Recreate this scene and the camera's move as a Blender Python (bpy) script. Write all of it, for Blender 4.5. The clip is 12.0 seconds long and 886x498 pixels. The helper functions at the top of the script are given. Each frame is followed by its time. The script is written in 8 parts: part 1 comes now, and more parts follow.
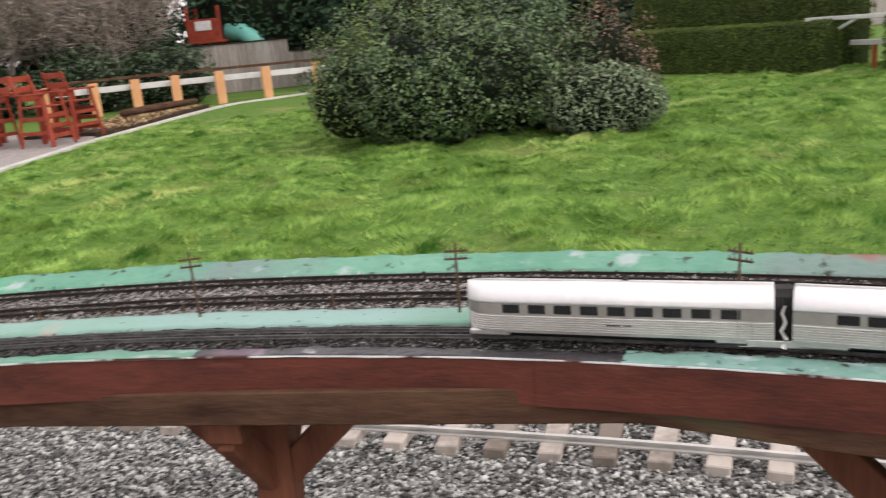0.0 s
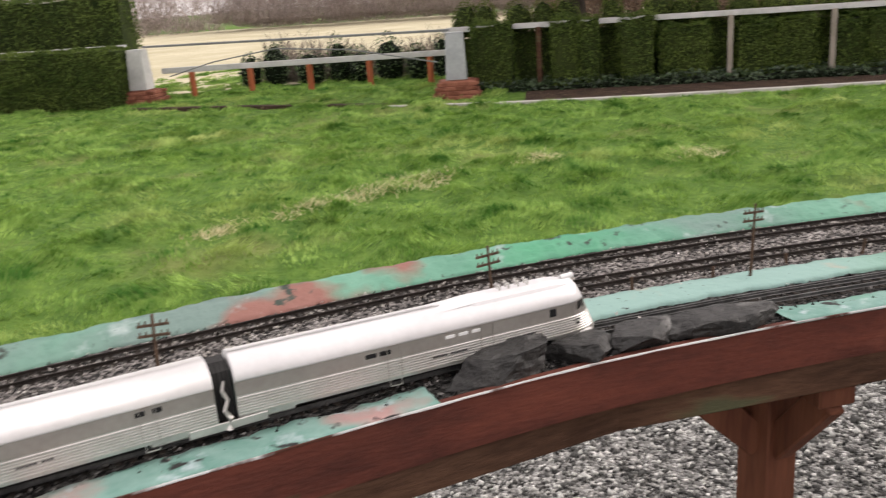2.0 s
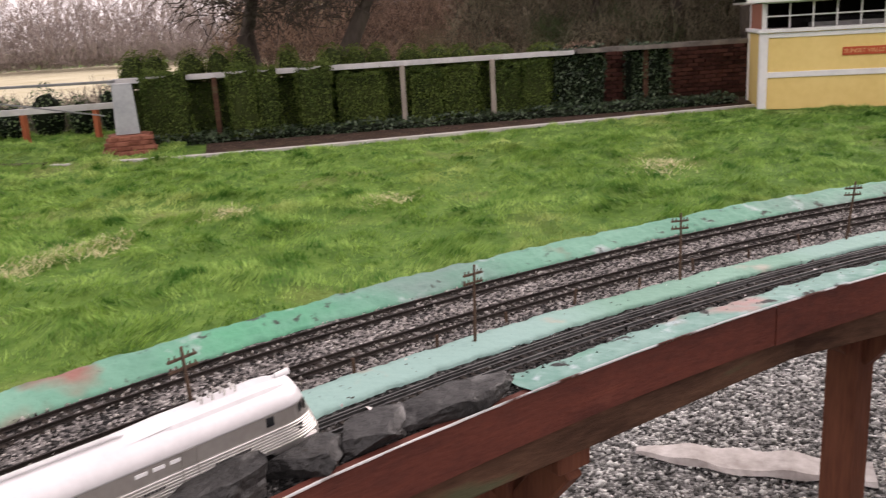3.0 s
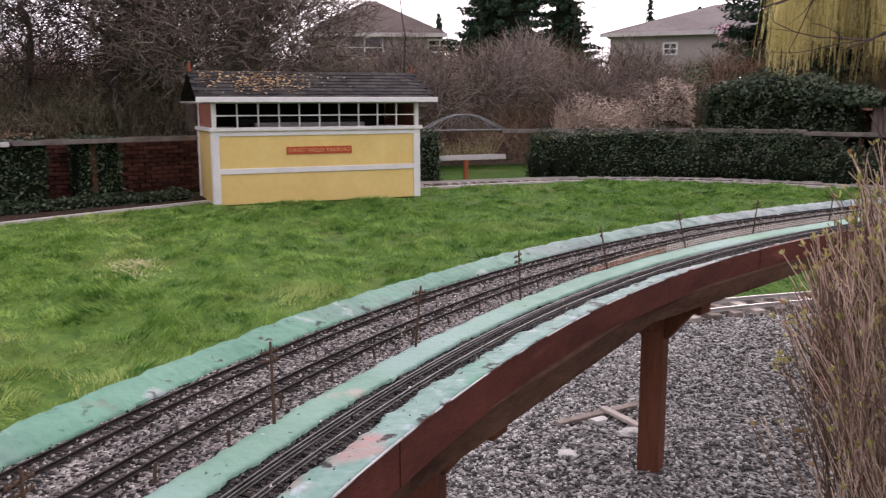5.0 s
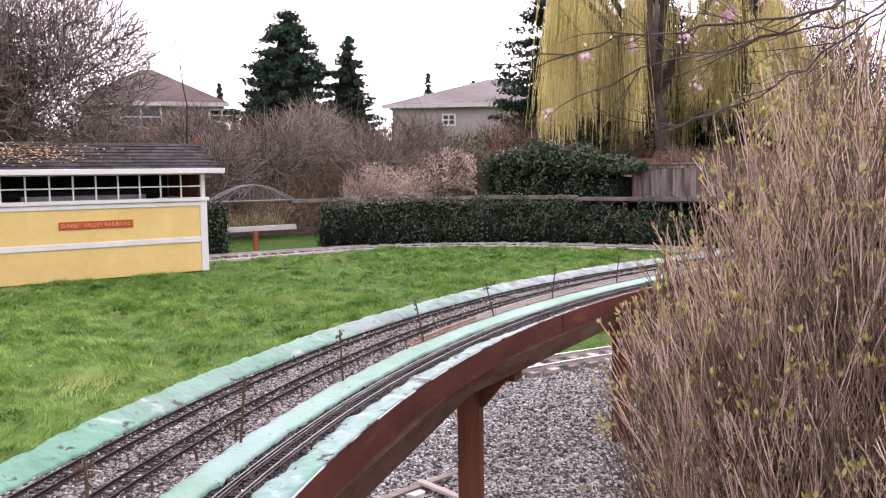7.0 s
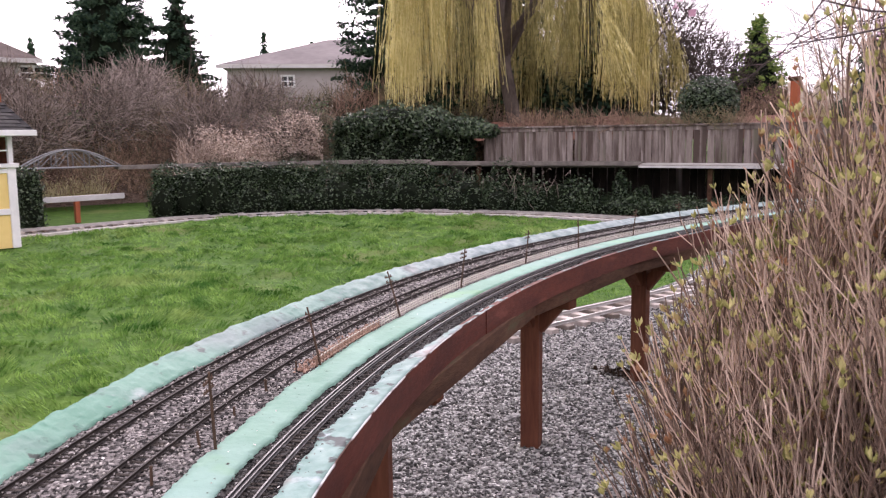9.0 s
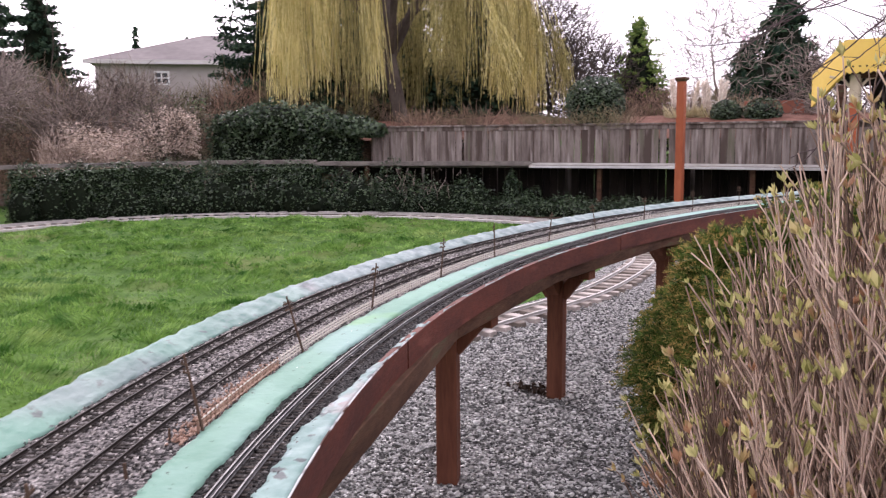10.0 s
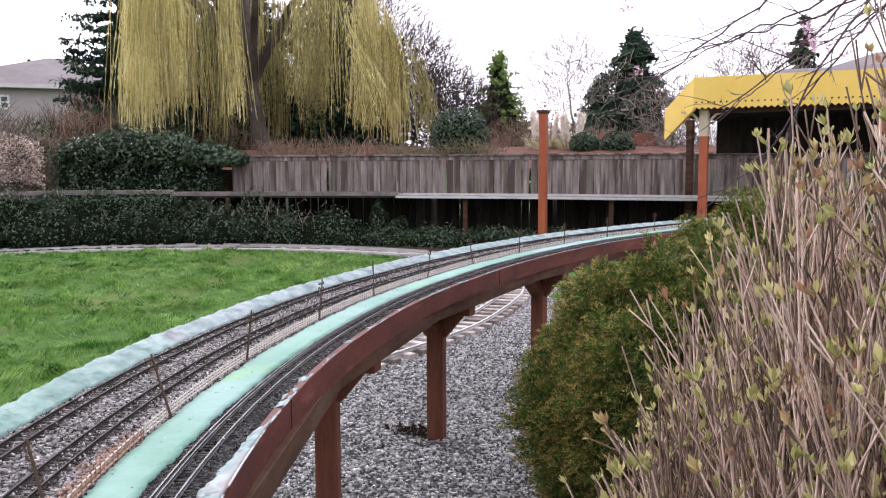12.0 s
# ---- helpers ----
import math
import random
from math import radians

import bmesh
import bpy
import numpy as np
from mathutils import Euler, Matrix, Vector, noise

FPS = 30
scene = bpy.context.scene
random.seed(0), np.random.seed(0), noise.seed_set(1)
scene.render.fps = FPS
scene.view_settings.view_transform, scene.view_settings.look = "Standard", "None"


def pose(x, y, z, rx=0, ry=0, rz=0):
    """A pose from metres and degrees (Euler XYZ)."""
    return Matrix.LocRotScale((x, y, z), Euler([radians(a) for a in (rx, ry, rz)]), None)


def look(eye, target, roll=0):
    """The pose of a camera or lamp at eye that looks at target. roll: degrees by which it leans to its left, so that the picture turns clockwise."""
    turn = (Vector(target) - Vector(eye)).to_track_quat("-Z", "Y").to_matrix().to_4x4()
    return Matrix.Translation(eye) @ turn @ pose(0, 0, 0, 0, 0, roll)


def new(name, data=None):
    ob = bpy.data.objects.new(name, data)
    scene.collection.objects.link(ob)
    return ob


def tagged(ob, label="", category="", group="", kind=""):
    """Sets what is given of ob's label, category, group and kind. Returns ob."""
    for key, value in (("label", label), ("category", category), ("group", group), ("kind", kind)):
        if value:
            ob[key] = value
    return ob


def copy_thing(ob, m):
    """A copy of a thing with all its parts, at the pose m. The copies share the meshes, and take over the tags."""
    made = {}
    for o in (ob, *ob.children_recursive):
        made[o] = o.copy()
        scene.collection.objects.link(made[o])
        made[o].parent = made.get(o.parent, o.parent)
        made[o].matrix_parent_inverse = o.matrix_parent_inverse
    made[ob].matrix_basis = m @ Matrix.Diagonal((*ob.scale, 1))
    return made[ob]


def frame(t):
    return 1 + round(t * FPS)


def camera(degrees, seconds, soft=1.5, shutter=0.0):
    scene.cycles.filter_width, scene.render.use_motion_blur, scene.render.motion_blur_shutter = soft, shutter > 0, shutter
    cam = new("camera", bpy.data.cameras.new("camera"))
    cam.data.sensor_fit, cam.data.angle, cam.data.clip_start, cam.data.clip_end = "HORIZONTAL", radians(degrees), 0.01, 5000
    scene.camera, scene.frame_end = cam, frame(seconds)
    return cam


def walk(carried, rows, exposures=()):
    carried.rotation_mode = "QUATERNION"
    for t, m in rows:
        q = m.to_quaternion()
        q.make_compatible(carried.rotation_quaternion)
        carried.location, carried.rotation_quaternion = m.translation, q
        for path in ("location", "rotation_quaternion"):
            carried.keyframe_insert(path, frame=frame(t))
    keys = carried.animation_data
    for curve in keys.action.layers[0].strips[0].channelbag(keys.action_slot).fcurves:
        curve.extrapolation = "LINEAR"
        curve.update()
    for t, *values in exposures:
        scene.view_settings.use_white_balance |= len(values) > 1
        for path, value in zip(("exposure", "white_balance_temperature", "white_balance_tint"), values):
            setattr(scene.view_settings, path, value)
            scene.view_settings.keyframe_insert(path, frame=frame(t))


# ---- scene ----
cam = camera(54.9, 12.0, soft=1.2, shutter=0.2)
PATH = [
    (0, (-1.317, 0.382, 1.574), (-1.401, 2.317, 1.078), -5.2),
    (0.5, (-1.278, 0.465, 1.571), (-0.887, 2.354, 1.044), -6.5),
    (1, (-1.249, 0.492, 1.577), (-0.449, 2.237, 1.017), -6.1),
    (1.5, (-1.123, 0.499, 1.586), (0.039, 2.021, 1.009), -4.7),
    (2, (-0.978, 0.576, 1.586), (0.524, 1.77, 1.021), -4.1),
    (2.5, (-0.868, 0.681, 1.586), (0.853, 1.546, 1.047), -4.8),
    (3, (-0.773, 0.717, 1.583), (1.076, 1.287, 1.08), -3.4),
    (3.5, (-0.654, 0.775, 1.576), (1.282, 0.993, 1.123), -2.4),
    (3.7, (-0.634, 0.814, 1.584), (1.317, 0.897, 1.151), -2.2),
    (5.3, (-0.315, 1.028, 1.571), (1.499, 0.247, 1.258), -0.4),
    (5.5, (-0.316, 1.057, 1.587), (1.471, 0.213, 1.282), -0.7),
    (6, (-0.279, 1.068, 1.594), (1.438, 0.079, 1.325), -0.6),
    (6.5, (-0.293, 1.069, 1.606), (1.387, 0.006, 1.388), -0.6),
    (6.7, (-0.283, 1.064, 1.605), (1.384, -0.024, 1.411), -0.7),
    (8.5, (0.306, 0.778, 1.559), (1.838, -0.486, 1.328), -0.0),
    (9, (0.598, 0.678, 1.582), (2.007, -0.717, 1.319), -0.7),
    (9.5, (0.829, 0.536, 1.55), (2.159, -0.932, 1.272), -0.5),
    (10, (1.041, 0.351, 1.561), (2.247, -1.223, 1.296), -0.5),
    (10.5, (1.194, 0.217, 1.571), (2.263, -1.452, 1.308), -1.1),
    (11, (1.211, 0.204, 1.577), (2.224, -1.502, 1.322), -1.0),
    (11.5, (1.201, 0.229, 1.586), (2.177, -1.502, 1.359), -0.6),
    (12, (1.216, 0.225, 1.581), (2.157, -1.529, 1.381), -0.2),
]
walk(cam, [(t, look(eye, aim, lean)) for t, eye, aim, lean in PATH], exposures=((0.0, 0.74, 6700, 15), (1.5, 0.76, 6800, 15), (2.5, 0.72, 6910, 18), (3.0, 0.74, 6910, 24), (3.5, 0.55, 6860, 31), (5.5, 0.65, 6450, 28), (6.0, 1.13, 6430, 30), (6.5, 1.25, 6430, 31), (8.5, 1.14, 6440, 31), (9.5, 1.08, 6360, 30), (11.0, 1.15, 6110, 25), (12.0, 1.16, 6010, 22)))

# ---- light: a bright overcast evening sky with a soft low sun ----
SUN_ELEVATION, SUN_AZIMUTH = 32.0, -35.0
world = bpy.data.worlds.new("overcast_sky")
scene.world = world
world.use_nodes = True
wn, wl = world.node_tree.nodes, world.node_tree.links
wn.clear()
sky = wn.new("ShaderNodeTexSky")
sky.sky_type, sky.sun_disc = "NISHITA", False
sky.sun_elevation, sky.sun_rotation = radians(SUN_ELEVATION), radians(90 - SUN_AZIMUTH)
sky.air_density, sky.dust_density, sky.ozone_density = 1.0, 4.0, 1.0
haze = wn.new("ShaderNodeHueSaturation")
haze.inputs["Saturation"].default_value = 0.16
cloud = wn.new("ShaderNodeMix")
cloud.data_type = "RGBA"
cloud.inputs[0].default_value = 0.72
cloud.inputs[7].default_value = (8.6, 8.3, 8.3, 1)
back = wn.new("ShaderNodeBackground")
back.inputs["Strength"].default_value = 0.12
out = wn.new("ShaderNodeOutputWorld")
wl.new(sky.outputs[0], haze.inputs["Color"])
wl.new(haze.outputs[0], cloud.inputs[6])
wl.new(cloud.outputs[2], back.inputs["Color"])
wl.new(back.outputs[0], out.inputs[0])
sun = new("sun", bpy.data.lights.new("sun", "SUN"))
sun.data.energy, sun.data.angle, sun.data.color = 0.9, radians(35), (1.0, 0.95, 0.88)
sun.rotation_euler = Euler((radians(90 - SUN_ELEVATION), 0, radians(90 + SUN_AZIMUTH)))

# ---- small builders ----
rng = np.random.default_rng(7)


class Geo:
    """Collects vertices and faces of one mesh."""

    def __init__(self):
        self.v, self.f, self.n = [], [], 0

    def add(self, verts, faces):
        verts = np.asarray(verts, float)
        self.v.append(verts)
        self.f += [tuple(i + self.n for i in f) for f in faces]
        self.n += len(verts)
        return self

    def box(self, centre, size, m=None, chamfer=0.0):
        """A box with chamfered edges; m turns it about its centre."""
        hx, hy, hz = (s / 2 for s in size)
        c = min(chamfer, 0.45 * min(size))
        verts, faces = [], []
        if c <= 0:
            verts = [(x, y, z) for x in (-hx, hx) for y in (-hy, hy) for z in (-hz, hz)]
            faces = [(0, 1, 3, 2), (4, 6, 7, 5), (0, 4, 5, 1), (2, 3, 7, 6), (0, 2, 6, 4), (1, 5, 7, 3)]
        else:
            ids = {}
            for sx in (-1, 1):
                for sy in (-1, 1):
                    for sz in (-1, 1):
                        for ax in range(3):
                            p = [sx * (hx - c), sy * (hy - c), sz * (hz - c)]
                            p[ax] += (sx, sy, sz)[ax] * c
                            ids[sx, sy, sz, ax] = len(verts)
                            verts.append(p)
            for ax in range(3):
                a, b = [i for i in range(3) if i != ax]
                for s in (-1, 1):
                    ring = []
                    for u, w in ((-1, -1), (1, -1), (1, 1), (-1, 1)):
                        k = [0, 0, 0]
                        k[ax], k[a], k[b] = s, u, w
                        ring.append(ids[(*k, ax)])
                    faces.append(tuple(ring if (s > 0) == (ax != 1) else ring[::-1]))
                for u in (-1, 1):
                    for w in (-1, 1):
                        k0, k1 = [0, 0, 0], [0, 0, 0]
                        k0[ax], k1[ax] = -1, 1
                        k0[a] = k1[a] = u
                        k0[b] = k1[b] = w
                        faces.append((ids[(*k0, a)], ids[(*k1, a)], ids[(*k1, b)], ids[(*k0, b)]))
            for sx in (-1, 1):
                for sy in (-1, 1):
                    for sz in (-1, 1):
                        faces.append(tuple(ids[sx, sy, sz, i] for i in range(3)))
        verts = np.array(verts)
        if m is not None:
            verts = verts @ np.array(m.to_3x3()).T
        return self.add(verts + np.array(centre), faces)

    def beam(self, a, b, wide, high, chamfer=0.0):
        """A straight timber from a to b."""
        a, b = Vector(a), Vector(b)
        turn = (b - a).to_track_quat("X", "Z").to_matrix()
        return self.box((a + b) / 2, ((b - a).length, wide, high), turn, chamfer)

    def tube(self, points, radii, sides=8, cap=True):
        """A round tapered tube along points."""
        pts = [Vector(p) for p in points]
        k = len(pts)
        verts, faces = [], []
        for i, p in enumerate(pts):
            d = (pts[min(i + 1, k - 1)] - pts[max(i - 1, 0)]).normalized()
            q = d.to_track_quat("Z", "Y")
            r = radii[i] if hasattr(radii, "__len__") else radii
            for s in range(sides):
                a = 2 * math.pi * s / sides
                verts.append(p + q @ Vector((r * math.cos(a), r * math.sin(a), 0)))
        for i in range(k - 1):
            for s in range(sides):
                t = (s + 1) % sides
                faces.append((i * sides + s, i * sides + t, (i + 1) * sides + t, (i + 1) * sides + s))
        if cap:
            faces.append(tuple(range(sides))[::-1])
            faces.append(tuple((k - 1) * sides + s for s in range(sides)))
        return self.add([tuple(v) for v in verts], faces)

    def loft(self, rings, closed=True, caps=True):
        """Skin between rings of the same count."""
        n, k = len(rings[0]), len(rings)
        verts = [p for r in rings for p in r]
        faces = []
        for i in range(k - 1):
            for s in range(n if closed else n - 1):
                t = (s + 1) % n
                faces.append((i * n + s, i * n + t, (i + 1) * n + t, (i + 1) * n + s))
        if caps and closed:
            faces.append(tuple(range(n))[::-1])
            faces.append(tuple((k - 1) * n + s for s in range(n)))
        return self.add(verts, faces)

    def mesh(self, name):
        me = bpy.data.meshes.new(name)
        me.from_pydata(np.concatenate(self.v).tolist(), [], self.f)
        me.update()
        return me


def put_mesh(name, me, material, parent=None, label="", smooth=False):
    ob = new(name, me)
    if material and not me.materials:
        me.materials.append(material)
    if smooth:
        me.polygons.foreach_set("use_smooth", [True] * len(me.polygons))
    if parent is not None:
        ob.parent = parent
    return tagged(ob, label)


def part(name, geo, material, parent=None, label="", smooth=False):
    return put_mesh(name, geo.mesh(name), material, parent, label, smooth)


def fast(name, verts, faces, material, parent=None, smooth=False):
    """One mesh from arrays; all faces have the same count of corners."""
    me = bpy.data.meshes.new(name)
    verts, faces = np.asarray(verts, np.float32), np.asarray(faces, np.int32)
    me.vertices.add(len(verts))
    me.vertices.foreach_set("co", verts.ravel())
    m, k = faces.shape
    me.loops.add(m * k)
    me.loops.foreach_set("vertex_index", faces.ravel())
    me.polygons.add(m)
    me.polygons.foreach_set("loop_start", np.arange(0, m * k, k, dtype=np.int32))
    me.update(calc_edges=True)
    me.validate()
    return put_mesh(name, me, material, parent, smooth=smooth)


def thing(name, label, category, where=(0, 0, 0), turn=0.0, group="", kind=""):
    ob = new(name)
    ob.empty_display_size = 0.05
    ob.location, ob.rotation_euler = where, (0, 0, turn)
    return tagged(ob, label, category, group, kind)


def unit(a):
    return a / np.maximum(np.linalg.norm(a, axis=-1, keepdims=True), 1e-9)


def sticks(a, b, ra, rb):
    """Three-sided tapered rods from a to b, as vertices and quads."""
    a, b = np.asarray(a, float), np.asarray(b, float)
    d = unit(b - a)
    u = unit(np.cross(d, np.where(np.abs(d[:, 2:]) < 0.9, [[0, 0, 1.0]], [[1.0, 0, 0]])))
    w = np.cross(d, u)
    rings = []
    for p, r in ((a, ra), (b, rb)):
        r = np.broadcast_to(r, len(a))[:, None]
        for k in range(3):
            an = 2 * math.pi * k / 3
            rings.append(p + r * (u * math.cos(an) + w * math.sin(an)))
    v = np.stack(rings, 1).reshape(-1, 3)
    base = np.arange(len(a))[:, None, None] * 6
    f = np.array([[0, 1, 4, 3], [1, 2, 5, 4], [2, 0, 3, 5]])[None] + base
    return v, f.reshape(-1, 4)


def leaves(points, normals, size, spread=0.9, aspect=0.55):
    """Folded leaves at points, facing roughly along normals: two triangles' worth of quads each."""
    n = len(points)
    nrm = unit(np.asarray(normals) + rng.normal(0, spread, (n, 3)))
    u = unit(np.cross(nrm, rng.normal(0, 1, (n, 3))))
    w = np.cross(nrm, u)
    s = (np.broadcast_to(size, n) * rng.uniform(0.6, 1.25, n))[:, None]
    p = np.asarray(points)
    v = np.stack([p - u * s * 0.5, p + w * s * aspect * 0.5 + nrm * s * 0.12, p + u * s * 0.5, p - w * s * aspect * 0.5 + nrm * s * 0.12], 1)
    return v.reshape(-1, 3), np.arange(n * 4).reshape(-1, 4)


def wobble(p, scale, amount, seed=0.0):
    """Smooth made-up noise for arrays of points."""
    p = np.asarray(p, float) / scale + seed
    x, y, z = p[..., 0], p[..., 1], p[..., 2] if p.shape[-1] > 2 else 0.0
    s = np.sin(1.3 * x + 2.1 * y + 0.7 * z) + np.sin(2.7 * x - 1.9 * y + 1.1 * z + 1.3) * 0.6 + np.sin(-3.9 * x + 4.3 * y + 2.9 * z + 4.0) * 0.35 + np.sin(7.1 * x + 6.3 * y - 5.2 * z) * 0.2
    return s * amount / 2.15


def patchy(p, scale, seed=0.0):
    """Smooth random values from 0 to 1 over plan points, with no repeat."""
    q = np.asarray(p, float)[..., :2] / scale + 500.0
    i = np.floor(q)
    f = q - i
    f = f * f * (3 - 2 * f)

    def corner(dx, dy):
        h = np.sin((i[..., 0] + dx) * 127.1 + (i[..., 1] + dy) * 311.7 + seed * 17.3) * 43758.5453
        return h - np.floor(h)

    low = corner(0, 0) * (1 - f[..., 0]) + corner(1, 0) * f[..., 0]
    high = corner(0, 1) * (1 - f[..., 0]) + corner(1, 1) * f[..., 0]
    return low * (1 - f[..., 1]) + high * f[..., 1]


def tussock(p):
    """How high the lawn's tufts stand, 0 to 1."""
    p = np.asarray(p, float)
    warp = np.stack([patchy(p, 0.7, 5.0), patchy(p, 0.7, 6.0)], -1) * 0.5
    t = 0.55 * patchy(p[..., :2] + warp, 0.30, 1.0) + 0.30 * patchy(p[..., :2] + warp, 0.15, 2.0) + 0.15 * patchy(p, 1.7, 3.0)
    return np.clip((t - 0.30) / 0.42, 0, 1)


# ---- materials ----
def mat(name, dark, light, scale=8.0, rough=0.7, metal=0.0, bump=0.2, bump_scale=None, spread=0.0, fine=6.0, stretch=(1, 1, 1), spots=None, depth=0.01, weights=(0.35, 0.65), translucent=0.0, shine=None):
    """Two-scale noise between two colours, with relief; spread varies it by piece; spots adds a third colour in patches."""
    m = bpy.data.materials.new(name)
    m.use_nodes = True
    n, l = m.node_tree.nodes, m.node_tree.links
    b = n["Principled BSDF"]
    b.inputs["Roughness"].default_value, b.inputs["Metallic"].default_value = rough, metal
    b.inputs["Specular IOR Level"].default_value = shine if shine is not None else (0.5 if rough < 0.5 else 0.15)
    co = n.new("ShaderNodeTexCoord")
    mp = n.new("ShaderNodeMapping")
    mp.inputs["Scale"].default_value = stretch
    l.new(co.outputs["Object"], mp.inputs["Vector"])
    if spread:
        own, far = n.new("ShaderNodeObjectInfo"), n.new("ShaderNodeVectorMath")
        far.operation = "SCALE"
        far.inputs[0].default_value = (31.0, 17.0, 23.0)
        l.new(own.outputs["Random"], far.inputs["Scale"])
        l.new(far.outputs[0], mp.inputs["Location"])

    def noise_at(s, detail=5.0):
        t = n.new("ShaderNodeTexNoise")
        t.inputs["Scale"].default_value, t.inputs["Detail"].default_value = s, detail
        l.new(mp.outputs[0], t.inputs["Vector"])
        return t

    big, small = noise_at(scale), noise_at(scale * fine)
    mix = n.new("ShaderNodeMix")
    mix.inputs[0].default_value = weights[0]
    l.new(big.outputs[0], mix.inputs[2])
    l.new(small.outputs[0], mix.inputs[3])
    value = mix.outputs[0]
    if spread:
        geo, info = n.new("ShaderNodeNewGeometry"), n.new("ShaderNodeObjectInfo")
        both = n.new("ShaderNodeMath")
        both.operation = "ADD"
        l.new(geo.outputs["Random Per Island"], both.inputs[0])
        l.new(info.outputs["Random"], both.inputs[1])
        fr = n.new("ShaderNodeMath")
        fr.operation = "FRACT"
        l.new(both.outputs[0], fr.inputs[0])
        add = n.new("ShaderNodeMath")
        add.operation = "MULTIPLY_ADD"
        l.new(fr.outputs[0], add.inputs[0])
        add.inputs[1].default_value = spread
        sub = n.new("ShaderNodeMath")
        sub.operation = "SUBTRACT"
        l.new(value, sub.inputs[0])
        sub.inputs[1].default_value = spread / 2
        l.new(sub.outputs[0], add.inputs[2])
        value = add.outputs[0]
    ramp = n.new("ShaderNodeValToRGB")
    e = ramp.color_ramp.elements
    e[0].position, e[1].position = 0.33, 0.67
    e[0].color, e[1].color = (*dark, 1), (*light, 1)
    l.new(value, ramp.inputs[0])
    colour = ramp.outputs[0]
    for colour3, s, lo, hi in spots or ():
        t = noise_at(s, 4.0)
        r2 = n.new("ShaderNodeValToRGB")
        r2.color_ramp.elements[0].position, r2.color_ramp.elements[1].position = lo, hi
        l.new(t.outputs[0], r2.inputs[0])
        mx = n.new("ShaderNodeMix")
        mx.data_type = "RGBA"
        l.new(r2.outputs[0], mx.inputs[0])
        l.new(colour, mx.inputs[6])
        mx.inputs[7].default_value = (*colour3, 1)
        colour = mx.outputs[2]
    l.new(colour, b.inputs["Base Color"])
    if bump:
        bp = n.new("ShaderNodeBump")
        bp.inputs["Strength"].default_value, bp.inputs["Distance"].default_value = bump, depth
        t = noise_at(bump_scale or scale * fine)
        l.new(t.outputs[0], bp.inputs["Height"])
        l.new(bp.outputs[0], b.inputs["Normal"])
    if translucent:
        tr = n.new("ShaderNodeBsdfTranslucent")
        l.new(colour, tr.inputs[0])
        ms = n.new("ShaderNodeMixShader")
        ms.inputs[0].default_value = translucent
        l.new(b.outputs[0], ms.inputs[1])
        l.new(tr.outputs[0], ms.inputs[2])
        l.new(ms.outputs[0], n["Material Output"].inputs[0])
    return m


def pebbles(name, dark, light, scale, depth, rough=0.85, fleck=None, lo=0.1, hi=0.85, top=0.93):
    """Broken stones: one tone a cell, raised cells."""
    m = bpy.data.materials.new(name)
    m.use_nodes = True
    n, l = m.node_tree.nodes, m.node_tree.links
    b = n["Principled BSDF"]
    b.inputs["Roughness"].default_value, b.inputs["Specular IOR Level"].default_value = rough, 0.15
    co = n.new("ShaderNodeTexCoord")
    vo = n.new("ShaderNodeTexVoronoi")
    vo.inputs["Scale"].default_value = scale
    l.new(co.outputs["Object"], vo.inputs["Vector"])
    sep = n.new("ShaderNodeSeparateColor")
    l.new(vo.outputs["Color"], sep.inputs[0])
    no = n.new("ShaderNodeTexNoise")
    no.inputs["Scale"].default_value = scale * 0.06
    l.new(co.outputs["Object"], no.inputs["Vector"])
    mx = n.new("ShaderNodeMix")
    mx.inputs[0].default_value = 0.25
    l.new(sep.outputs[0], mx.inputs[2])
    l.new(no.outputs[0], mx.inputs[3])
    ramp = n.new("ShaderNodeValToRGB")
    e = ramp.color_ramp.elements
    e[0].position, e[1].position = lo, hi
    e[0].color, e[1].color = (*dark, 1), (*light, 1)
    if fleck:
        x = e.new(top)
        x.color = (*fleck, 1)
    l.new(mx.outputs[0], ramp.inputs[0])
    l.new(ramp.outputs[0], b.inputs["Base Color"])
    inv = n.new("ShaderNodeMath")
    inv.operation = "SUBTRACT"
    inv.inputs[0].default_value = 1.0
    l.new(vo.outputs["Distance"], inv.inputs[1])
    bp = n.new("ShaderNodeBump")
    bp.inputs["Strength"].default_value, bp.inputs["Distance"].default_value = 0.9, depth
    l.new(inv.outputs[0], bp.inputs["Height"])
    l.new(bp.outputs[0], b.inputs["Normal"])
    return m


GRASS = mat("lawn_grass", (0.040, 0.10, 0.016), (0.13, 0.225, 0.042), 4.5, 0.95, bump=0.8, bump_scale=18, fine=3, depth=0.04, weights=(0.4, 0.6), spots=(((0.20, 0.215, 0.075), 0.6, 0.55, 0.75),))
BLADE = mat("grass_blade", (0.066, 0.185, 0.025), (0.385, 0.565, 0.145), 4.5, 0.75, bump=0, spread=0.08, fine=2.5, translucent=0.22, weights=(0.4, 0.6), spots=(((0.46, 0.52, 0.185), 0.6, 0.54, 0.75), ((0.048, 0.15, 0.020), 3.0, 0.53, 0.65)))


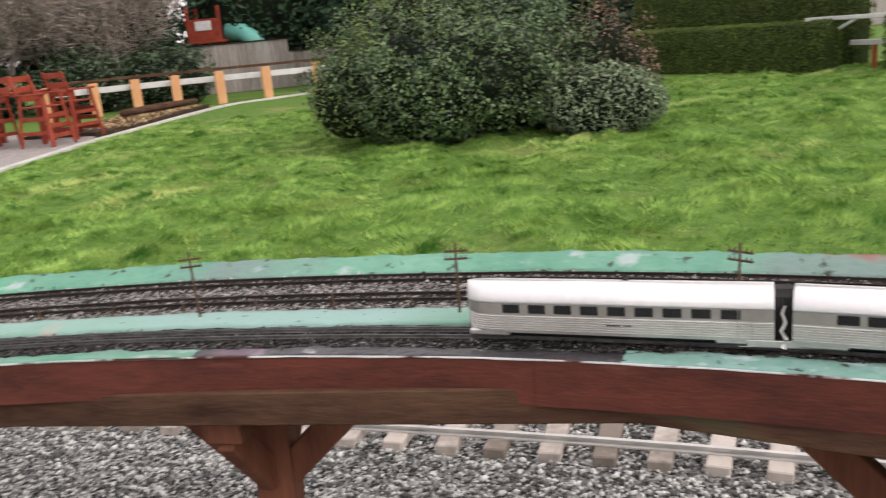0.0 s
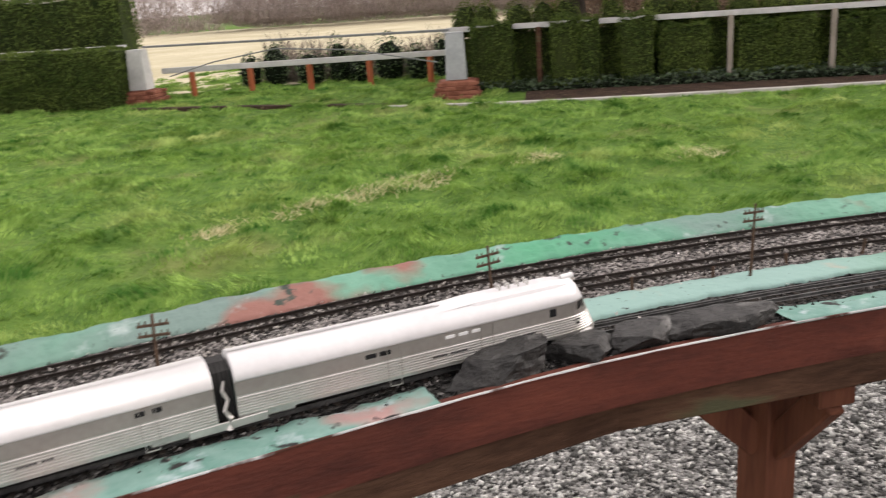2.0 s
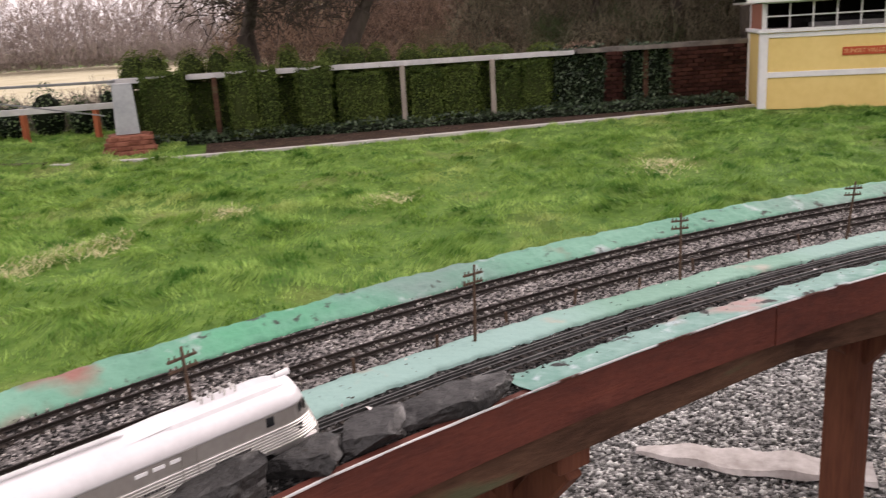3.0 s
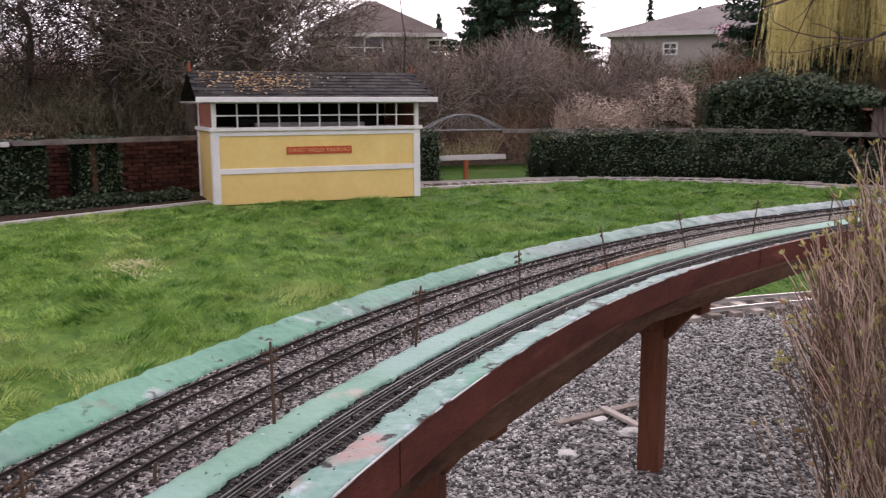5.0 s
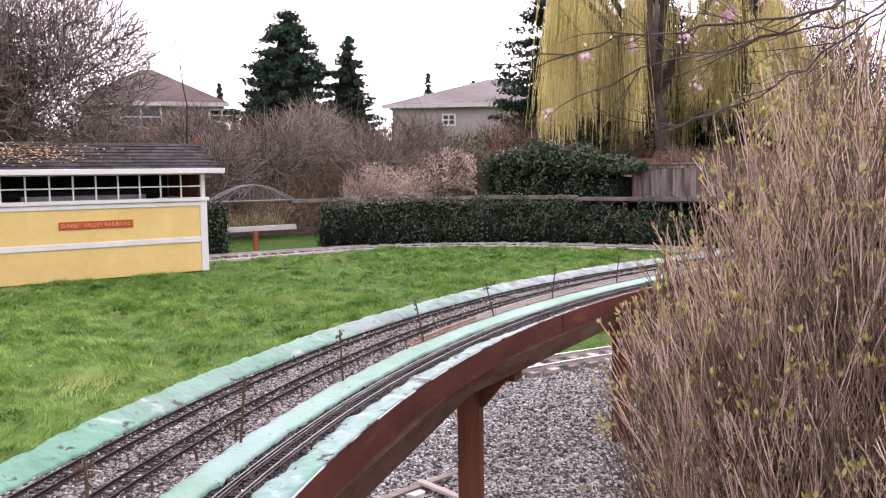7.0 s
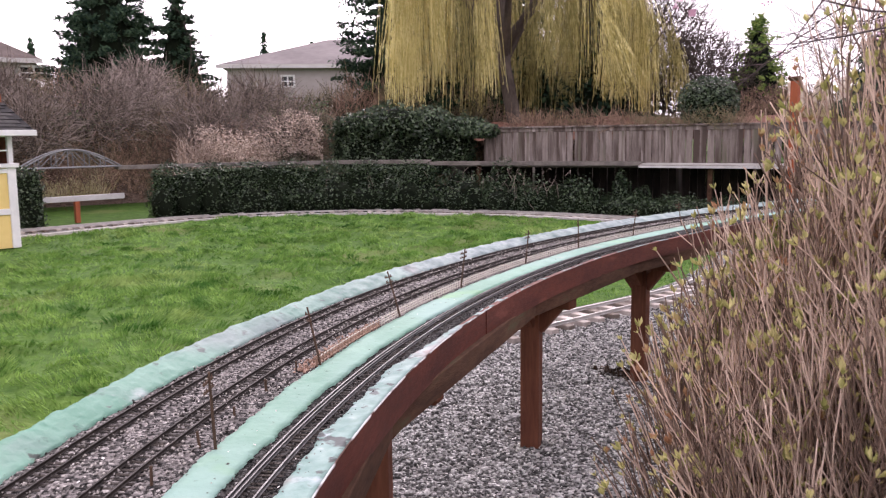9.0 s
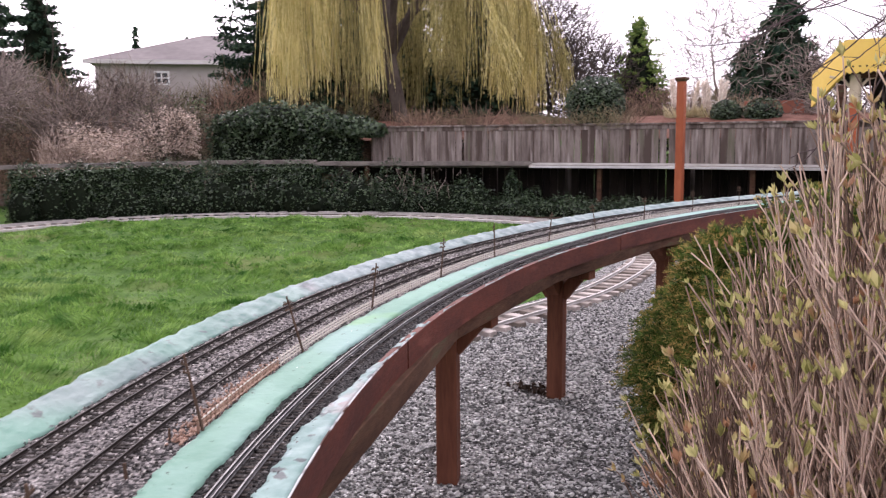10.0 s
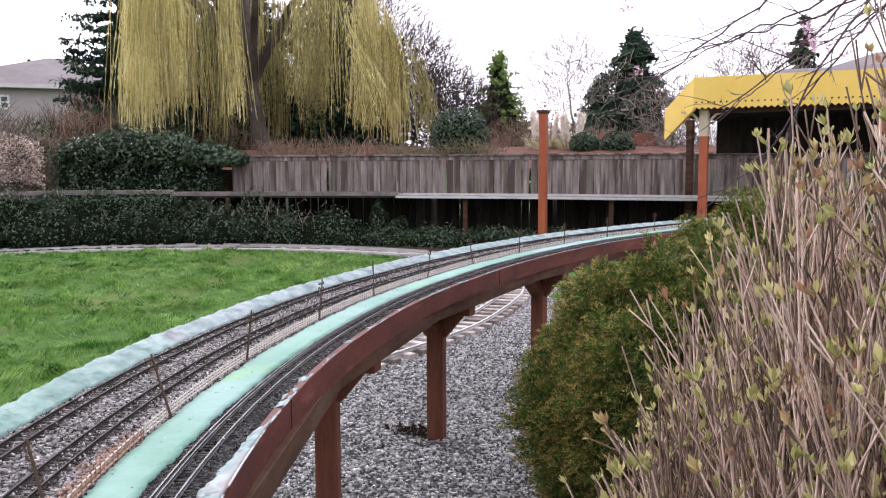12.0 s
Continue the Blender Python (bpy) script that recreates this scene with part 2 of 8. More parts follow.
def south_tint(m, amount):
    """Multiplies the lawn's colour by a darker, less red tone towards its far southern part."""
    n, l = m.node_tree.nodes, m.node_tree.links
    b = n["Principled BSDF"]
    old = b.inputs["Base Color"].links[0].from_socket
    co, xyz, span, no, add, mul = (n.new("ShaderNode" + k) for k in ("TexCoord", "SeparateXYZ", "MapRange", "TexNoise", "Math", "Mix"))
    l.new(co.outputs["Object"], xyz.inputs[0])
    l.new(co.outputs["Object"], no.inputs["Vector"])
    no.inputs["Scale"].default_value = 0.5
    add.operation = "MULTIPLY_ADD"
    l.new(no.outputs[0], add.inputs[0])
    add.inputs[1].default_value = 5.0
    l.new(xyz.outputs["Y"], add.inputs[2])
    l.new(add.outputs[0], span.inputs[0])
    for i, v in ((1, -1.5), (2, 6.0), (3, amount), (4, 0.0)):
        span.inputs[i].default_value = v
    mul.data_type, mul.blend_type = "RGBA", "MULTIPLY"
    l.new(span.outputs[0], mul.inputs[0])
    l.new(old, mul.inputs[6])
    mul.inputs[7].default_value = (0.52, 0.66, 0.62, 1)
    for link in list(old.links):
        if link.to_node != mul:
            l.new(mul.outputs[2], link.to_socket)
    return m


south_tint(GRASS, 0.65)
south_tint(BLADE, 0.65)
FIELD = mat("dry_field", (0.40, 0.36, 0.235), (0.58, 0.54, 0.39), 0.3, 0.9, bump=0.6, bump_scale=8, fine=9, depth=0.1)
GRAVEL = pebbles("gravel_ground", (0.035, 0.035, 0.035), (0.44, 0.44, 0.425), 66, 0.03, fleck=(0.80, 0.795, 0.78), lo=0.22, hi=0.77, top=0.87)
STONE = mat("crushed_stone", (0.098, 0.10, 0.096), (0.625, 0.632, 0.61), 30, 0.8, bump=0.3, spread=0.95, fine=4)
SOIL = mat("bark_soil", (0.02, 0.014, 0.010), (0.075, 0.048, 0.034), 4, 0.95, bump=0.8, bump_scale=45, depth=0.02, spots=(((0.22, 0.16, 0.11), 14.0, 0.64, 0.70),))
CONCRETE = mat("pale_concrete", (0.36, 0.35, 0.33), (0.56, 0.55, 0.52), 3, 0.85, bump=0.4, bump_scale=60, depth=0.004)
BALLAST = pebbles("model_ballast", (0.012, 0.012, 0.012), (0.28, 0.262, 0.252), 135, 0.010, fleck=(0.52, 0.50, 0.475), lo=0.30, hi=0.80, top=0.89)
TURF = mat("painted_green_ground", (0.085, 0.235, 0.165), (0.17, 0.355, 0.27), 2.2, 0.7, bump=0.7, bump_scale=38, fine=7, depth=0.008, weights=(0.4, 0.6), spots=(((0.16, 0.235, 0.215), 1.6, 0.50, 0.62), ((0.26, 0.13, 0.11), 2.3, 0.63, 0.70), ((0.07, 0.31, 0.17), 1.9, 0.57, 0.68), ((0.33, 0.41, 0.40), 9.0, 0.63, 0.72), ((0.05, 0.065, 0.055), 22.0, 0.62, 0.69)))


def weathered_blue(m):
    """The paint of the far half has faded to a grey blue."""
    n, l = m.node_tree.nodes, m.node_tree.links
    b = n["Principled BSDF"]
    old = b.inputs["Base Color"].links[0].from_socket
    co, xyz, rng_, no, ramp, mx = (n.new("ShaderNode" + k) for k in ("TexCoord", "SeparateXYZ", "MapRange", "TexNoise", "ValToRGB", "Mix"))
    l.new(co.outputs["Object"], xyz.inputs[0])
    l.new(co.outputs["Object"], no.inputs["Vector"])
    no.inputs["Scale"].default_value, no.inputs["Detail"].default_value = 15.0, 10.0
    ramp.color_ramp.elements[0].position, ramp.color_ramp.elements[1].position = 0.34, 0.66
    ramp.color_ramp.elements[0].color, ramp.color_ramp.elements[1].color = (0.13, 0.18, 0.185, 1), (0.33, 0.39, 0.39, 1)
    l.new(no.outputs[0], ramp.inputs[0])
    l.new(xyz.outputs["Y"], rng_.inputs[0])
    for i, v in ((1, -2.2), (2, 0.3), (3, 0.88), (4, 0.0)):
        rng_.inputs[i].default_value = v
    mx.data_type = "RGBA"
    l.new(rng_.outputs[0], mx.inputs[0])
    l.new(old, mx.inputs[6])
    l.new(ramp.outputs[0], mx.inputs[7])
    l.new(mx.outputs[2], b.inputs["Base Color"])
    return m


weathered_blue(TURF)
SHORE = mat("flaking_painted_shore", (0.11, 0.245, 0.205), (0.235, 0.37, 0.34), 6, 0.65, bump=0.5, bump_scale=50, fine=5, depth=0.005, weights=(0.5, 0.5), spots=(((0.38, 0.24, 0.23), 3.2, 0.61, 0.69), ((0.08, 0.31, 0.19), 2.6, 0.58, 0.68), ((0.36, 0.45, 0.47), 17.0, 0.60, 0.70), ((0.03, 0.03, 0.03), 18.0, 0.61, 0.66)))
weathered_blue(SHORE)
INNER_STEM = mat("shaded_inner_twig", (0.075, 0.052, 0.04), (0.25, 0.175, 0.135), 7, 0.8, bump=0, spread=0.3)
TERRACE = mat("pinkish_gravel_terrace", (0.20, 0.18, 0.172), (0.34, 0.315, 0.30), 9, 0.9, bump=0.5, bump_scale=60, depth=0.01)
LEDGE_POST = mat("pale_weathered_post", (0.20, 0.175, 0.145), (0.40, 0.36, 0.31), 4, 0.85, bump=0.3, stretch=(4, 4, 0.5))
BALLAST_DARK = pebbles("dark_model_ballast", (0.003, 0.003, 0.003), (0.075, 0.073, 0.07), 135, 0.010, fleck=(0.26, 0.255, 0.25), lo=0.40, hi=0.85, top=0.90)
# Darker copy of the brick: shade from the ledge is put into its colour.
SHADED_BRICK = mat("shaded_old_brick", (0.045, 0.018, 0.014), (0.12, 0.05, 0.038), 7, 0.9, bump=0.5, bump_scale=50, spread=0.4, depth=0.004)
TOPIARY = mat("light_topiary_leaf", (0.052, 0.085, 0.018), (0.17, 0.22, 0.05), 1.4, 0.7, bump=0, spread=0.4, translucent=0.2)
BLACK_SHORE = mat("black_painted_shore", (0.008, 0.008, 0.010), (0.035, 0.032, 0.038), 8, 0.4, bump=0.6, bump_scale=45, depth=0.006, spots=(((0.36, 0.36, 0.38), 8.0, 0.62, 0.68), ((0.10, 0.05, 0.08), 4.0, 0.60, 0.70)))
STRIP = mat("painted_green_strip", (0.13, 0.27, 0.205), (0.215, 0.375, 0.305), 2.4, 0.68, bump=0.5, bump_scale=50, fine=6, depth=0.006, spots=(((0.235, 0.375, 0.345), 1.1, 0.46, 0.60), ((0.19, 0.38, 0.18), 2.0, 0.60, 0.70), ((0.33, 0.34, 0.29), 7.0, 0.64, 0.72), ((0.03, 0.03, 0.025), 55, 0.68, 0.73)))
RED_BOARD = mat("red_stained_board", (0.050, 0.013, 0.009), (0.135, 0.036, 0.022), 3, 0.7, bump=0.5, bump_scale=40, fine=7, depth=0.004, stretch=(1, 1, 4), spots=(((0.17, 0.058, 0.04), 5.0, 0.62, 0.78),), shine=0.3)
OLD_BOARD = mat("weathered_joist", (0.034, 0.017, 0.011), (0.115, 0.062, 0.038), 3, 0.85, bump=0.5, bump_scale=40, depth=0.005, stretch=(1, 1, 5), spots=(((0.075, 0.075, 0.042), 3.0, 0.60, 0.72),))
POST = mat("brown_stained_post", (0.085, 0.03, 0.018), (0.19, 0.075, 0.043), 4, 0.65, bump=0.4, bump_scale=30, depth=0.005, stretch=(4, 4, 0.5))
DARK_STEEL = mat("dark_rail", (0.012, 0.010, 0.009), (0.04, 0.033, 0.029), 20, 0.65, 0.15, bump=0.1)
BRIGHT_STEEL = mat("polished_rail", (0.05, 0.05, 0.05), (0.15, 0.15, 0.15), 20, 0.5, 0.5, bump=0.05)
TIE = mat("model_tie", (0.014, 0.012, 0.010), (0.05, 0.042, 0.036), 40, 0.85, bump=0.3, spread=0.4)
ROOF_SILVER = mat("bright_silver_roof", (0.60, 0.60, 0.615), (0.70, 0.70, 0.715), 12, 0.38, 0.15, bump=0.05)
SIDE_SILVER = mat("silver_side", (0.48, 0.47, 0.45), (0.62, 0.61, 0.59), 14, 0.30, 0.6, bump=0.08)
BAND = mat("grey_window_band", (0.29, 0.275, 0.255), (0.39, 0.375, 0.35), 14, 0.35, 0.5, bump=0.05)
BLACK = mat("black_underframe", (0.012, 0.012, 0.012), (0.03, 0.03, 0.03), 20, 0.6, bump=0.1)
PANE = mat("dark_glass", (0.006, 0.007, 0.008), (0.016, 0.018, 0.02), 6, 0.10, bump=0)
LETTER = mat("dark_lettering", (0.03, 0.03, 0.03), (0.07, 0.07, 0.07), 20, 0.6, bump=0)
POLE_WOOD = mat("model_pole_wood", (0.05, 0.032, 0.022), (0.13, 0.085, 0.06), 30, 0.8, bump=0.3, stretch=(1, 1, 0.2))
ROCK = mat("dark_rock", (0.008, 0.0085, 0.0085), (0.05, 0.05, 0.049), 10, 0.55, bump=1.0, bump_scale=34, depth=0.016, spots=(((0.16, 0.16, 0.155), 5.0, 0.56, 0.64), ((0.012, 0.012, 0.012), 14.0, 0.54, 0.62), ((0.30, 0.25, 0.19), 6.0, 0.66, 0.72)), shine=0.4)
WHITE = mat("white_paint", (0.66, 0.67, 0.68), (0.80, 0.80, 0.80), 3, 0.55, bump=0.15, bump_scale=30, depth=0.003)
SHEET = mat("dirty_pale_sheet", (0.30, 0.27, 0.25), (0.60, 0.575, 0.555), 6, 0.6, bump=0.5, bump_scale=30, depth=0.006)
GREY_WHITE = mat("weathered_white_board", (0.42, 0.42, 0.42), (0.62, 0.62, 0.62), 2.5, 0.7, bump=0.3, bump_scale=30, depth=0.004)
YELLOW = mat("yellow_paint", (0.70, 0.52, 0.19), (0.80, 0.62, 0.25), 1.6, 0.6, bump=0.15, bump_scale=40, depth=0.002)
CANOPY_YELLOW = mat("canopy_yellow_paint", (0.72, 0.50, 0.11), (0.80, 0.58, 0.15), 1.6, 0.55, bump=0.1, bump_scale=40, depth=0.002)
SHINGLE = mat("dark_shingle", (0.014, 0.014, 0.015), (0.05, 0.048, 0.047), 6, 0.9, bump=0.5, bump_scale=60, spread=0.35, depth=0.004)
LEAF_LITTER = mat("fallen_leaves", (0.25, 0.14, 0.05), (0.55, 0.42, 0.24), 6, 0.8, bump=0, spread=0.6)
SIGN_RED = mat("red_sign_board", (0.42, 0.07, 0.03), (0.52, 0.10, 0.045), 6, 0.5, bump=0.05)
SIGN_GOLD = mat("pale_gold_letters", (0.62, 0.36, 0.16), (0.70, 0.42, 0.20), 6, 0.5, bump=0)
BRICK = mat("red_brick", (0.15, 0.055, 0.035), (0.30, 0.125, 0.085), 7, 0.85, bump=0.5, bump_scale=50, spread=0.4, depth=0.004)
RUST_RED = mat("red_painted_post", (0.28, 0.075, 0.035), (0.40, 0.125, 0.06), 4, 0.55, bump=0.2, stretch=(1, 1, 0.3))
CHAIR_RED = mat("red_stained_chair", (0.17, 0.028, 0.016), (0.29, 0.056, 0.032), 4, 0.6, bump=0.2)
PALE_BOARD = mat("pale_grey_board", (0.22, 0.195, 0.18), (0.40, 0.365, 0.345), 2.0, 0.9, bump=0.4, bump_scale=24, spread=0.2, depth=0.006, stretch=(4, 4, 0.5))
PALE_TWIG = mat("pale_grey_twig", (0.16, 0.135, 0.118), (0.40, 0.34, 0.30), 1.5, 0.85, bump=0, spread=0.6)
ORANGE_WOOD = mat("new_orange_cedar", (0.50, 0.25, 0.12), (0.62, 0.35, 0.18), 4, 0.7, bump=0.2, stretch=(1, 1, 0.3))
FENCE = mat("weathered_fence_board", (0.12, 0.10, 0.088), (0.31, 0.272, 0.245), 2.4, 0.9, bump=0.6, bump_scale=30, spread=0.10, depth=0.006, stretch=(5, 5, 0.5), weights=(0.35, 0.65), spots=(((0.085, 0.066, 0.056), 1.3, 0.48, 0.62), ((0.36, 0.325, 0.30), 1.6, 0.61, 0.72), ((0.13, 0.125, 0.09), 0.9, 0.58, 0.68)))
DARK_BOARD = mat("near_black_board", (0.008, 0.007, 0.006), (0.035, 0.028, 0.024), 3, 0.9, bump=0.4, spread=0.3, stretch=(4, 4, 0.6))
RUSSET = mat("russet_bark_slope", (0.09, 0.04, 0.028), (0.22, 0.115, 0.085), 2.5, 0.95, bump=0.8, bump_scale=30, depth=0.03)
LEDGE = mat("grey_ledge_board", (0.09, 0.08, 0.075), (0.22, 0.20, 0.18), 3, 0.85, bump=0.4, depth=0.005)
HEDGE = mat("hedge_leaf", (0.042, 0.075, 0.016), (0.13, 0.18, 0.04), 1.4, 0.7, bump=0, spread=0.3, fine=5, translucent=0.2)
# Cores under the leaves: shade inside the foliage is put into their dark colour.
HEDGE_SHADE_CORE = mat("hedge_shade_core", (0.014, 0.024, 0.007), (0.045, 0.062, 0.016), 3, 0.9, bump=0.5)
IVY = mat("ivy_leaf", (0.012, 0.032, 0.013), (0.065, 0.105, 0.048), 1.6, 0.45, bump=0, spread=0.7, fine=5)
IVY_SHADE_CORE = mat("ivy_shade_core", (0.003, 0.006, 0.003), (0.010, 0.016, 0.007), 3, 0.95, bump=0.3)
LAUREL = mat("evergreen_bush_leaf", (0.010, 0.030, 0.009), (0.12, 0.19, 0.07), 1.6, 0.4, bump=0, spread=0.95, fine=4)
DARK_STONE = mat("black_ballast_stone", (0.006, 0.006, 0.006), (0.14, 0.135, 0.13), 60, 0.85, bump=0, spread=0.9, fine=3)
RUSSET_LEAF = mat("brown_shrub_leaf", (0.07, 0.048, 0.036), (0.26, 0.18, 0.13), 2, 0.8, bump=0, spread=0.7)
LIGHT_LAUREL = mat("light_evergreen_shoot", (0.05, 0.095, 0.026), (0.25, 0.31, 0.11), 1.6, 0.5, bump=0, spread=0.8, fine=4)
SAGE = mat("grey_green_leaf", (0.10, 0.15, 0.085), (0.27, 0.33, 0.21), 2, 0.6, bump=0, spread=0.6)
CONIFER = mat("conifer_needles", (0.010, 0.030, 0.018), (0.045, 0.085, 0.045), 0.8, 0.7, bump=0, spread=0.6)
PINE = mat("light_conifer_needles", (0.07, 0.14, 0.03), (0.24, 0.33, 0.08), 0.8, 0.7, bump=0, spread=0.6)
CYPRESS = mat("green_cypress_frond", (0.022, 0.050, 0.010), (0.13, 0.185, 0.038), 5, 0.65, bump=0, spread=0.4, fine=4, translucent=0.2)
CYPRESS_TIP = mat("bronze_cypress_tip", (0.065, 0.11, 0.022), (0.36, 0.26, 0.085), 3, 0.65, bump=0, spread=0.55, fine=3, translucent=0.25)
FERN = mat("feathery_evergreen_leaf", (0.02, 0.05, 0.016), (0.10, 0.16, 0.055), 4, 0.55, bump=0, spread=0.5, translucent=0.2)
CREAM = mat("cream_paint", (0.44, 0.38, 0.27), (0.58, 0.51, 0.38), 4, 0.6, bump=0.1)
PLUME = mat("pale_pink_grass_plume", (0.46, 0.36, 0.29), (0.88, 0.76, 0.66), 1.5, 0.9, bump=0, spread=0.6, translucent=0.3)
WILLOW = mat("yellow_willow_strand", (0.60, 0.54, 0.21), (0.95, 0.89, 0.52), 0.9, 0.6, bump=0, spread=0.5, translucent=0.5)
WILLOW_DULL = mat("olive_shaded_willow_strand", (0.26, 0.235, 0.085), (0.56, 0.50, 0.22), 0.9, 0.7, bump=0, spread=0.5, translucent=0.35)
BARK = mat("grey_brown_bark", (0.035, 0.028, 0.023), (0.115, 0.095, 0.08), 3, 0.9, bump=0.6, bump_scale=14, stretch=(1, 1, 0.3))
TWIG = mat("brown_twig", (0.11, 0.09, 0.078), (0.30, 0.25, 0.218), 1.5, 0.85, bump=0, spread=0.6)
# Haze of distance is put into the paler colour of the far woods.
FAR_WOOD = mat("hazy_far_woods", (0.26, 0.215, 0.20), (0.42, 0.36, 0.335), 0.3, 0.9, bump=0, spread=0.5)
BRICKLET = mat("tan_model_brick", (0.24, 0.15, 0.11), (0.44, 0.31, 0.24), 30, 0.85, bump=0.3, spread=0.6)
RED_TWIG = mat("reddish_thicket", (0.115, 0.078, 0.056), (0.36, 0.245, 0.18), 0.9, 0.9, bump=0, spread=0.6, spots=(((0.19, 0.175, 0.10), 0.35, 0.54, 0.66), ((0.09, 0.066, 0.05), 0.6, 0.55, 0.66)))
OLIVE_TWIG = mat("olive_brown_thicket", (0.085, 0.074, 0.05), (0.27, 0.235, 0.165), 0.9, 0.9, bump=0, spread=0.6, spots=(((0.06, 0.09, 0.035), 0.5, 0.57, 0.66), ((0.17, 0.105, 0.078), 0.6, 0.57, 0.68)))
STRAW = mat("pale_straw", (0.52, 0.47, 0.26), (0.80, 0.73, 0.50), 1.5, 0.85, bump=0, spread=0.5, translucent=0.35)
STEM = mat("tan_shrub_stem", (0.26, 0.18, 0.14), (0.85, 0.67, 0.55), 6, 0.6, bump=0.2, spread=0.2, fine=3)
STEM_DARK = mat("brown_shrub_stem", (0.075, 0.051, 0.039), (0.30, 0.215, 0.168), 6, 0.7, bump=0.2, spread=0.10, fine=3)
BUD = mat("young_shrub_leaf", (0.27, 0.28, 0.09), (0.62, 0.57, 0.27), 9, 0.5, bump=0, spread=0.4, translucent=0.4, spots=(((0.34, 0.19, 0.11), 6.0, 0.56, 0.64),))
BLOSSOM = mat("pink_blossom", (0.48, 0.27, 0.35), (0.74, 0.56, 0.63), 30, 0.6, bump=0, spread=0.7, translucent=0.3)
PETAL = mat("white_fallen_petal", (0.55, 0.52, 0.50), (0.85, 0.82, 0.82), 40, 0.7, bump=0, spread=0.5)
DARK_TWIG = mat("dark_cherry_bark", (0.05, 0.036, 0.036), (0.13, 0.10, 0.10), 14, 0.7, bump=0.2)
PAMPAS = mat("pampas_plume", (0.74, 0.67, 0.58), (0.93, 0.88, 0.81), 4, 0.8, bump=0, spread=0.4, translucent=0.4)
HOUSE_WALL = mat("grey_siding", (0.34, 0.305, 0.295), (0.44, 0.40, 0.39), 0.6, 0.8, bump=0.2)
GUTTER = mat("pale_gutter", (0.46, 0.44, 0.43), (0.56, 0.54, 0.53), 2, 0.6, bump=0)
HOUSE_ROOF = mat("grey_house_roof", (0.16, 0.145, 0.145), (0.25, 0.23, 0.225), 0.5, 0.9, bump=0.3)
HOUSE_ROOF_B = mat("brown_house_roof", (0.085, 0.068, 0.062), (0.16, 0.13, 0.12), 0.5, 0.9, bump=0.3)
RIDE_RAIL = mat("dull_aluminium_rail", (0.42, 0.41, 0.40), (0.60, 0.59, 0.57), 6, 0.45, 0.5, bump=0.1)
SLEEPER = mat("pale_timber_sleeper", (0.20, 0.17, 0.145), (0.50, 0.45, 0.41), 5, 0.85, bump=0.4, spread=0.5)
TEAL = mat("teal_plastic", (0.12, 0.42, 0.36), (0.17, 0.50, 0.43), 3, 0.4, bump=0)
LATTICE = mat("cream_model_fence", (0.50, 0.45, 0.40), (0.66, 0.62, 0.56), 12, 0.7, bump=0)
GALVANISED = mat("galvanised_metal", (0.30, 0.32, 0.34), (0.44, 0.46, 0.48), 4, 0.45, 0.6, bump=0.1)
STEEL_TUBE = mat("grey_steel_tube", (0.16, 0.165, 0.17), (0.27, 0.28, 0.29), 4, 0.5, 0.4, bump=0.1)
LIP = mat("chipped_white_lip", (0.38, 0.40, 0.405), (0.60, 0.61, 0.61), 5, 0.7, bump=0.3, bump_scale=60, depth=0.003, spots=(((0.07, 0.028, 0.02), 9.0, 0.50, 0.58),))
BALLAST_STONE = mat("model_ballast_stone", (0.03, 0.028, 0.026), (0.46, 0.435, 0.405), 60, 0.85, bump=0, spread=0.95, fine=3)

# ---- plan: the raised line runs on an arc ----
ARC_X, ARC_Y, ARC_R = -3.355, -4.282, 6.845
DECK_Z = 0.95
BEND_AT = [-60, -45, -36, -25, -16, -12, -5, 3, 15, 57, 62, 68, 72, 80, 86, 112]
BEND_BY = [1.9, 1.22, 0.80, 0.46, 0.28, 0.2, 0.1, 0.03, 0.0, 0.0, -0.03, -0.04, -0.055, -0.12, -0.19, -0.55]


def arc(th, r, z=0.0):
    """A point of the raised line's plan: degrees round the arc, metres outwards from the pole line."""
    a = radians(th)
    k = ARC_R + float(np.interp(th, BEND_AT, BEND_BY)) + r
    return (ARC_X + k * math.cos(a), ARC_Y + k * math.sin(a), z)


def arcs(th, r, z=0.0):
    th = np.asarray(th, float)
    a = np.radians(th)
    k = ARC_R + np.interp(th, BEND_AT, BEND_BY) + r
    return np.stack([ARC_X + k * np.cos(a), ARC_Y + k * np.sin(a), np.broadcast_to(z, th.shape)], -1)


def smooth_line(points, step):
    """Even points along a softened polyline."""
    p = np.array(points, float)
    for _ in range(3):
        q = [p[0]]
        for a, b in zip(p[:-1], p[1:]):
            q += [a * 0.75 + b * 0.25, a * 0.25 + b * 0.75]
        p = np.array(q + [p[-1]])
    s = np.r_[0, np.cumsum(np.linalg.norm(np.diff(p, axis=0), axis=1))]
    t = np.linspace(0, s[-1], max(2, int(s[-1] / step)))
    return np.stack([np.interp(t, s, p[:, i]) for i in range(p.shape[1])], -1)


def offset_line(line, d):
    t = np.gradient(line[:, :2], axis=0)
    t /= np.linalg.norm(t, axis=1)[:, None]
    return line[:, :2] + np.stack([-t[:, 1], t[:, 0]], -1) * d


def ribbon(name, left, right, z, material, parent=None, thick=0.0):
    """A flat band between two plan lines, with its own thickness."""
    n = len(left)
    g = Geo()
    rings = [[(*left[i], z - thick), (*left[i], z), (*right[i], z), (*right[i], z - thick)] for i in range(n)]
    g.loft(rings)
    return part(name, g, material, parent)


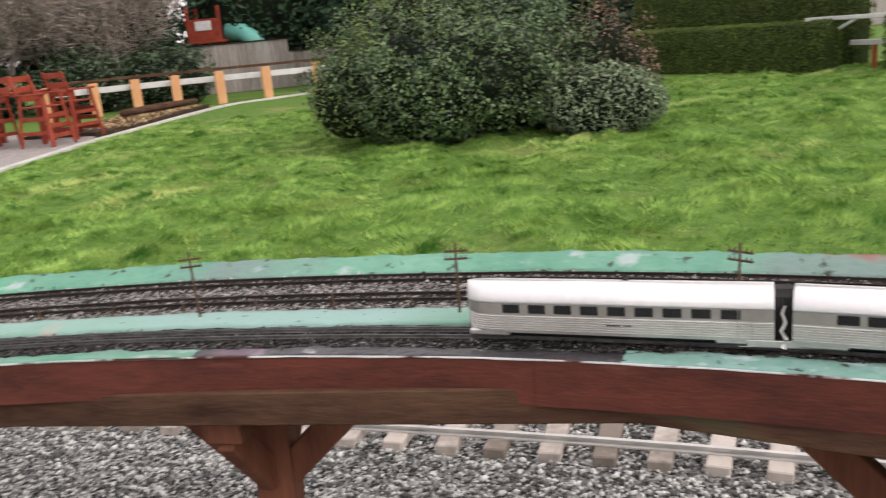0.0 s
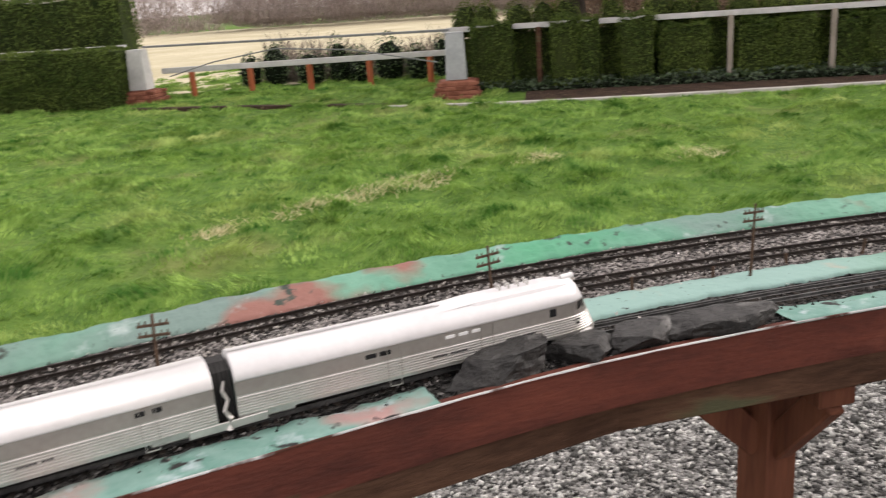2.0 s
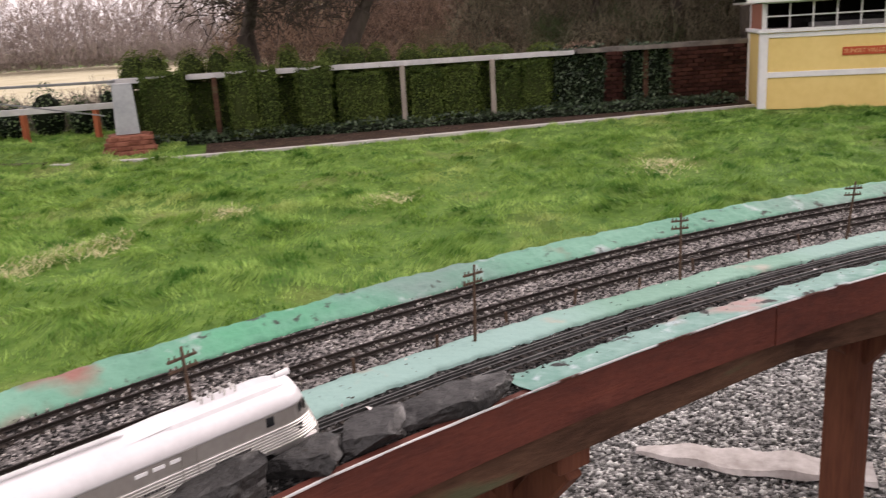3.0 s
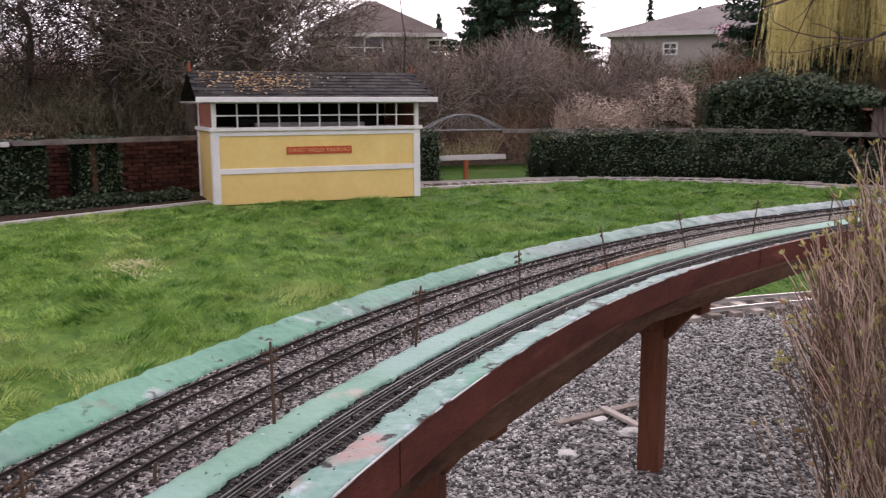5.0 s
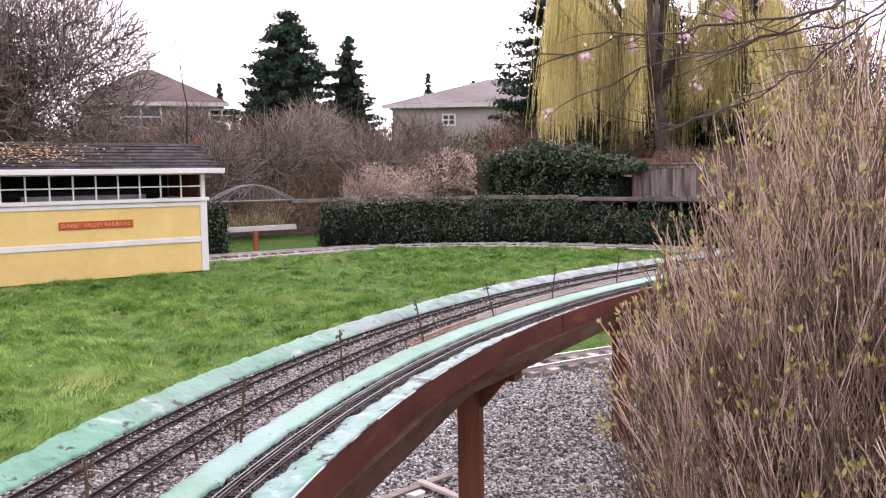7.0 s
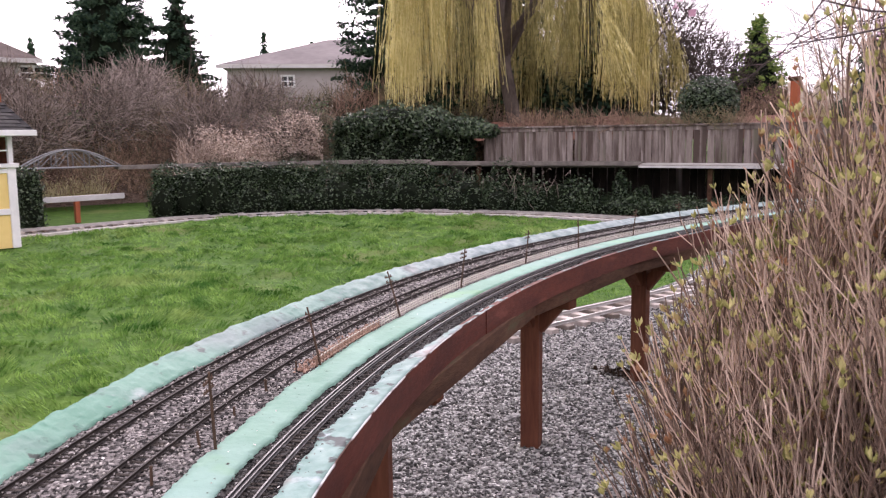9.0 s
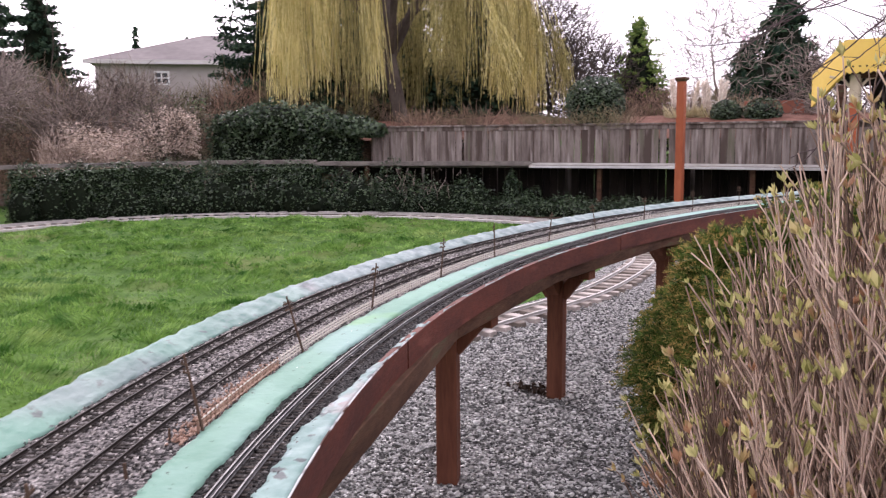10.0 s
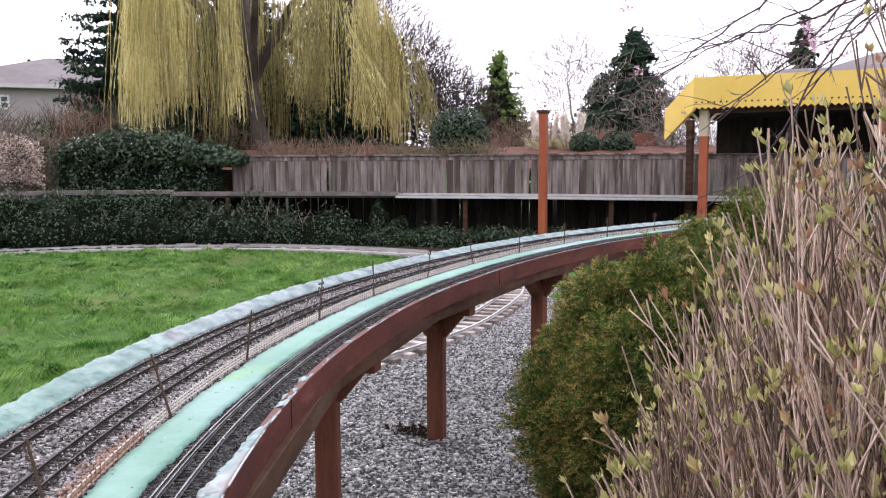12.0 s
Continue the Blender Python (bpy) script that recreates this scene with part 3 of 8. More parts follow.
# ride-on track, inner loop then along the lawn's far edge
RIDE = [(*arc(th, r - float(np.interp(th, BEND_AT, BEND_BY)))[:2],) for th, r in ((112, 2.1), (96, 1.70), (88, 1.46), (80, 1.25), (72, 1.21), (66, 1.24), (61, 1.31), (58, 1.34), (52, 1.45), (45, 1.56), (30, 1.68), (15, 1.67), (9, 1.61), (2, 1.49), (-3, 1.42), (-8, 1.47), (-13, 1.55), (-18, 1.74), (-24, 2.28), (-29, 2.95))]
RIDE += [(5.75, -10.2), (6.9, -11.9), (8.6, -12.75), (11.2, -12.55), (13.6, -11.55), (15.35, -10.0), (16.2, -7.7), (16.1, -4.9), (16.1, -2.0)]
ride_line = smooth_line(RIDE, 0.08)
TERRACE_EDGE = [(-8.9, 9.0), (-8.92, 13.9), (-8.95, 15.9), (-9.0, 17.7), (-8.8, 19.8), (-8.62, 23.0), (-8.3, 25.5), (-7.4, 26.6), (-6.0, 28.0)]
LAWN_EDGE = [(5.35, -10.3), (6.5, -12.2), (8.4, -12.55), (11.0, -12.25), (13.3, -11.25), (15.05, -9.8), (15.85, -7.6), (15.5, -4.8), (15.05, -1.0), (13.95, 0.85), (12.4, 3.15), (11.0, 5.35), (9.75, 7.5), (9.0, 9.6)]

def lawn_depth(p):
    """Metres inside the lawn, 0 at its borders and outside it."""
    d = np.hypot(p[:, 0] - ARC_X, p[:, 1] - ARC_Y) - 8.72
    sparse = ride_line[::10, :2]
    for i in range(0, len(p), 20000):
        q = p[i : i + 20000]
        d[i : i + 20000] = np.minimum(d[i : i + 20000], np.min(np.hypot(q[:, None, 0] - sparse[None, :, 0], q[:, None, 1] - sparse[None, :, 1]), axis=1) - 0.48)
    for a, b in zip(LAWN_EDGE[:-2], LAWN_EDGE[1:-1]):
        t = np.array(b) - a
        side = (t[0] * (p[:, 1] - a[1]) - t[1] * (p[:, 0] - a[0])) / np.linalg.norm(t)
        along = ((p - a) @ t) / (t @ t)
        d = np.where((along > -0.1) & (along < 1.1) & (np.abs(side) < 4), np.minimum(d, side - 0.06), d)
    d = np.where((p[:, 0] > 5) & (p[:, 1] < -9.5) & (p[:, 0] - 5.2 < (-9.5 - p[:, 1]) * 0.55), 0, d)
    d = np.where((p[:, 0] < 5.0) & (p[:, 1] < -9.6), 0, d)
    d = np.minimum(d, np.maximum(np.abs(p[:, 0] - 14.85) - 0.9, np.abs(p[:, 1] + 1.93) - 1.83))
    rim = p[:, 0] - np.interp(p[:, 1], [y for x, y in TERRACE_EDGE], [x for x, y in TERRACE_EDGE]) - 0.1
    return np.clip(np.where(p[:, 1] > 9, np.minimum(d, rim), d), 0, None)


# ground sheet: fine and tufted on the lawn, wide to the horizon
far_out = [-4000, -900, -250, -90, -40]
xs = np.concatenate([far_out, np.arange(-24, -9, 0.5), np.arange(-9, 16.4, 0.1), np.arange(16.5, 30.1, 0.5), [40, 90, 250, 900, 4000]])
ys = np.concatenate([far_out, np.arange(-24, -12.4, 0.5), np.arange(-12.4, 20, 0.1), np.arange(20, 30.1, 0.5), [40, 90, 250, 900, 4000]])
gx, gy = np.meshgrid(xs, ys, indexing="ij")
gxy = np.stack([gx, gy], -1)
gz = wobble(gxy, 2.3, 0.012) - 0.012
gz = np.where((np.abs(gx) > 26) | (np.abs(gy) > 26), -0.02, gz)
gz = np.where(np.hypot(gx - ARC_X, gy - ARC_Y) < 8.7, -0.03, gz)
soft = np.clip(lawn_depth(gxy.reshape(-1, 2)) / 0.5, 0, 1).reshape(gx.shape)
gz = gz + 0.075 * tussock(gxy) * np.where((gx > -9) & (gx < 16.4) & (gy > -12.4) & (gy < 20), soft, 0)
idx = np.arange(gx.size).reshape(gx.shape)
ground = fast("ground", np.stack([gx, gy, gz], -1).reshape(-1, 3), np.stack([idx[:-1, :-1], idx[1:, :-1], idx[1:, 1:], idx[:-1, 1:]], -1).reshape(-1, 4), GRASS, smooth=True)
tagged(ground, "lush green tufted spring lawn with a few dry patches", "lawn", kind="structure")

# gravel inside the loop
half = smooth_line(RIDE[:20], 0.15)
outer = offset_line(half, 0.36)
ring = [(*p, 0.002) for p in outer] + [(3.0, -14.0, 0.002), (-14, -14, 0.002), (-16, 0, 0.002), (-12, 6, 0.002)]
g = Geo()
g.add(ring + [(-3.4, -4.3, 0.002)], [(i, (i + 1) % len(ring), len(ring)) for i in range(len(ring))])
gravel_bed = part("gravel_ground", g, GRAVEL)
tagged(gravel_bed, "grey crushed gravel under the raised railway", "gravel", kind="structure")
far_half = smooth_line(RIDE[18:], 0.2)
strip = ribbon("gravel_strip", offset_line(far_half, 0.42), offset_line(far_half, -0.36), 0.006, GRAVEL, thick=0.02)
tagged(strip, "grey gravel strip under the ride-on track", "gravel", kind="structure")
edge = smooth_line(LAWN_EDGE, 0.2)
edging = ribbon("lawn_edging", offset_line(edge, 0.07), offset_line(edge, -0.07), 0.03, CONCRETE, thick=0.06)
tagged(edging, "pale concrete edging along the lawn", "edging", kind="structure")
soil_line = smooth_line([(9.05, 9.5), (8.75, 11.3), (8.2, 13.2), (7.7, 14.9)], 0.3)
soil_rim = ribbon("soil_bed", offset_line(soil_line, 0.10), offset_line(soil_line, -0.10), 0.055, SOIL, thick=0.10)
tagged(soil_rim, "dark bare soil line between lawn and pillars", "soil", kind="structure")
bed_line = smooth_line([(9.95, 7.5), (10.4, 6.75), (11.15, 5.45), (12.55, 3.3), (14.1, 1.1), (15.3, -0.6)], 0.3)
bed = ribbon("soil_bed", offset_line(bed_line, 1.8), offset_line(bed_line, 0.0), 0.010, SOIL, thick=0.03)
tagged(bed, "dark bark soil bed at the wall's foot", "soil", kind="structure")
bed3_line = smooth_line([(16.4, -7.6), (15.7, -10.3), (13.9, -12.0), (11.5, -13.0), (8.8, -13.3), (6.6, -13.2), (3, -13.4), (-3, -13.6)], 0.3)
soil3 = ribbon("soil_bed", offset_line(bed3_line, 0.0), offset_line(bed3_line, 2.6), 0.009, SOIL, thick=0.03)
tagged(soil3, "dark ivy-covered soil bank below the ledge", "soil", kind="structure")
g = Geo()
g.add([(8.5, 17.5, 0.03), (20, 6, 0.03), (70, 25, 0.1), (45, 75, 0.1)], [(0, 1, 2, 3)])
tagged(part("field", g, FIELD), "pale dry grass field beyond the garden", "field", kind="structure")

# loose gravel stones near the camera's side of the track
N = 90000
pr, pa = np.sqrt(rng.uniform(4.6**2, 8.62**2, N)), np.radians(rng.uniform(-22, 92, N))
sp = np.stack([ARC_X + pr * np.cos(pa), ARC_Y + pr * np.sin(pa), rng.uniform(0.002, 0.012, N)], -1)
ss = rng.lognormal(math.log(0.0092), 0.30, N)[:, None, None]
oct_v = np.array([(1, 0, 0), (-1, 0, 0), (0, 1, 0), (0, -1, 0), (0, 0, 1), (0, 0, -1.0)])
oct_f = np.array([(0, 2, 4), (2, 1, 4), (1, 3, 4), (3, 0, 4), (2, 0, 5), (1, 2, 5), (3, 1, 5), (0, 3, 5)])
ov = oct_v[None] * rng.uniform(0.6, 1.3, (N, 6, 1)) + rng.normal(0, 0.16, (N, 6, 3))
q = rng.normal(0, 1, (N, 4))
q /= np.linalg.norm(q, axis=1)[:, None]
w_, x_, y_, z_ = q.T
rot = np.stack([1 - 2 * (y_**2 + z_**2), 2 * (x_ * y_ - z_ * w_), 2 * (x_ * z_ + y_ * w_), 2 * (x_ * y_ + z_ * w_), 1 - 2 * (x_**2 + z_**2), 2 * (y_ * z_ - x_ * w_), 2 * (x_ * z_ - y_ * w_), 2 * (y_ * z_ + x_ * w_), 1 - 2 * (x_**2 + y_**2)], -1).reshape(N, 3, 3)
ov = np.einsum("nij,nkj->nki", rot, ov) * ss * np.array([1, 1, 0.75]) + sp[:, None]
stones = fast("gravel_stones", ov.reshape(-1, 3), (oct_f[None] + np.arange(N)[:, None, None] * 6).reshape(-1, 3), STONE)
tagged(stones, "loose grey crushed stones on the gravel", "gravel", kind="stuff")

# grass blades over the lawn
def lawn_points(n):
    p = np.stack([rng.uniform(-9, 15.6, n * 4), rng.uniform(-12.2, 20, n * 4)], -1)
    near = np.hypot(p[:, 0] - 0.5, p[:, 1] - 0.5)
    p = p[rng.uniform(0, 1, len(p)) < np.clip(7.5 / np.maximum(near, 1), 0.3, 1) * (0.35 + 0.65 * tussock(p))]
    inside = lawn_depth(p)
    return p[inside > 0.02][:n], inside[inside > 0.02][:n]


tuft, tuft_in = lawn_points(72000)
B = 6
base = np.repeat(tuft, B, 0) + rng.normal(0, 0.05, (len(tuft) * B, 2))
soft = np.repeat(np.clip(tuft_in / 0.5, 0, 1), B)
n = len(base)
high = tussock(base) * soft
hgt = rng.uniform(0.022, 0.05, n) * (0.55 + 1.1 * high)
comb = np.stack([patchy(base, 0.33, 8.0), patchy(base, 0.33, 9.0)], -1) * 2 - 1
lean = (rng.normal(0, 0.4, (n, 2)) + comb * 1.3) * hgt[:, None]
wide = unit(rng.normal(0, 1, (n, 2))) * (rng.uniform(0.002, 0.0042, n) * (1 + np.hypot(base[:, 0], base[:, 1]) / 5))[:, None]
z0 = wobble(base, 2.3, 0.012) - 0.018 + 0.075 * high
bv = np.stack([np.c_[base - wide, z0], np.c_[base + wide, z0], np.c_[base + lean, z0 + hgt]], 1)
grass = fast("lawn_blades", bv.reshape(-1, 3), np.arange(n * 3).reshape(-1, 3), BLADE)
tagged(grass, "long tufted green grass of the lawn", "grass", kind="stuff")

# dry straw patches in the lawn
PATCH = [(2.86, 5.77, 0.2), (3.55, 5.55, 0.2), (3.95, 5.48, 0.25), (4.38, 5.42, 0.3), (4.78, 5.25, 0.25), (5.95, 4.83, 0.25), (6.6, 3.5, 0.25), (8.4, 1.1, 0.4)]
dp = np.concatenate([np.array([x, y]) + rng.normal(0, r * 0.55, (int(1000 * r), 2)) * [1.3, 0.65] for x, y, r in PATCH])
n = len(dp)
dh, dw = rng.uniform(0.02, 0.055, n), unit(rng.normal(0, 1, (n, 2))) * 0.005
dl = rng.normal(0, 0.05, (n, 2))
dz = 0.075 * tussock(dp)
dv = np.stack([np.c_[dp - dw, dz], np.c_[dp + dw, dz], np.c_[dp + dl, dz + dh]], 1)
tagged(fast("dry_grass", dv.reshape(-1, 3), np.arange(n * 3).reshape(-1, 3), STRAW), "pale dry grass patches in the lawn", "grass", kind="stuff")


# ---- raised model railway ----
TH0, TH1 = 110.0, -52.0
POSTS = [104.0, 90.5, 77.2, 65.0, 52.0, 41.9, 28.0, 14.2, 2.5, -11.0, -24.0, -37.0]
trestle = thing("raised_railway_deck", "red-stained timber trestle carrying painted model scenery", "trestle", arc(45, 0, 0))


def under(ob, parent=trestle):
    """Keeps a part where it was built."""
    ob.parent = parent
    ob.matrix_parent_inverse = Matrix.Translation(parent.location).inverted()
    return ob


def band(name, r0, r1, z0, z1, material, steps=1000, across=5, edge=0.0, rough=0.0, hump=0.0, skirt=0.02, seed=0.0, span=(TH0, TH1), es=1.0, e_in=1.0, shift=None, fray=0.0, shift_in=None):
    """A strip of scenery along the deck, uneven at its edges and on top."""
    th = np.linspace(span[0], span[1], steps)
    s = np.radians(th) * ARC_R
    e0 = wobble(np.stack([s, s * 0, s * 0], -1), 0.10 * es, edge * e_in, seed) + wobble(np.stack([s, s * 0, s * 0], -1), 0.022, (edge * 0.35 + fray) * e_in, seed + 3) + np.random.default_rng(int(seed) + 7).normal(0, fray * 0.6 * e_in, steps)
    if shift:
        e1_shift = np.interp(-th, *shift)
    else:
        e1_shift = 0.0
    e1 = e1_shift + wobble(np.stack([s, s * 0, s * 0], -1), 0.11 * es, edge, seed + 9) + wobble(np.stack([s, s * 0, s * 0], -1), 0.025, edge * 0.35 + fray, seed + 5) + np.random.default_rng(int(seed) + 8).normal(0, fray * 0.6, steps)
    if shift_in:
        e0 = e0 + np.interp(-th, *shift_in)
    cols = []
    for i in range(across + 2):
        u = np.clip((i - 1) / (across - 1), 0, 1)
        r = r0 + e0 + (r1 + e1 - r0 - e0) * u
        z = z0 + (z1 - z0) * u + hump * math.sin(math.pi * u)
        z = z + (wobble(np.stack([s, s * 0 + u * 0.3, s * 0], -1), 0.035, rough, seed + 1) if 0 < i < across + 1 else -skirt)
        cols.append(arcs(th, r, z))
    v = np.stack(cols, 1)
    m = across + 2
    idx = np.arange(steps * m).reshape(steps, m)
    f = np.stack([idx[:-1, :-1], idx[:-1, 1:], idx[1:, 1:], idx[1:, :-1]], -1).reshape(-1, 4)
    ob = fast(name, v.reshape(-1, 3), f, material, smooth=True)
    return under(ob)


def arc_solid(r0, r1, z0, z1, a, b, step=1.2):
    """A curved timber between two places on the arc."""
    n = max(2, int(abs(a - b) / step) + 1)
    g = Geo()
    g.loft([[arc(t, r0, z0), arc(t, r0, z1), arc(t, r1, z1), arc(t, r1, z0)] for t in np.linspace(a, b, n)])
    return g


deck = under(part("deck_board", arc_solid(-0.235, 0.42, DECK_Z - 0.045, DECK_Z - 0.012, TH0, TH1), OLD_BOARD))
band("ballast_bed", -0.046, 0.365, DECK_Z, DECK_Z, BALLAST, 1400, 9, 0.004, 0.0022, skirt=0.02)
band("dark_ballast_bed", -0.242, -0.052, DECK_Z, DECK_Z, BALLAST_DARK, 1400, 7, 0.002, 0.0022, skirt=0.02)
SHORE_IN = ((-70, -58, -50, -44, -39, -31, -28, -25.6), (0.012, 0.012, 0.014, 0.012, 0.004, -0.012, -0.040, -0.068))
for span in ((69.6, 59.4), (53.2, 25.6)):
    band("painted_shore", -0.2618, -0.190, DECK_Z + 0.0085, DECK_Z + 0.002, SHORE, 300 if span[0] > 60 else 900, 6, 0.010, 0.0025, 0.001, 0.012, 2.0, span, e_in=0.0, shift=SHORE_IN, fray=0.001)
for i, (a, b, w) in enumerate(((25.2, 23.6, 0.020), (22.9, 22.2, 0.030), (21.2, 19.4, 0.016), (18.3, 17.7, 0.024), (16.4, 14.0, 0.014), (12.6, 11.8, 0.022), (9.9, 6.2, 0.014), (4.8, 3.9, 0.02), (1.5, -4.0, 0.014), (-7.0, -12.0, 0.016), (-15.0, -22.0, 0.016))):
    band("paint_flake", -0.2612, -0.2612 + w, DECK_Z + 0.0070, DECK_Z + 0.002, SHORE, int(30 + 30 * (a - b)), 4, 0.009, 0.003, 0.0, 0.012, 3.0 + i, (a, b), e_in=0.0, fray=0.003)
band("green_shore", -0.2612, -0.205, DECK_Z + 0.0075, DECK_Z + 0.003, TURF, 500, 5, 0.010, 0.003, 0.001, 0.02, 4.0, (TH0, 77.4), e_in=0.0, fray=0.002)
band("black_shore", -0.2612, -0.205, DECK_Z + 0.0065, DECK_Z + 0.003, BLACK_SHORE, 300, 5, 0.008, 0.003, 0.001, 0.02, 4.0, (77.6, 69.4), e_in=0.0, fray=0.002)
band("green_strip", -0.066, 0.036, DECK_Z + 0.006, DECK_Z + 0.006, STRIP, 3000, 6, 0.005, 0.0010, 0.002, 0.02, 6.0, shift=((-53, -47, -30, -24, -20), (0.0, -0.026, -0.034, -0.044, -0.054)), fray=0.0022, shift_in=((-50, -40, -30, -24, -18), (0.0, -0.018, -0.036, -0.056, -0.064)))
band("green_bank", 0.338, 0.428, DECK_Z + 0.003, DECK_Z + 0.030, TURF, 2600, 9, 0.009, 0.0036, 0.003, 0.12, 11.0, es=2.2, fray=0.0016)

# fascia boards, joists, posts and braces
cuts = [TH0, 96.5, 84.0, 71.0, 59.6, 47.2, 38.0, 24.5, 11.8, -0.5, -13.5, -26.0, -39.0, TH1]
for i, (a, b) in enumerate(zip(cuts[:-1], cuts[1:])):
    r = -0.262 - 0.003 * (i % 2)
    under(part("fascia_board", arc_solid(r, r + 0.022, DECK_Z - 0.088, DECK_Z + 0.003 + 0.002 * (i % 2), a - 0.004, b + 0.004, 0.6), RED_BOARD))
    under(part("back_board", arc_solid(0.415, 0.44, DECK_Z - 0.088, DECK_Z - 0.02, a - 0.05, b + 0.05, 1.0), RED_BOARD))
for i, th in enumerate(POSTS):
    nxt = POSTS[i + 1] if i + 1 < len(POSTS) else th - 13
    for r in (-0.232, 0.22):
        g = Geo()
        low_a, low_b = (DECK_Z - 0.118 + float(np.interp(k, (58, 63, 68, 72, 76), (0, 0.035, 0.035, 0.02, 0))) for k in (th + 4.5, nxt + 4.2))
        a, b = arc(th + 4.5, r + 0.02, low_a), arc(nxt + 4.2, r + 0.02, low_b)
        g.beam(a, b, 0.038, 0.075, 0.003)
        under(part("joist", g, OLD_BOARD))
    g = Geo()
    g.beam(arc(th, -0.225, DECK_Z - 0.185), arc(th, 0.36, DECK_Z - 0.185), 0.085, 0.06, 0.004)
    under(part("cross_beam", g, POST))
    x, y, _ = arc(th, 0.0)
    g = Geo()
    turn = Matrix.Rotation(radians(th + 12), 3, "Z")
    g.box((x, y, (DECK_Z - 0.214) / 2 - 0.02), (0.094, 0.094, DECK_Z - 0.214 + 0.04), turn, 0.004)
    under(part("post", g, POST))
    for d in (-1, 1):
        g = Geo()
        k = 0.56 if th < 45 else 1.0
        g.beam(arc(th + d * 0.25, 0.0, DECK_Z - 0.165 - 0.235 * k), arc(th + d * 2.3 * k, 0.0, DECK_Z - 0.165), 0.05 if th > 45 else 0.075, 0.075, 0.004)
        under(part("brace", g, POST))
        g = Geo()
        low, reach = (0.33, 0.14) if th < 45 else (0.40, 0.2)
        g.beam(arc(th, d * 0.035, DECK_Z - low), arc(th, d * reach, DECK_Z - 0.205), 0.04, 0.07, 0.004)
        under(part("brace", g, POST))

# chipped pale paint along the front edge, and scenery lapping over the boards
th_e = np.linspace(TH0, TH1, 2200)
se = np.radians(th_e) * ARC_R
lap = wobble(np.stack([se, se * 0, se * 0], -1), 0.06, 0.006, 5.0)
th_e = th_e[th_e > 24.0]
lap = lap[: len(th_e)]
cols = [arcs(th_e, -0.2662, DECK_Z + 0.0060 + lap * 0.2), arcs(th_e, -0.2662, DECK_Z + 0.0085), arcs(th_e, -0.2655, DECK_Z + 0.0092), arcs(th_e, -0.2625, DECK_Z + 0.0085)]
v = np.stack(cols, 1)
idx = np.arange(len(th_e) * 4).reshape(-1, 4)
f = np.stack([idx[:-1, :-1], idx[:-1, 1:], idx[1:, 1:], idx[1:, :-1]], -1).reshape(-1, 4)
under(fast("painted_lip", v.reshape(-1, 3), f, LIP, smooth=True))

# three model tracks


def track_r(r0, th):
    """The inner track draws closer to the deck's front edge on the far half."""
    return r0 + (np.interp(-np.asarray(th, float), (-50, -40, -30, -22, 10), (0.0, -0.014, -0.033, -0.044, -0.044)) if r0 < 0 else 0.0)


def model_track(r0, label, bright):
    t = thing("model_track", label, "railway track", arc(45, r0, 0), group="model tracks on the deck")
    gauge = 0.047
    every = np.arange(TH0 - 0.5, TH1 + 0.5, -0.175)
    single = (every < 72.6) & (every > 20.2)
    th = every[~single]
    n = len(th)
    jit = rng.normal(0, 0.02, n)
    c = np.array([(-1, -1, 0), (1, -1, 0), (1, 1, 0), (-1, 1, 0), (-1, -1, 1), (1, -1, 1), (1, 1, 1), (-1, 1, 1)], float)
    vs = []
    for a, rr, zz in c:
        vs.append(arcs(th + jit + a * 0.036, track_r(r0, th) + rr * 0.038, DECK_Z - 0.004 + zz * 0.0052))
    v = np.stack(vs, 1).reshape(-1, 3)
    f = np.array([(4, 5, 6, 7), (0, 1, 5, 4), (1, 2, 6, 5), (2, 3, 7, 6), (3, 0, 4, 7)])[None] + np.arange(n)[:, None, None] * 8
    ob = fast("tie_row", v, f.reshape(-1, 4), TIE)
    tagged(under(ob, t), kind="stuff")
    g = Geo()
    g.box((0, 0, 0), (0.076, 0.0088, 0.0052))
    tie_mesh = g.mesh("tie")
    for a in every[single]:
        ob = put_mesh("tie", tie_mesh, TIE)
        ob.location, ob.rotation_euler = arc(a + rng.normal(0, 0.02), float(track_r(r0, a)) + rng.normal(0, 0.0006), DECK_Z - 0.0014), (0, 0, radians(a + rng.normal(0, 1.0)))
        under(ob, t)
    rails = [(-gauge / 2, 0.0019), (gauge / 2, 0.0019)] + ([(gauge / 2 - 0.011, 0.0012)] if bright else [])
    for off, w in rails:
        g = Geo()
        prof = [(-w * 1.9, 0), (-w * 0.5, 0.0015), (-w * 0.5, 0.005), (-w, 0.0055), (-w, 0.0075), (w, 0.0075), (w, 0.0055), (w * 0.5, 0.005), (w * 0.5, 0.0015), (w * 1.9, 0)]
        g.loft([[arc(a, float(track_r(r0, a)) + off + p, DECK_Z + 0.0022 + q) for p, q in prof] for a in np.linspace(TH0 - 0.2, TH1 + 0.2, 330)])
        under(part("rail", g, BRIGHT_STEEL if bright else DARK_STEEL), t)
    return t


TRACKS = (0.285, 0.126, -0.122)
model_track(TRACKS[0], "rusty dark model railway track on grey ballast", False)
model_track(TRACKS[1], "rusty dark model railway track beside the poles", False)
model_track(TRACKS[2], "bright-railed model railway track on dark ballast", True)

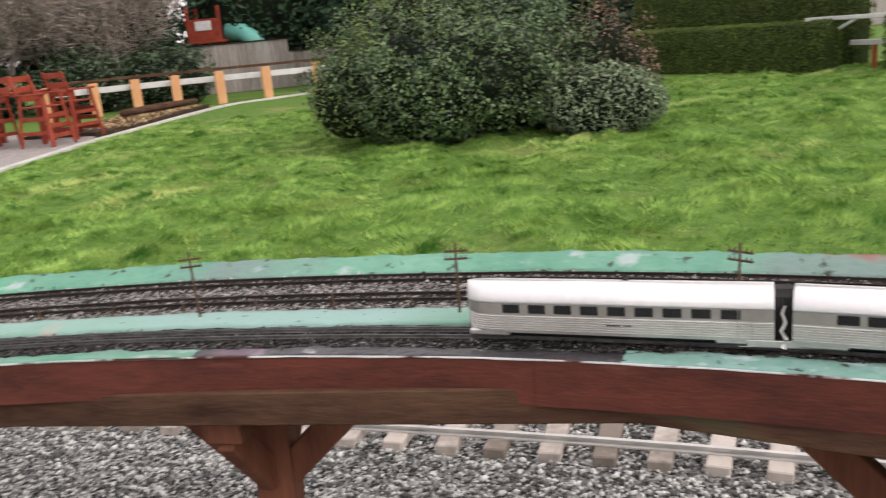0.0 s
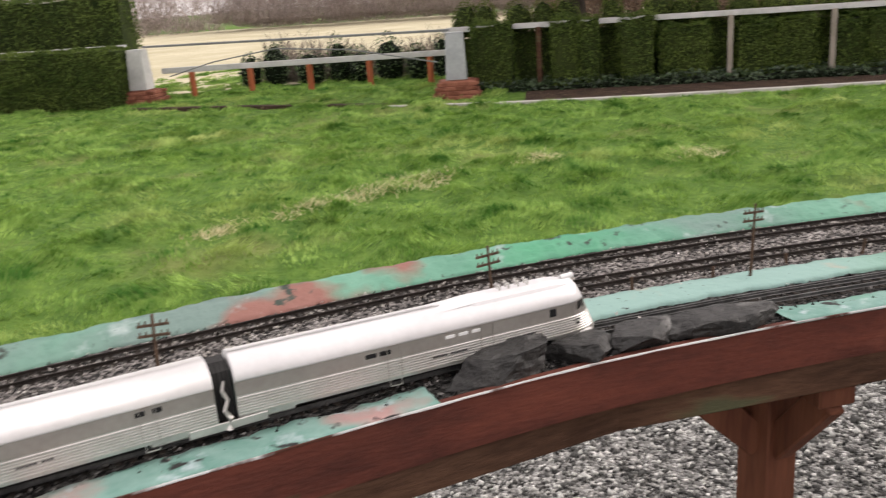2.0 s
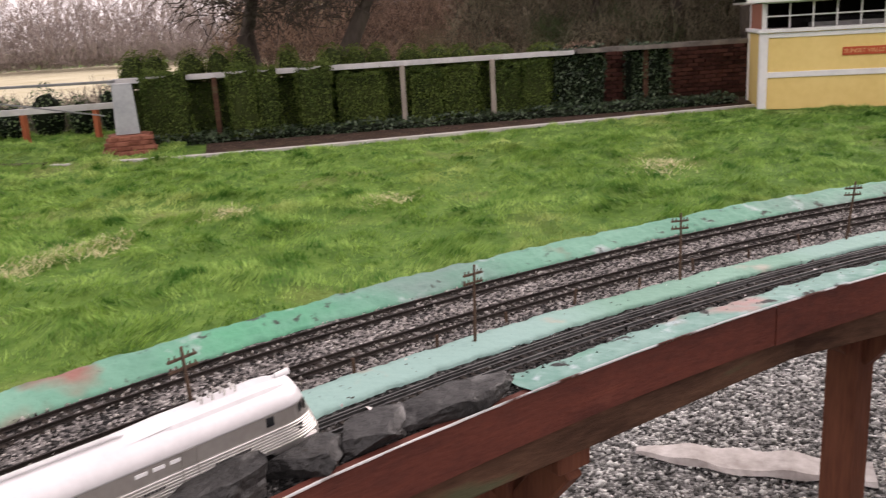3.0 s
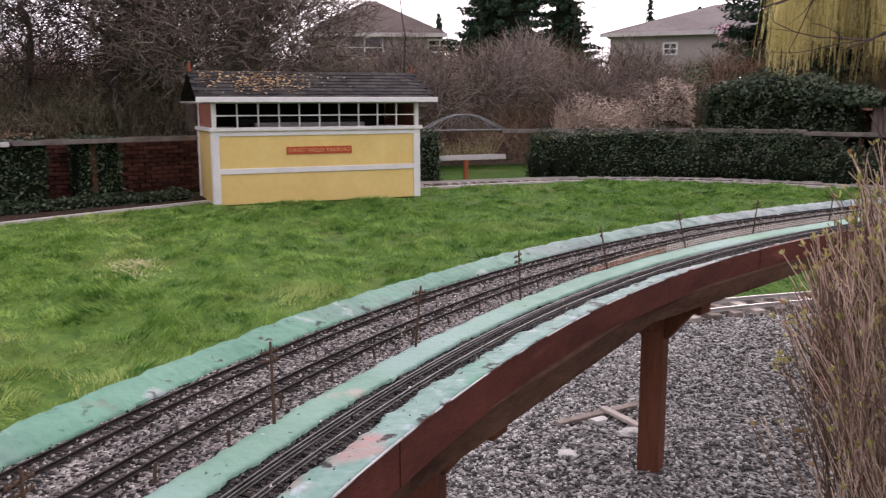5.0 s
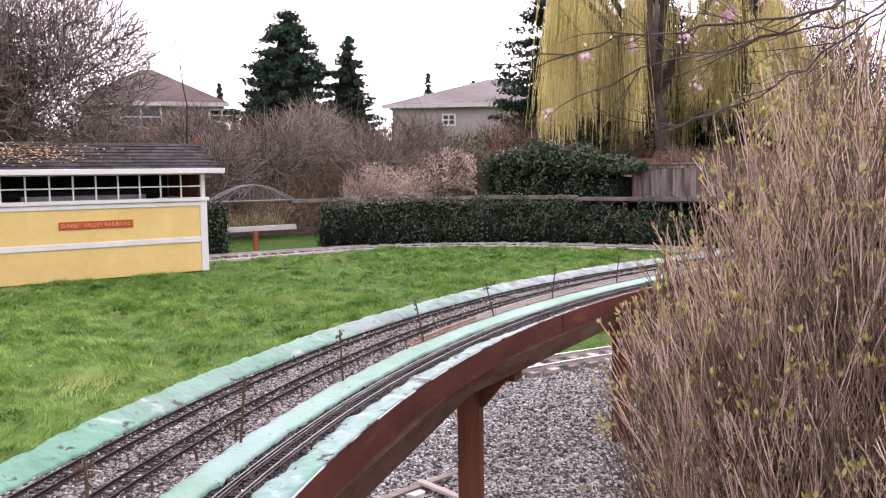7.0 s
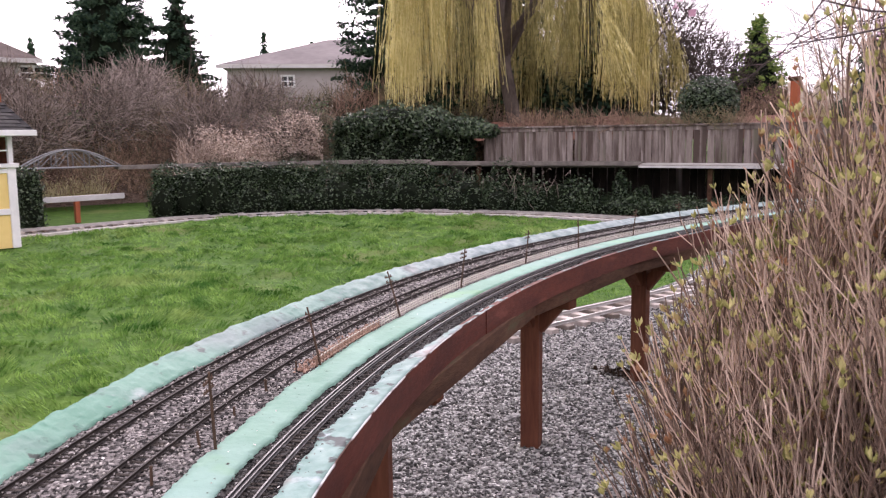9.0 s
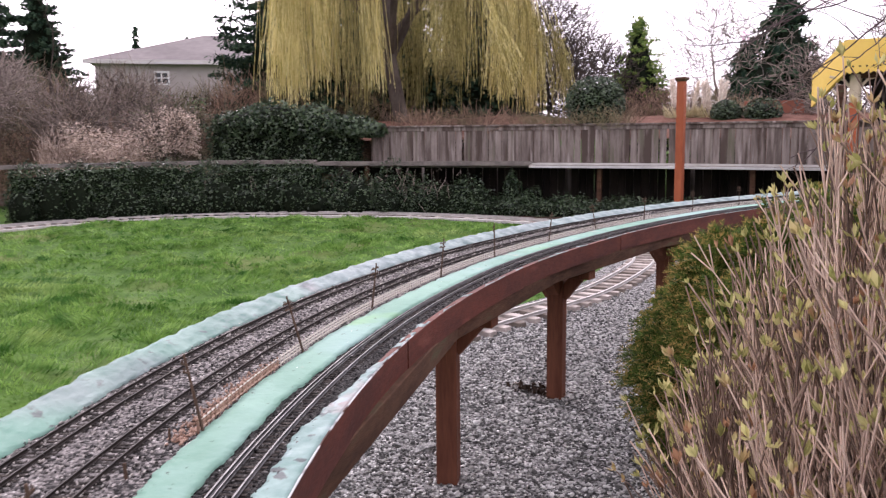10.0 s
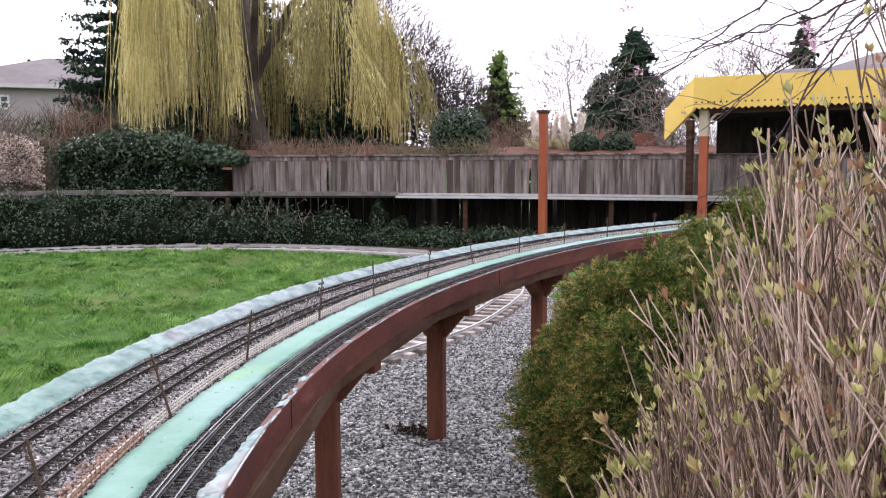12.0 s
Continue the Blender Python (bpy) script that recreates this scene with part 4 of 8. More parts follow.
# loose stones of the ballast, lying between and beside the tracks
N_B = 26000
b_th, b_r = rng.uniform(-20, 96, N_B), rng.uniform(0.025, 0.352, N_B)
b_dark = rng.uniform(0, 1, N_B) < 0.22
b_out = np.interp(-b_th, (-53, -47, -30, -24, -20), (0.03, 0.008, 0.0, -0.01, -0.02))
b_in = np.interp(-b_th, (-50, -40, -30, -24, -18), (-0.068, -0.086, -0.104, -0.124, -0.132))
b_u = rng.uniform(0, 1, N_B)
b_r = np.where(b_dark, -0.232 + (b_in + 0.232) * b_u, b_out + (0.352 - b_out) * b_u)
b_c = arcs(b_th, b_r, DECK_Z + 0.0025)
b_v = (oct_v[None] * rng.uniform(0.6, 1.3, (N_B, 6, 1)) + rng.normal(0, 0.2, (N_B, 6, 3))) * rng.lognormal(math.log(0.0026), 0.3, N_B)[:, None, None]
b_v = b_v + b_c[:, None]
for name, mask, m in (("loose_ballast", ~b_dark, BALLAST_STONE), ("loose_dark_ballast", b_dark, DARK_STONE)):
    k = int(mask.sum())
    tagged(under(fast(name, b_v[mask].reshape(-1, 3), (oct_f[None] + np.arange(k)[:, None, None] * 6).reshape(-1, 3), m)), kind="stuff")

# fallen white petals and pale crumbs on the deck
N_P = 260
p_th = rng.uniform(-12, 60, N_P)
p_at = arcs(p_th, rng.uniform(-0.21, 0.34, N_P), DECK_Z + 0.0085)
v, f = leaves(p_at, rng.normal(0, 0.4, (N_P, 3)) + [0, 0, 1], rng.lognormal(math.log(0.0055), 0.45, N_P), 0.5, 0.75)
tagged(fast("fallen_petals", v, f, PETAL), "small white petals and pale crumbs on the deck", "petals", kind="stuff")

# telegraph poles
POLES = [(107.5, 1, 0), (101.5, -1, 1), (95.6, 2, 0), (89.8, 0, 1), (83.9, 1, 0)] + [(78.4, -1, 1), (73.0, 1, 0), (68.0, 1, 0), (62.9, 2, 0), (57.5, -2, 0), (52.5, 1, 0), (47.35, 3, 0, 4), (42.3, 1, 0, -5), (37.0, -2, 0, 1), (31.55, 2, 1, 13), (26.05, 2, 0, 17), (20.8, -2, 0, -8), (14.8, 1, 0, -5), (9.35, 0, 1, 1), (3.5, 2, 0, -5), (-2.1, -2, 0, 9), (-8.3, 1, 0), (-14.5, -1, 0), (-20.5, 2, 0), (-27.0, 1, 0), (-33.5, 0, 0)]


def pole_mesh():
    g = Geo()
    g.tube([(0, 0, -0.01), (0, 0, 0.08), (0, 0, 0.162)], [0.0036, 0.0032, 0.0026], 7)
    return g


pole_master = thing("model_telegraph_pole", "small brown wooden telegraph pole with two crossarms", "telegraph pole", arc(POLES[0][0], 0.0, DECK_Z + 0.008), radians(POLES[0][0]), "model telegraph poles along the track")
part("shaft", pole_mesh(), POLE_WOOD, pole_master)
for z in (0.142, 0.124):
    g = Geo()
    g.box((0.0035, 0, z), (0.004, 0.052, 0.0045), None, 0.0006)
    arm = part("crossarm", g, POLE_WOOD, pole_master)
    for y in (-0.022, -0.012, 0.012, 0.022):
        g = Geo()
        g.tube([(0.0035, y, z + 0.002), (0.0035, y, z + 0.008)], [0.0016, 0.0011], 6)
        part("insulator", g, POLE_WOOD, arm)
for th, lean, twist, *out_lean in POLES[1:]:
    out_lean = out_lean[0] if out_lean else rng.normal(0, 2)
    turn = Matrix.Translation(arc(th, rng.normal(0, 0.002), DECK_Z + 0.008)) @ Matrix.Rotation(radians(th), 4, "Z") @ Matrix.Rotation(radians(out_lean), 4, "Y") @ Matrix.Rotation(radians(lean * 1.5), 4, "X") @ Matrix.Rotation(radians(twist * 25 + rng.normal(0, 8)), 4, "Z")
    copy_thing(pole_master, turn)

# short stakes of the model fence, then a cream lattice and a bit of brick wall
stake = thing("fence_stake", "short weathered model fence stake beside the track", "fence post", arc(84, 0.05, DECK_Z + 0.004), radians(84), "model fence stakes")
g = Geo()
g.box((0, 0, 0.013), (0.005, 0.006, 0.034), None, 0.0008)
part("stake", g, POLE_WOOD, stake)
for th in np.arange(82.2, 31.0, -1.62):
    copy_thing(stake, Matrix.Translation(arc(th, 0.048 + rng.normal(0, 0.004), DECK_Z + 0.002)) @ Matrix.Rotation(radians(th + rng.normal(0, 15)), 4, "Z") @ Matrix.Rotation(rng.normal(0, 0.12), 4, "X") @ Matrix.Diagonal((1, 1, rng.uniform(0.7, 1.25), 1)))
LAT_R = 0.008
lattice = thing("model_fence", "cream model picket fence along the middle track", "fence", arc(10, 0.024, DECK_Z))
lat_th = np.arange(27.2, -46.0, -0.2)
for z in (0.009, 0.018, 0.027):
    g = Geo()
    g.loft([[arc(t, LAT_R, DECK_Z + z - 0.0014), arc(t, LAT_R, DECK_Z + z + 0.0014), arc(t, LAT_R + 0.0025, DECK_Z + z + 0.0014), arc(t, LAT_R + 0.0025, DECK_Z + z - 0.0014)] for t in np.linspace(27.2, -46, 260)])
    under(part("fence_rail", g, LATTICE), lattice)
g = Geo()
g.box((0, 0, 0.0155), (0.0035, 0.0034, 0.031))
picket_mesh = g.mesh("picket")
for a in lat_th[:300]:
    ob = put_mesh("picket", picket_mesh, LATTICE)
    ob.location, ob.rotation_euler = arc(a, LAT_R + 0.0012, DECK_Z + 0.002), (0, 0, radians(a))
    under(ob, lattice)
far_th = lat_th[300:]
n = len(far_th)
vs = [arcs(far_th + a * 0.014, LAT_R - 0.0005 + b * 0.0035, DECK_Z + 0.002 + c * 0.031) for c in (0, 1) for a, b in ((-1, 0), (1, 0), (1, 1), (-1, 1))]
f = np.array([(0, 1, 5, 4), (1, 2, 6, 5), (2, 3, 7, 6), (3, 0, 4, 7), (4, 5, 6, 7)])[None] + np.arange(n)[:, None, None] * 8
tagged(under(fast("picket_row", np.stack(vs, 1).reshape(-1, 3), f.reshape(-1, 4), LATTICE), lattice), kind="stuff")
rusty = thing("model_fence", "rust-stained model lattice fence over brown brick crumbs", "fence", arc(29, LAT_R, DECK_Z))
for z in (0.008, 0.017, 0.026):
    g = Geo()
    g.loft([[arc(t, LAT_R, DECK_Z + z - 0.0014), arc(t, LAT_R, DECK_Z + z + 0.0014), arc(t, LAT_R + 0.0025, DECK_Z + z + 0.0014), arc(t, LAT_R + 0.0025, DECK_Z + z - 0.0014)] for t in np.linspace(31.6, 27.3, 24)])
    under(part("fence_rail", g, LATTICE if z > 0.02 else BRICKLET), rusty)
for a in np.arange(31.6, 27.3, -0.2):
    ob = put_mesh("picket", picket_mesh.copy() if a == 31.6 else rusty_mesh, None)
    if a == 31.6:
        rusty_mesh = ob.data
        rusty_mesh.materials[0] = BRICKLET
    ob.location, ob.rotation_euler = arc(a, LAT_R + 0.0012, DECK_Z + 0.001), (0, 0, radians(a))
    under(ob, rusty)
N_C = 700
c_at = arcs(rng.uniform(27.2, 32.2, N_C), LAT_R + 0.006 + np.abs(rng.normal(0, 0.022, N_C)), DECK_Z + 0.004)
c_v = (oct_v[None] * rng.uniform(0.6, 1.3, (N_C, 6, 1)) + rng.normal(0, 0.2, (N_C, 6, 3))) * rng.lognormal(math.log(0.0036), 0.3, N_C)[:, None, None] + c_at[:, None]
tagged(under(fast("brick_rubble", c_v.reshape(-1, 3), (oct_f[None] + np.arange(N_C)[:, None, None] * 6).reshape(-1, 3), BRICKLET)), kind="stuff")


def rock(where, size, turn, seed, label, material=ROCK):
    """A broken lump of stone, flat-bottomed."""
    bm = bmesh.new()
    bmesh.ops.create_icosphere(bm, subdivisions=4, radius=1)
    r = np.random.default_rng(seed)
    planes = [Vector((0.05, 0.1, 1)).normalized()] + [Vector(p).normalized() for p in r.normal(0, 1, (15, 3))]
    cut = [0.42] + list(r.uniform(0.45, 0.78, 15))
    for v in bm.verts:
        for p, c in zip(planes, cut):
            d = v.co.dot(p) - c
            if d > 0:
                v.co -= p * d
        v.co *= 1 + 0.05 * noise.noise(v.co * 2.5 + Vector((seed, 0, 0))) - 0.10 * abs(noise.noise(v.co * 4 + Vector((0, seed, 0)))) + 0.03 * noise.noise(v.co * 11)
        v.co = Vector((v.co.x * size[0] / 2, v.co.y * size[1] / 2, max(v.co.z, -0.4) * size[2] / 1.3 + size[2] * 0.3))
    me = bpy.data.meshes.new("rock")
    bm.to_mesh(me)
    bm.free()
    ob = put_mesh("rock", me, material)
    ob.location, ob.rotation_euler = where, (0, 0, radians(turn))
    return tagged(ob, label, "rock", group="rocks on the deck's edge")


for th, r, s, seed in ((58.15, -0.212, (0.12, 0.27, 0.082), 1), (56.75, -0.212, (0.11, 0.20, 0.062), 2), (55.75, -0.212, (0.11, 0.20, 0.058), 5), (54.35, -0.212, (0.11, 0.28, 0.062), 4)):
    rock(arc(th, r, DECK_Z - 0.004), s, th, seed, "dark broken rock with pale patches beside the track")
for p, s, tn, seed in (((3.24, -1.13, -0.005), (0.16, 0.10, 0.05), 30, 11), ((3.05, -1.20, -0.005), (0.22, 0.12, 0.05), 75, 12), ((3.60, -2.84, -0.005), (0.16, 0.09, 0.06), 60, 14), ((2.94, -0.79, -0.004), (0.12, 0.10, 0.04), 10, 13)):
    tagged(rock(p, s, tn, seed, "pale rounded stone lying on the gravel", STONE), group="stones on the gravel")
g = Geo()
a, b = Vector((2.17, 0.92, 0.016)), Vector((2.14, 0.12, 0.016))
side = (b - a).cross(Vector((0, 0, 1))).normalized()
n_ = 26
rings = []
for i in range(n_):
    u = i / (n_ - 1)
    c = a.lerp(b, u)
    w = 0.085 * min(1, 0.25 + 3.2 * u) * (1 - 0.14 * math.sin(9 * u) - 0.10 * math.sin(23 * u + 1))
    zz = 0.010 + 0.012 * math.sin(7 * u) ** 2 + 0.004 * math.sin(31 * u)
    rings.append([tuple(c - side * w), tuple(c - side * w * 0.8 + Vector((0, 0, zz))), tuple(c + side * w * 0.8 + Vector((0, 0, zz))), tuple(c + side * w)])
g.loft(rings)
tagged(part("plastic_sheet", g, SHEET), "long pale plastic sheet lying on the gravel", "plastic sheet")
plank = Geo()
plank.beam((3.28, -0.92, 0.012), (3.40, -1.55, 0.012), 0.05, 0.022, 0.003)
tagged(part("loose_board", plank, SLEEPER), "thin pale weathered board lying on the gravel", "board")
plank = Geo()
plank.beam((3.36, -1.22, 0.03), (2.98, -1.30, 0.012), 0.04, 0.018, 0.003)
tagged(part("loose_board", plank, SLEEPER), "short pale weathered board lying on the gravel", "board")
hp = np.random.default_rng(33)
heap = np.c_[hp.normal(0, 0.05, (140, 2)) * [1.5, 0.8], np.abs(hp.normal(0, 0.02, 140)) + 0.01] + [3.65, -3.97, 0.0]
v, f = leaves(heap, hp.normal(0, 0.5, (140, 3)) + [0, 0, 1], 0.04, 0.8, 0.5)
tagged(fast("dead_leaves", v, f, SOIL), "small heap of dead brown leaves on the gravel", "leaves", kind="stuff")


# ---- streamlined model train ----
def car_section(lo, hi, flutes=True):
    pts = [(0.0445, 0.014)]
    if flutes:
        for i in range(7):
            z = 0.0185 + i * 0.0046
            pts += [(0.0450, z), (0.0466, z + 0.0012), (0.0466, z + 0.0030), (0.0450, z + 0.0042)]
    else:
        pts += [(0.0455, 0.03)]
    return [p for p in pts if lo <= p[1] <= hi]


def loop_x(profile, x, ys=1.0, slope=0.0):
    right = [(x - slope * z, -y * ys, z) for y, z in profile]
    left = [(x - slope * z, y * ys, z) for y, z in reversed(profile)]
    return right + left


def streamlined_car(name, label, length, nose=False, tail=False):
    """One car, pointing along its own x, resting on the rails at z = 0."""
    car = thing(name, label, "train car", group="cars of the silver train")
    h = length / 2
    lower = car_section(0.0, 0.0519) + [(0.0455, 0.0522)]
    band_p = [(0.0452, 0.0523), (0.0452, 0.0765)]
    roof_p = [(0.0462, 0.0765), (0.0466, 0.080), (0.0455, 0.087), (0.0420, 0.0945), (0.0360, 0.1012), (0.0270, 0.1064), (0.0150, 0.1098), (0.0, 0.1110)]

    def stations(profile):
        rings = []
        if tail:
            for u in (1.0, 0.94, 0.8, 0.6, 0.35):
                rings.append(loop_x(profile, -h + 0.055 * (1 - u), math.sqrt(max(0.03, 1 - 0.92 * u * u))))
        else:
            rings.append(loop_x(profile, -h))
        rings.append(loop_x(profile, -h + 0.056 if tail else -h + 0.003))
        if nose:
            for u in (0.0, 0.3, 0.55, 0.75, 0.9, 1.0):
                rings.append(loop_x(profile, h - 0.075 + 0.078 * u, math.sqrt(max(0.05, 1 - 0.72 * u * u)), 0.42 * u))
        else:
            rings.append(loop_x(profile, h))
        return rings

    for nm, pr, m in (("fluted_side", lower, SIDE_SILVER), ("window_band", band_p, BAND)):
        g = Geo()
        g.loft(stations(pr))
        part(nm, g, m, car)
    g = Geo()
    g.loft(stations(roof_p))
    part("roof", g, ROOF_SILVER, car, "bright silver-white roof", smooth=True)
    # windows
    if nose:
        wins = [(0.06, 0.018, 0.0675, 0.006), (0.085, 0.018, 0.0675, 0.006), (0.11, 0.018, 0.0675, 0.006), (-0.085, 0.02, 0.066, 0.008), (-0.06, 0.02, 0.066, 0.008)]
        wins = [(x - 0.03, w, z, t) for x, w, z, t in wins]
    elif tail:
        wins = [(x, 0.035, 0.0645, 0.018) for x in np.arange(-h + 0.10, h - 0.03, 0.052)]
    else:
        wins = [(-h + 0.09, 0.036, 0.0645, 0.018), (-h + 0.138, 0.036, 0.0645, 0.018), (-h + 0.181, 0.010, 0.065, 0.017), (-h + 0.196, 0.010, 0.065, 0.017), (-h + 0.224, 0.016, 0.065, 0.017), (h - 0.11, 0.014, 0.067, 0.008), (h - 0.085, 0.014, 0.067, 0.008)]
    for s in (-1, 1):
        for x, w, z, t in wins:
            g = Geo()
            g.box((x, s * 0.0452, z), (w, 0.0016, t), None, 0.0006)
            part("window", g, WHITE if nose and t < 0.007 else PANE, car)
        # doors, steps, lettering bars
        doors = (h - 0.24, -0.075) if nose else ((-h + 0.165, h - 0.1) if not tail else (h - 0.05,))
        for x in doors:
            g = Geo()
            for dx in (-0.012, 0.012):
                g.box((x + dx, s * 0.0468, 0.048), (0.0009, 0.0012, 0.058))
            g.box((x, s * 0.0468, 0.0765), (0.025, 0.0012, 0.001))
            part("door", g, BAND, car)
            g = Geo()
            for dx in (-0.010, 0.010):
                g.beam((x + dx, s * 0.046, 0.016), (x + dx, s * 0.047, 0.004), 0.0012, 0.0012)
            g.beam((x - 0.010, s * 0.047, 0.0045), (x + 0.010, s * 0.047, 0.0045), 0.0022, 0.001)
            part("step", g, SIDE_SILVER, car)
        for x, w in (((h - 0.17, 0.065), (0.03, 0.07)) if nose else ((0.02, 0.05),)):
            g = Geo()
            k = int(w / 0.0055)
            for i in range(k):
                if i % 7 != 5:
                    g.box((x + (i - k / 2) * 0.0055, s * 0.0469, 0.0375 if nose else 0.0365), (0.0038, 0.0008, 0.0036))
            part("lettering", g, LETTER, car)
    # underframe, bogies and wheels
    g = Geo()
    g.box((0, 0, 0.011), (length - 0.05, 0.07, 0.012), None, 0.003)
    part("underframe", g, BLACK, car)
    for x in (-h + 0.05, h - 0.06):
        g = Geo()
        g.box((x, 0, 0.0115), (0.085, 0.084, 0.013), None, 0.003)
        truck = part("bogie", g, SIDE_SILVER, car)
        for dx in (-0.026, 0.026):
            for s in (-1, 1):
                g = Geo()
                g.tube([(x + dx, s * 0.020, 0.0095), (x + dx, s * 0.0265, 0.0095)], 0.0095, 14)
                part("wheel", g, DARK_STEEL, truck)
    # roof fittings
    if nose:
        rings = []
        for x, k in ((h - 0.33, 0.02), (h - 0.28, 0.6), (h - 0.25, 1.0), (h - 0.09, 1.0), (h - 0.065, 0.5)):
            rings.append([(x, -0.031 * (0.5 + k / 2), 0.102), (x, -0.026, 0.106 + 0.0045 * k), (x, -0.012, 0.109 + 0.0068 * k), (x, 0.012, 0.109 + 0.0068 * k), (x, 0.026, 0.106 + 0.0045 * k), (x, 0.031 * (0.5 + k / 2), 0.102)])
        g = Geo()
        g.loft(rings)
        part("engine_roof", g, ROOF_SILVER, car)
        for x in (h - 0.19, h - 0.172, h - 0.152, h - 0.134):
            for y in (-0.006, 0.006):
                g = Geo()
                g.tube([(x, y, 0.113), (x, y, 0.123), (x - 0.002, y, 0.126)], [0.0022, 0.0022, 0.0028], 8)
                part("exhaust", g, SIDE_SILVER, car)
        g = Geo()
        g.tube([(h - 0.06, 0, 0.1135), (h - 0.035, 0, 0.1135)], [0.004, 0.0055], 12)
        part("headlight", g, WHITE, car)
        for s in (-1, 1):
            for u, w in ((0.58, 0.012), (0.82, 0.013)):
                ys = math.sqrt(1 - 0.72 * u * u)
                x = h - 0.075 + 0.078 * u - 0.42 * u * 0.068
                g = Geo()
                g.box((x + 0.001, s * 0.0452 * ys, 0.068), (w, 0.002, 0.014), Matrix.Rotation(-s * (0.35 + u * 0.75), 3, "Z"), 0.0008)
                part("windscreen", g, PANE, car)
        for s in (-1, 1):
            g = Geo()
            g.box((h - 0.105, s * 0.0456, 0.066), (0.014, 0.0016, 0.015), None, 0.0006)
            part("cab_window", g, PANE, car)
        g = Geo()
        g.loft([[(h - 0.06, -0.043, 0.004), (h - 0.06, -0.044, 0.018), (h - 0.06, 0.044, 0.018), (h - 0.06, 0.043, 0.004)], [(h - 0.01, -0.028, 0.003), (h - 0.014, -0.03, 0.018), (h - 0.014, 0.03, 0.018), (h - 0.01, 0.028, 0.003)], [(h + 0.004, -0.013, 0.003), (h - 0.002, -0.015, 0.018), (h - 0.002, 0.015, 0.018), (h + 0.004, 0.013, 0.003)]])
        part("pilot", g, SIDE_SILVER, car)
        g = Geo()
        g.box((h - 0.055, -0.0445, 0.043), (0.015, 0.001, 0.0035))
        g.box((h - 0.052, -0.0445, 0.036), (0.006, 0.001, 0.0035))
        part("number_bar", g, LETTER, car)
    else:
        g = Geo()
        for x in (-h + 0.17, -h + 0.178) if not tail else (0.02,):
            g.tube([(x, 0.012, 0.109), (x, 0.010, 0.118)], [0.003, 0.002], 7)
            g.box((x + 0.004, 0.012, 0.1115), (0.012, 0.008, 0.004), None, 0.001)
        part("roof_vent", g, BLACK, car)
    if not nose:
        # folded gangway and the joint's shroud in front of this car
        rings = []
        for i in range(9):
            k = 0.93 if i % 2 else 0.86
            x = h + 0.001 + i * 0.0038
            rings.append([(x, -0.041 * k, 0.018), (x, -0.043 * k, 0.07), (x, -0.036 * k, 0.096), (x, -0.015 * k, 0.106), (x, 0.015 * k, 0.106), (x, 0.036 * k, 0.096), (x, 0.043 * k, 0.07), (x, 0.041 * k, 0.018)])
        g = Geo()
        g.loft(rings)
        part("gangway", g, BLACK, car)
        for s in (-1, 1):
            g = Geo()
            g.tube([(h + 0.016, s * 0.044, 0.004), (h + 0.020, s * 0.046, 0.022), (h + 0.012, s * 0.046, 0.036), (h + 0.019, s * 0.044, 0.052), (h + 0.013, s * 0.042, 0.068), (h + 0.018, s * 0.038, 0.082)], [0.007, 0.0045, 0.0035, 0.0035, 0.003, 0.002], 8)
            part("hose", g, SIDE_SILVER, car)
            g = Geo()
            g.box((h + 0.016, s * 0.045, 0.010), (0.125, 0.003, 0.014), None, 0.0025)
            part("joint_shroud", g, SIDE_SILVER, car)
    return car


TRAIN_Z = DECK_Z + 0.0100
for a, b, kw, nm, lab in ((56.25, 62.05, dict(nose=True), "streamlined_power_car", "silver shovel-nosed streamlined model power car"), (62.36, 67.08, {}, "streamlined_coach", "silver fluted model coach in mid train"), (67.38, 72.45, dict(tail=True), "streamlined_observation_car", "silver model observation car with a rounded tail")):
    front, rear = Vector(arc(a, TRACKS[2], TRAIN_Z)), Vector(arc(b, TRACKS[2], TRAIN_Z))
    car = streamlined_car(nm, lab, (front - rear).length, **kw)
    d = front - rear
    mid = Vector(arc((a + b) / 2, TRACKS[2] - 0.003, TRAIN_Z))
    car.location, car.rotation_euler = mid, (0, 0, math.atan2(d.y, d.x))


# ---- ride-on railway on the ground ----
ride = thing("ride_on_track", "ground-level ride-on railway with pale rails and timber sleepers", "railway track", (4.7, -5.5, 0))
for d in (-0.12, 0.12):
    line = offset_line(ride_line, d)[::2]
    g = Geo()
    t = np.gradient(line, axis=0)
    t /= np.linalg.norm(t, axis=1)[:, None]
    nrm = np.stack([-t[:, 1], t[:, 0]], -1)
    prof = [(-0.012, 0.04), (-0.012, 0.046), (-0.004, 0.05), (-0.009, 0.062), (-0.009, 0.07), (0.009, 0.07), (0.009, 0.062), (0.004, 0.05), (0.012, 0.046), (0.012, 0.04)]
    g.loft([[(*(p + n_ * q), z) for q, z in prof] for p, n_ in zip(line, nrm)])
    under(part("rail", g, RIDE_RAIL), ride)
seg = np.r_[0, np.cumsum(np.linalg.norm(np.diff(ride_line, axis=0), axis=1))]
sleeper_geo = Geo()
sleeper_geo.box((0, 0, 0.018), (0.42, 0.085, 0.048), None, 0.005)
sleeper_mesh = sleeper_geo.mesh("sleeper")
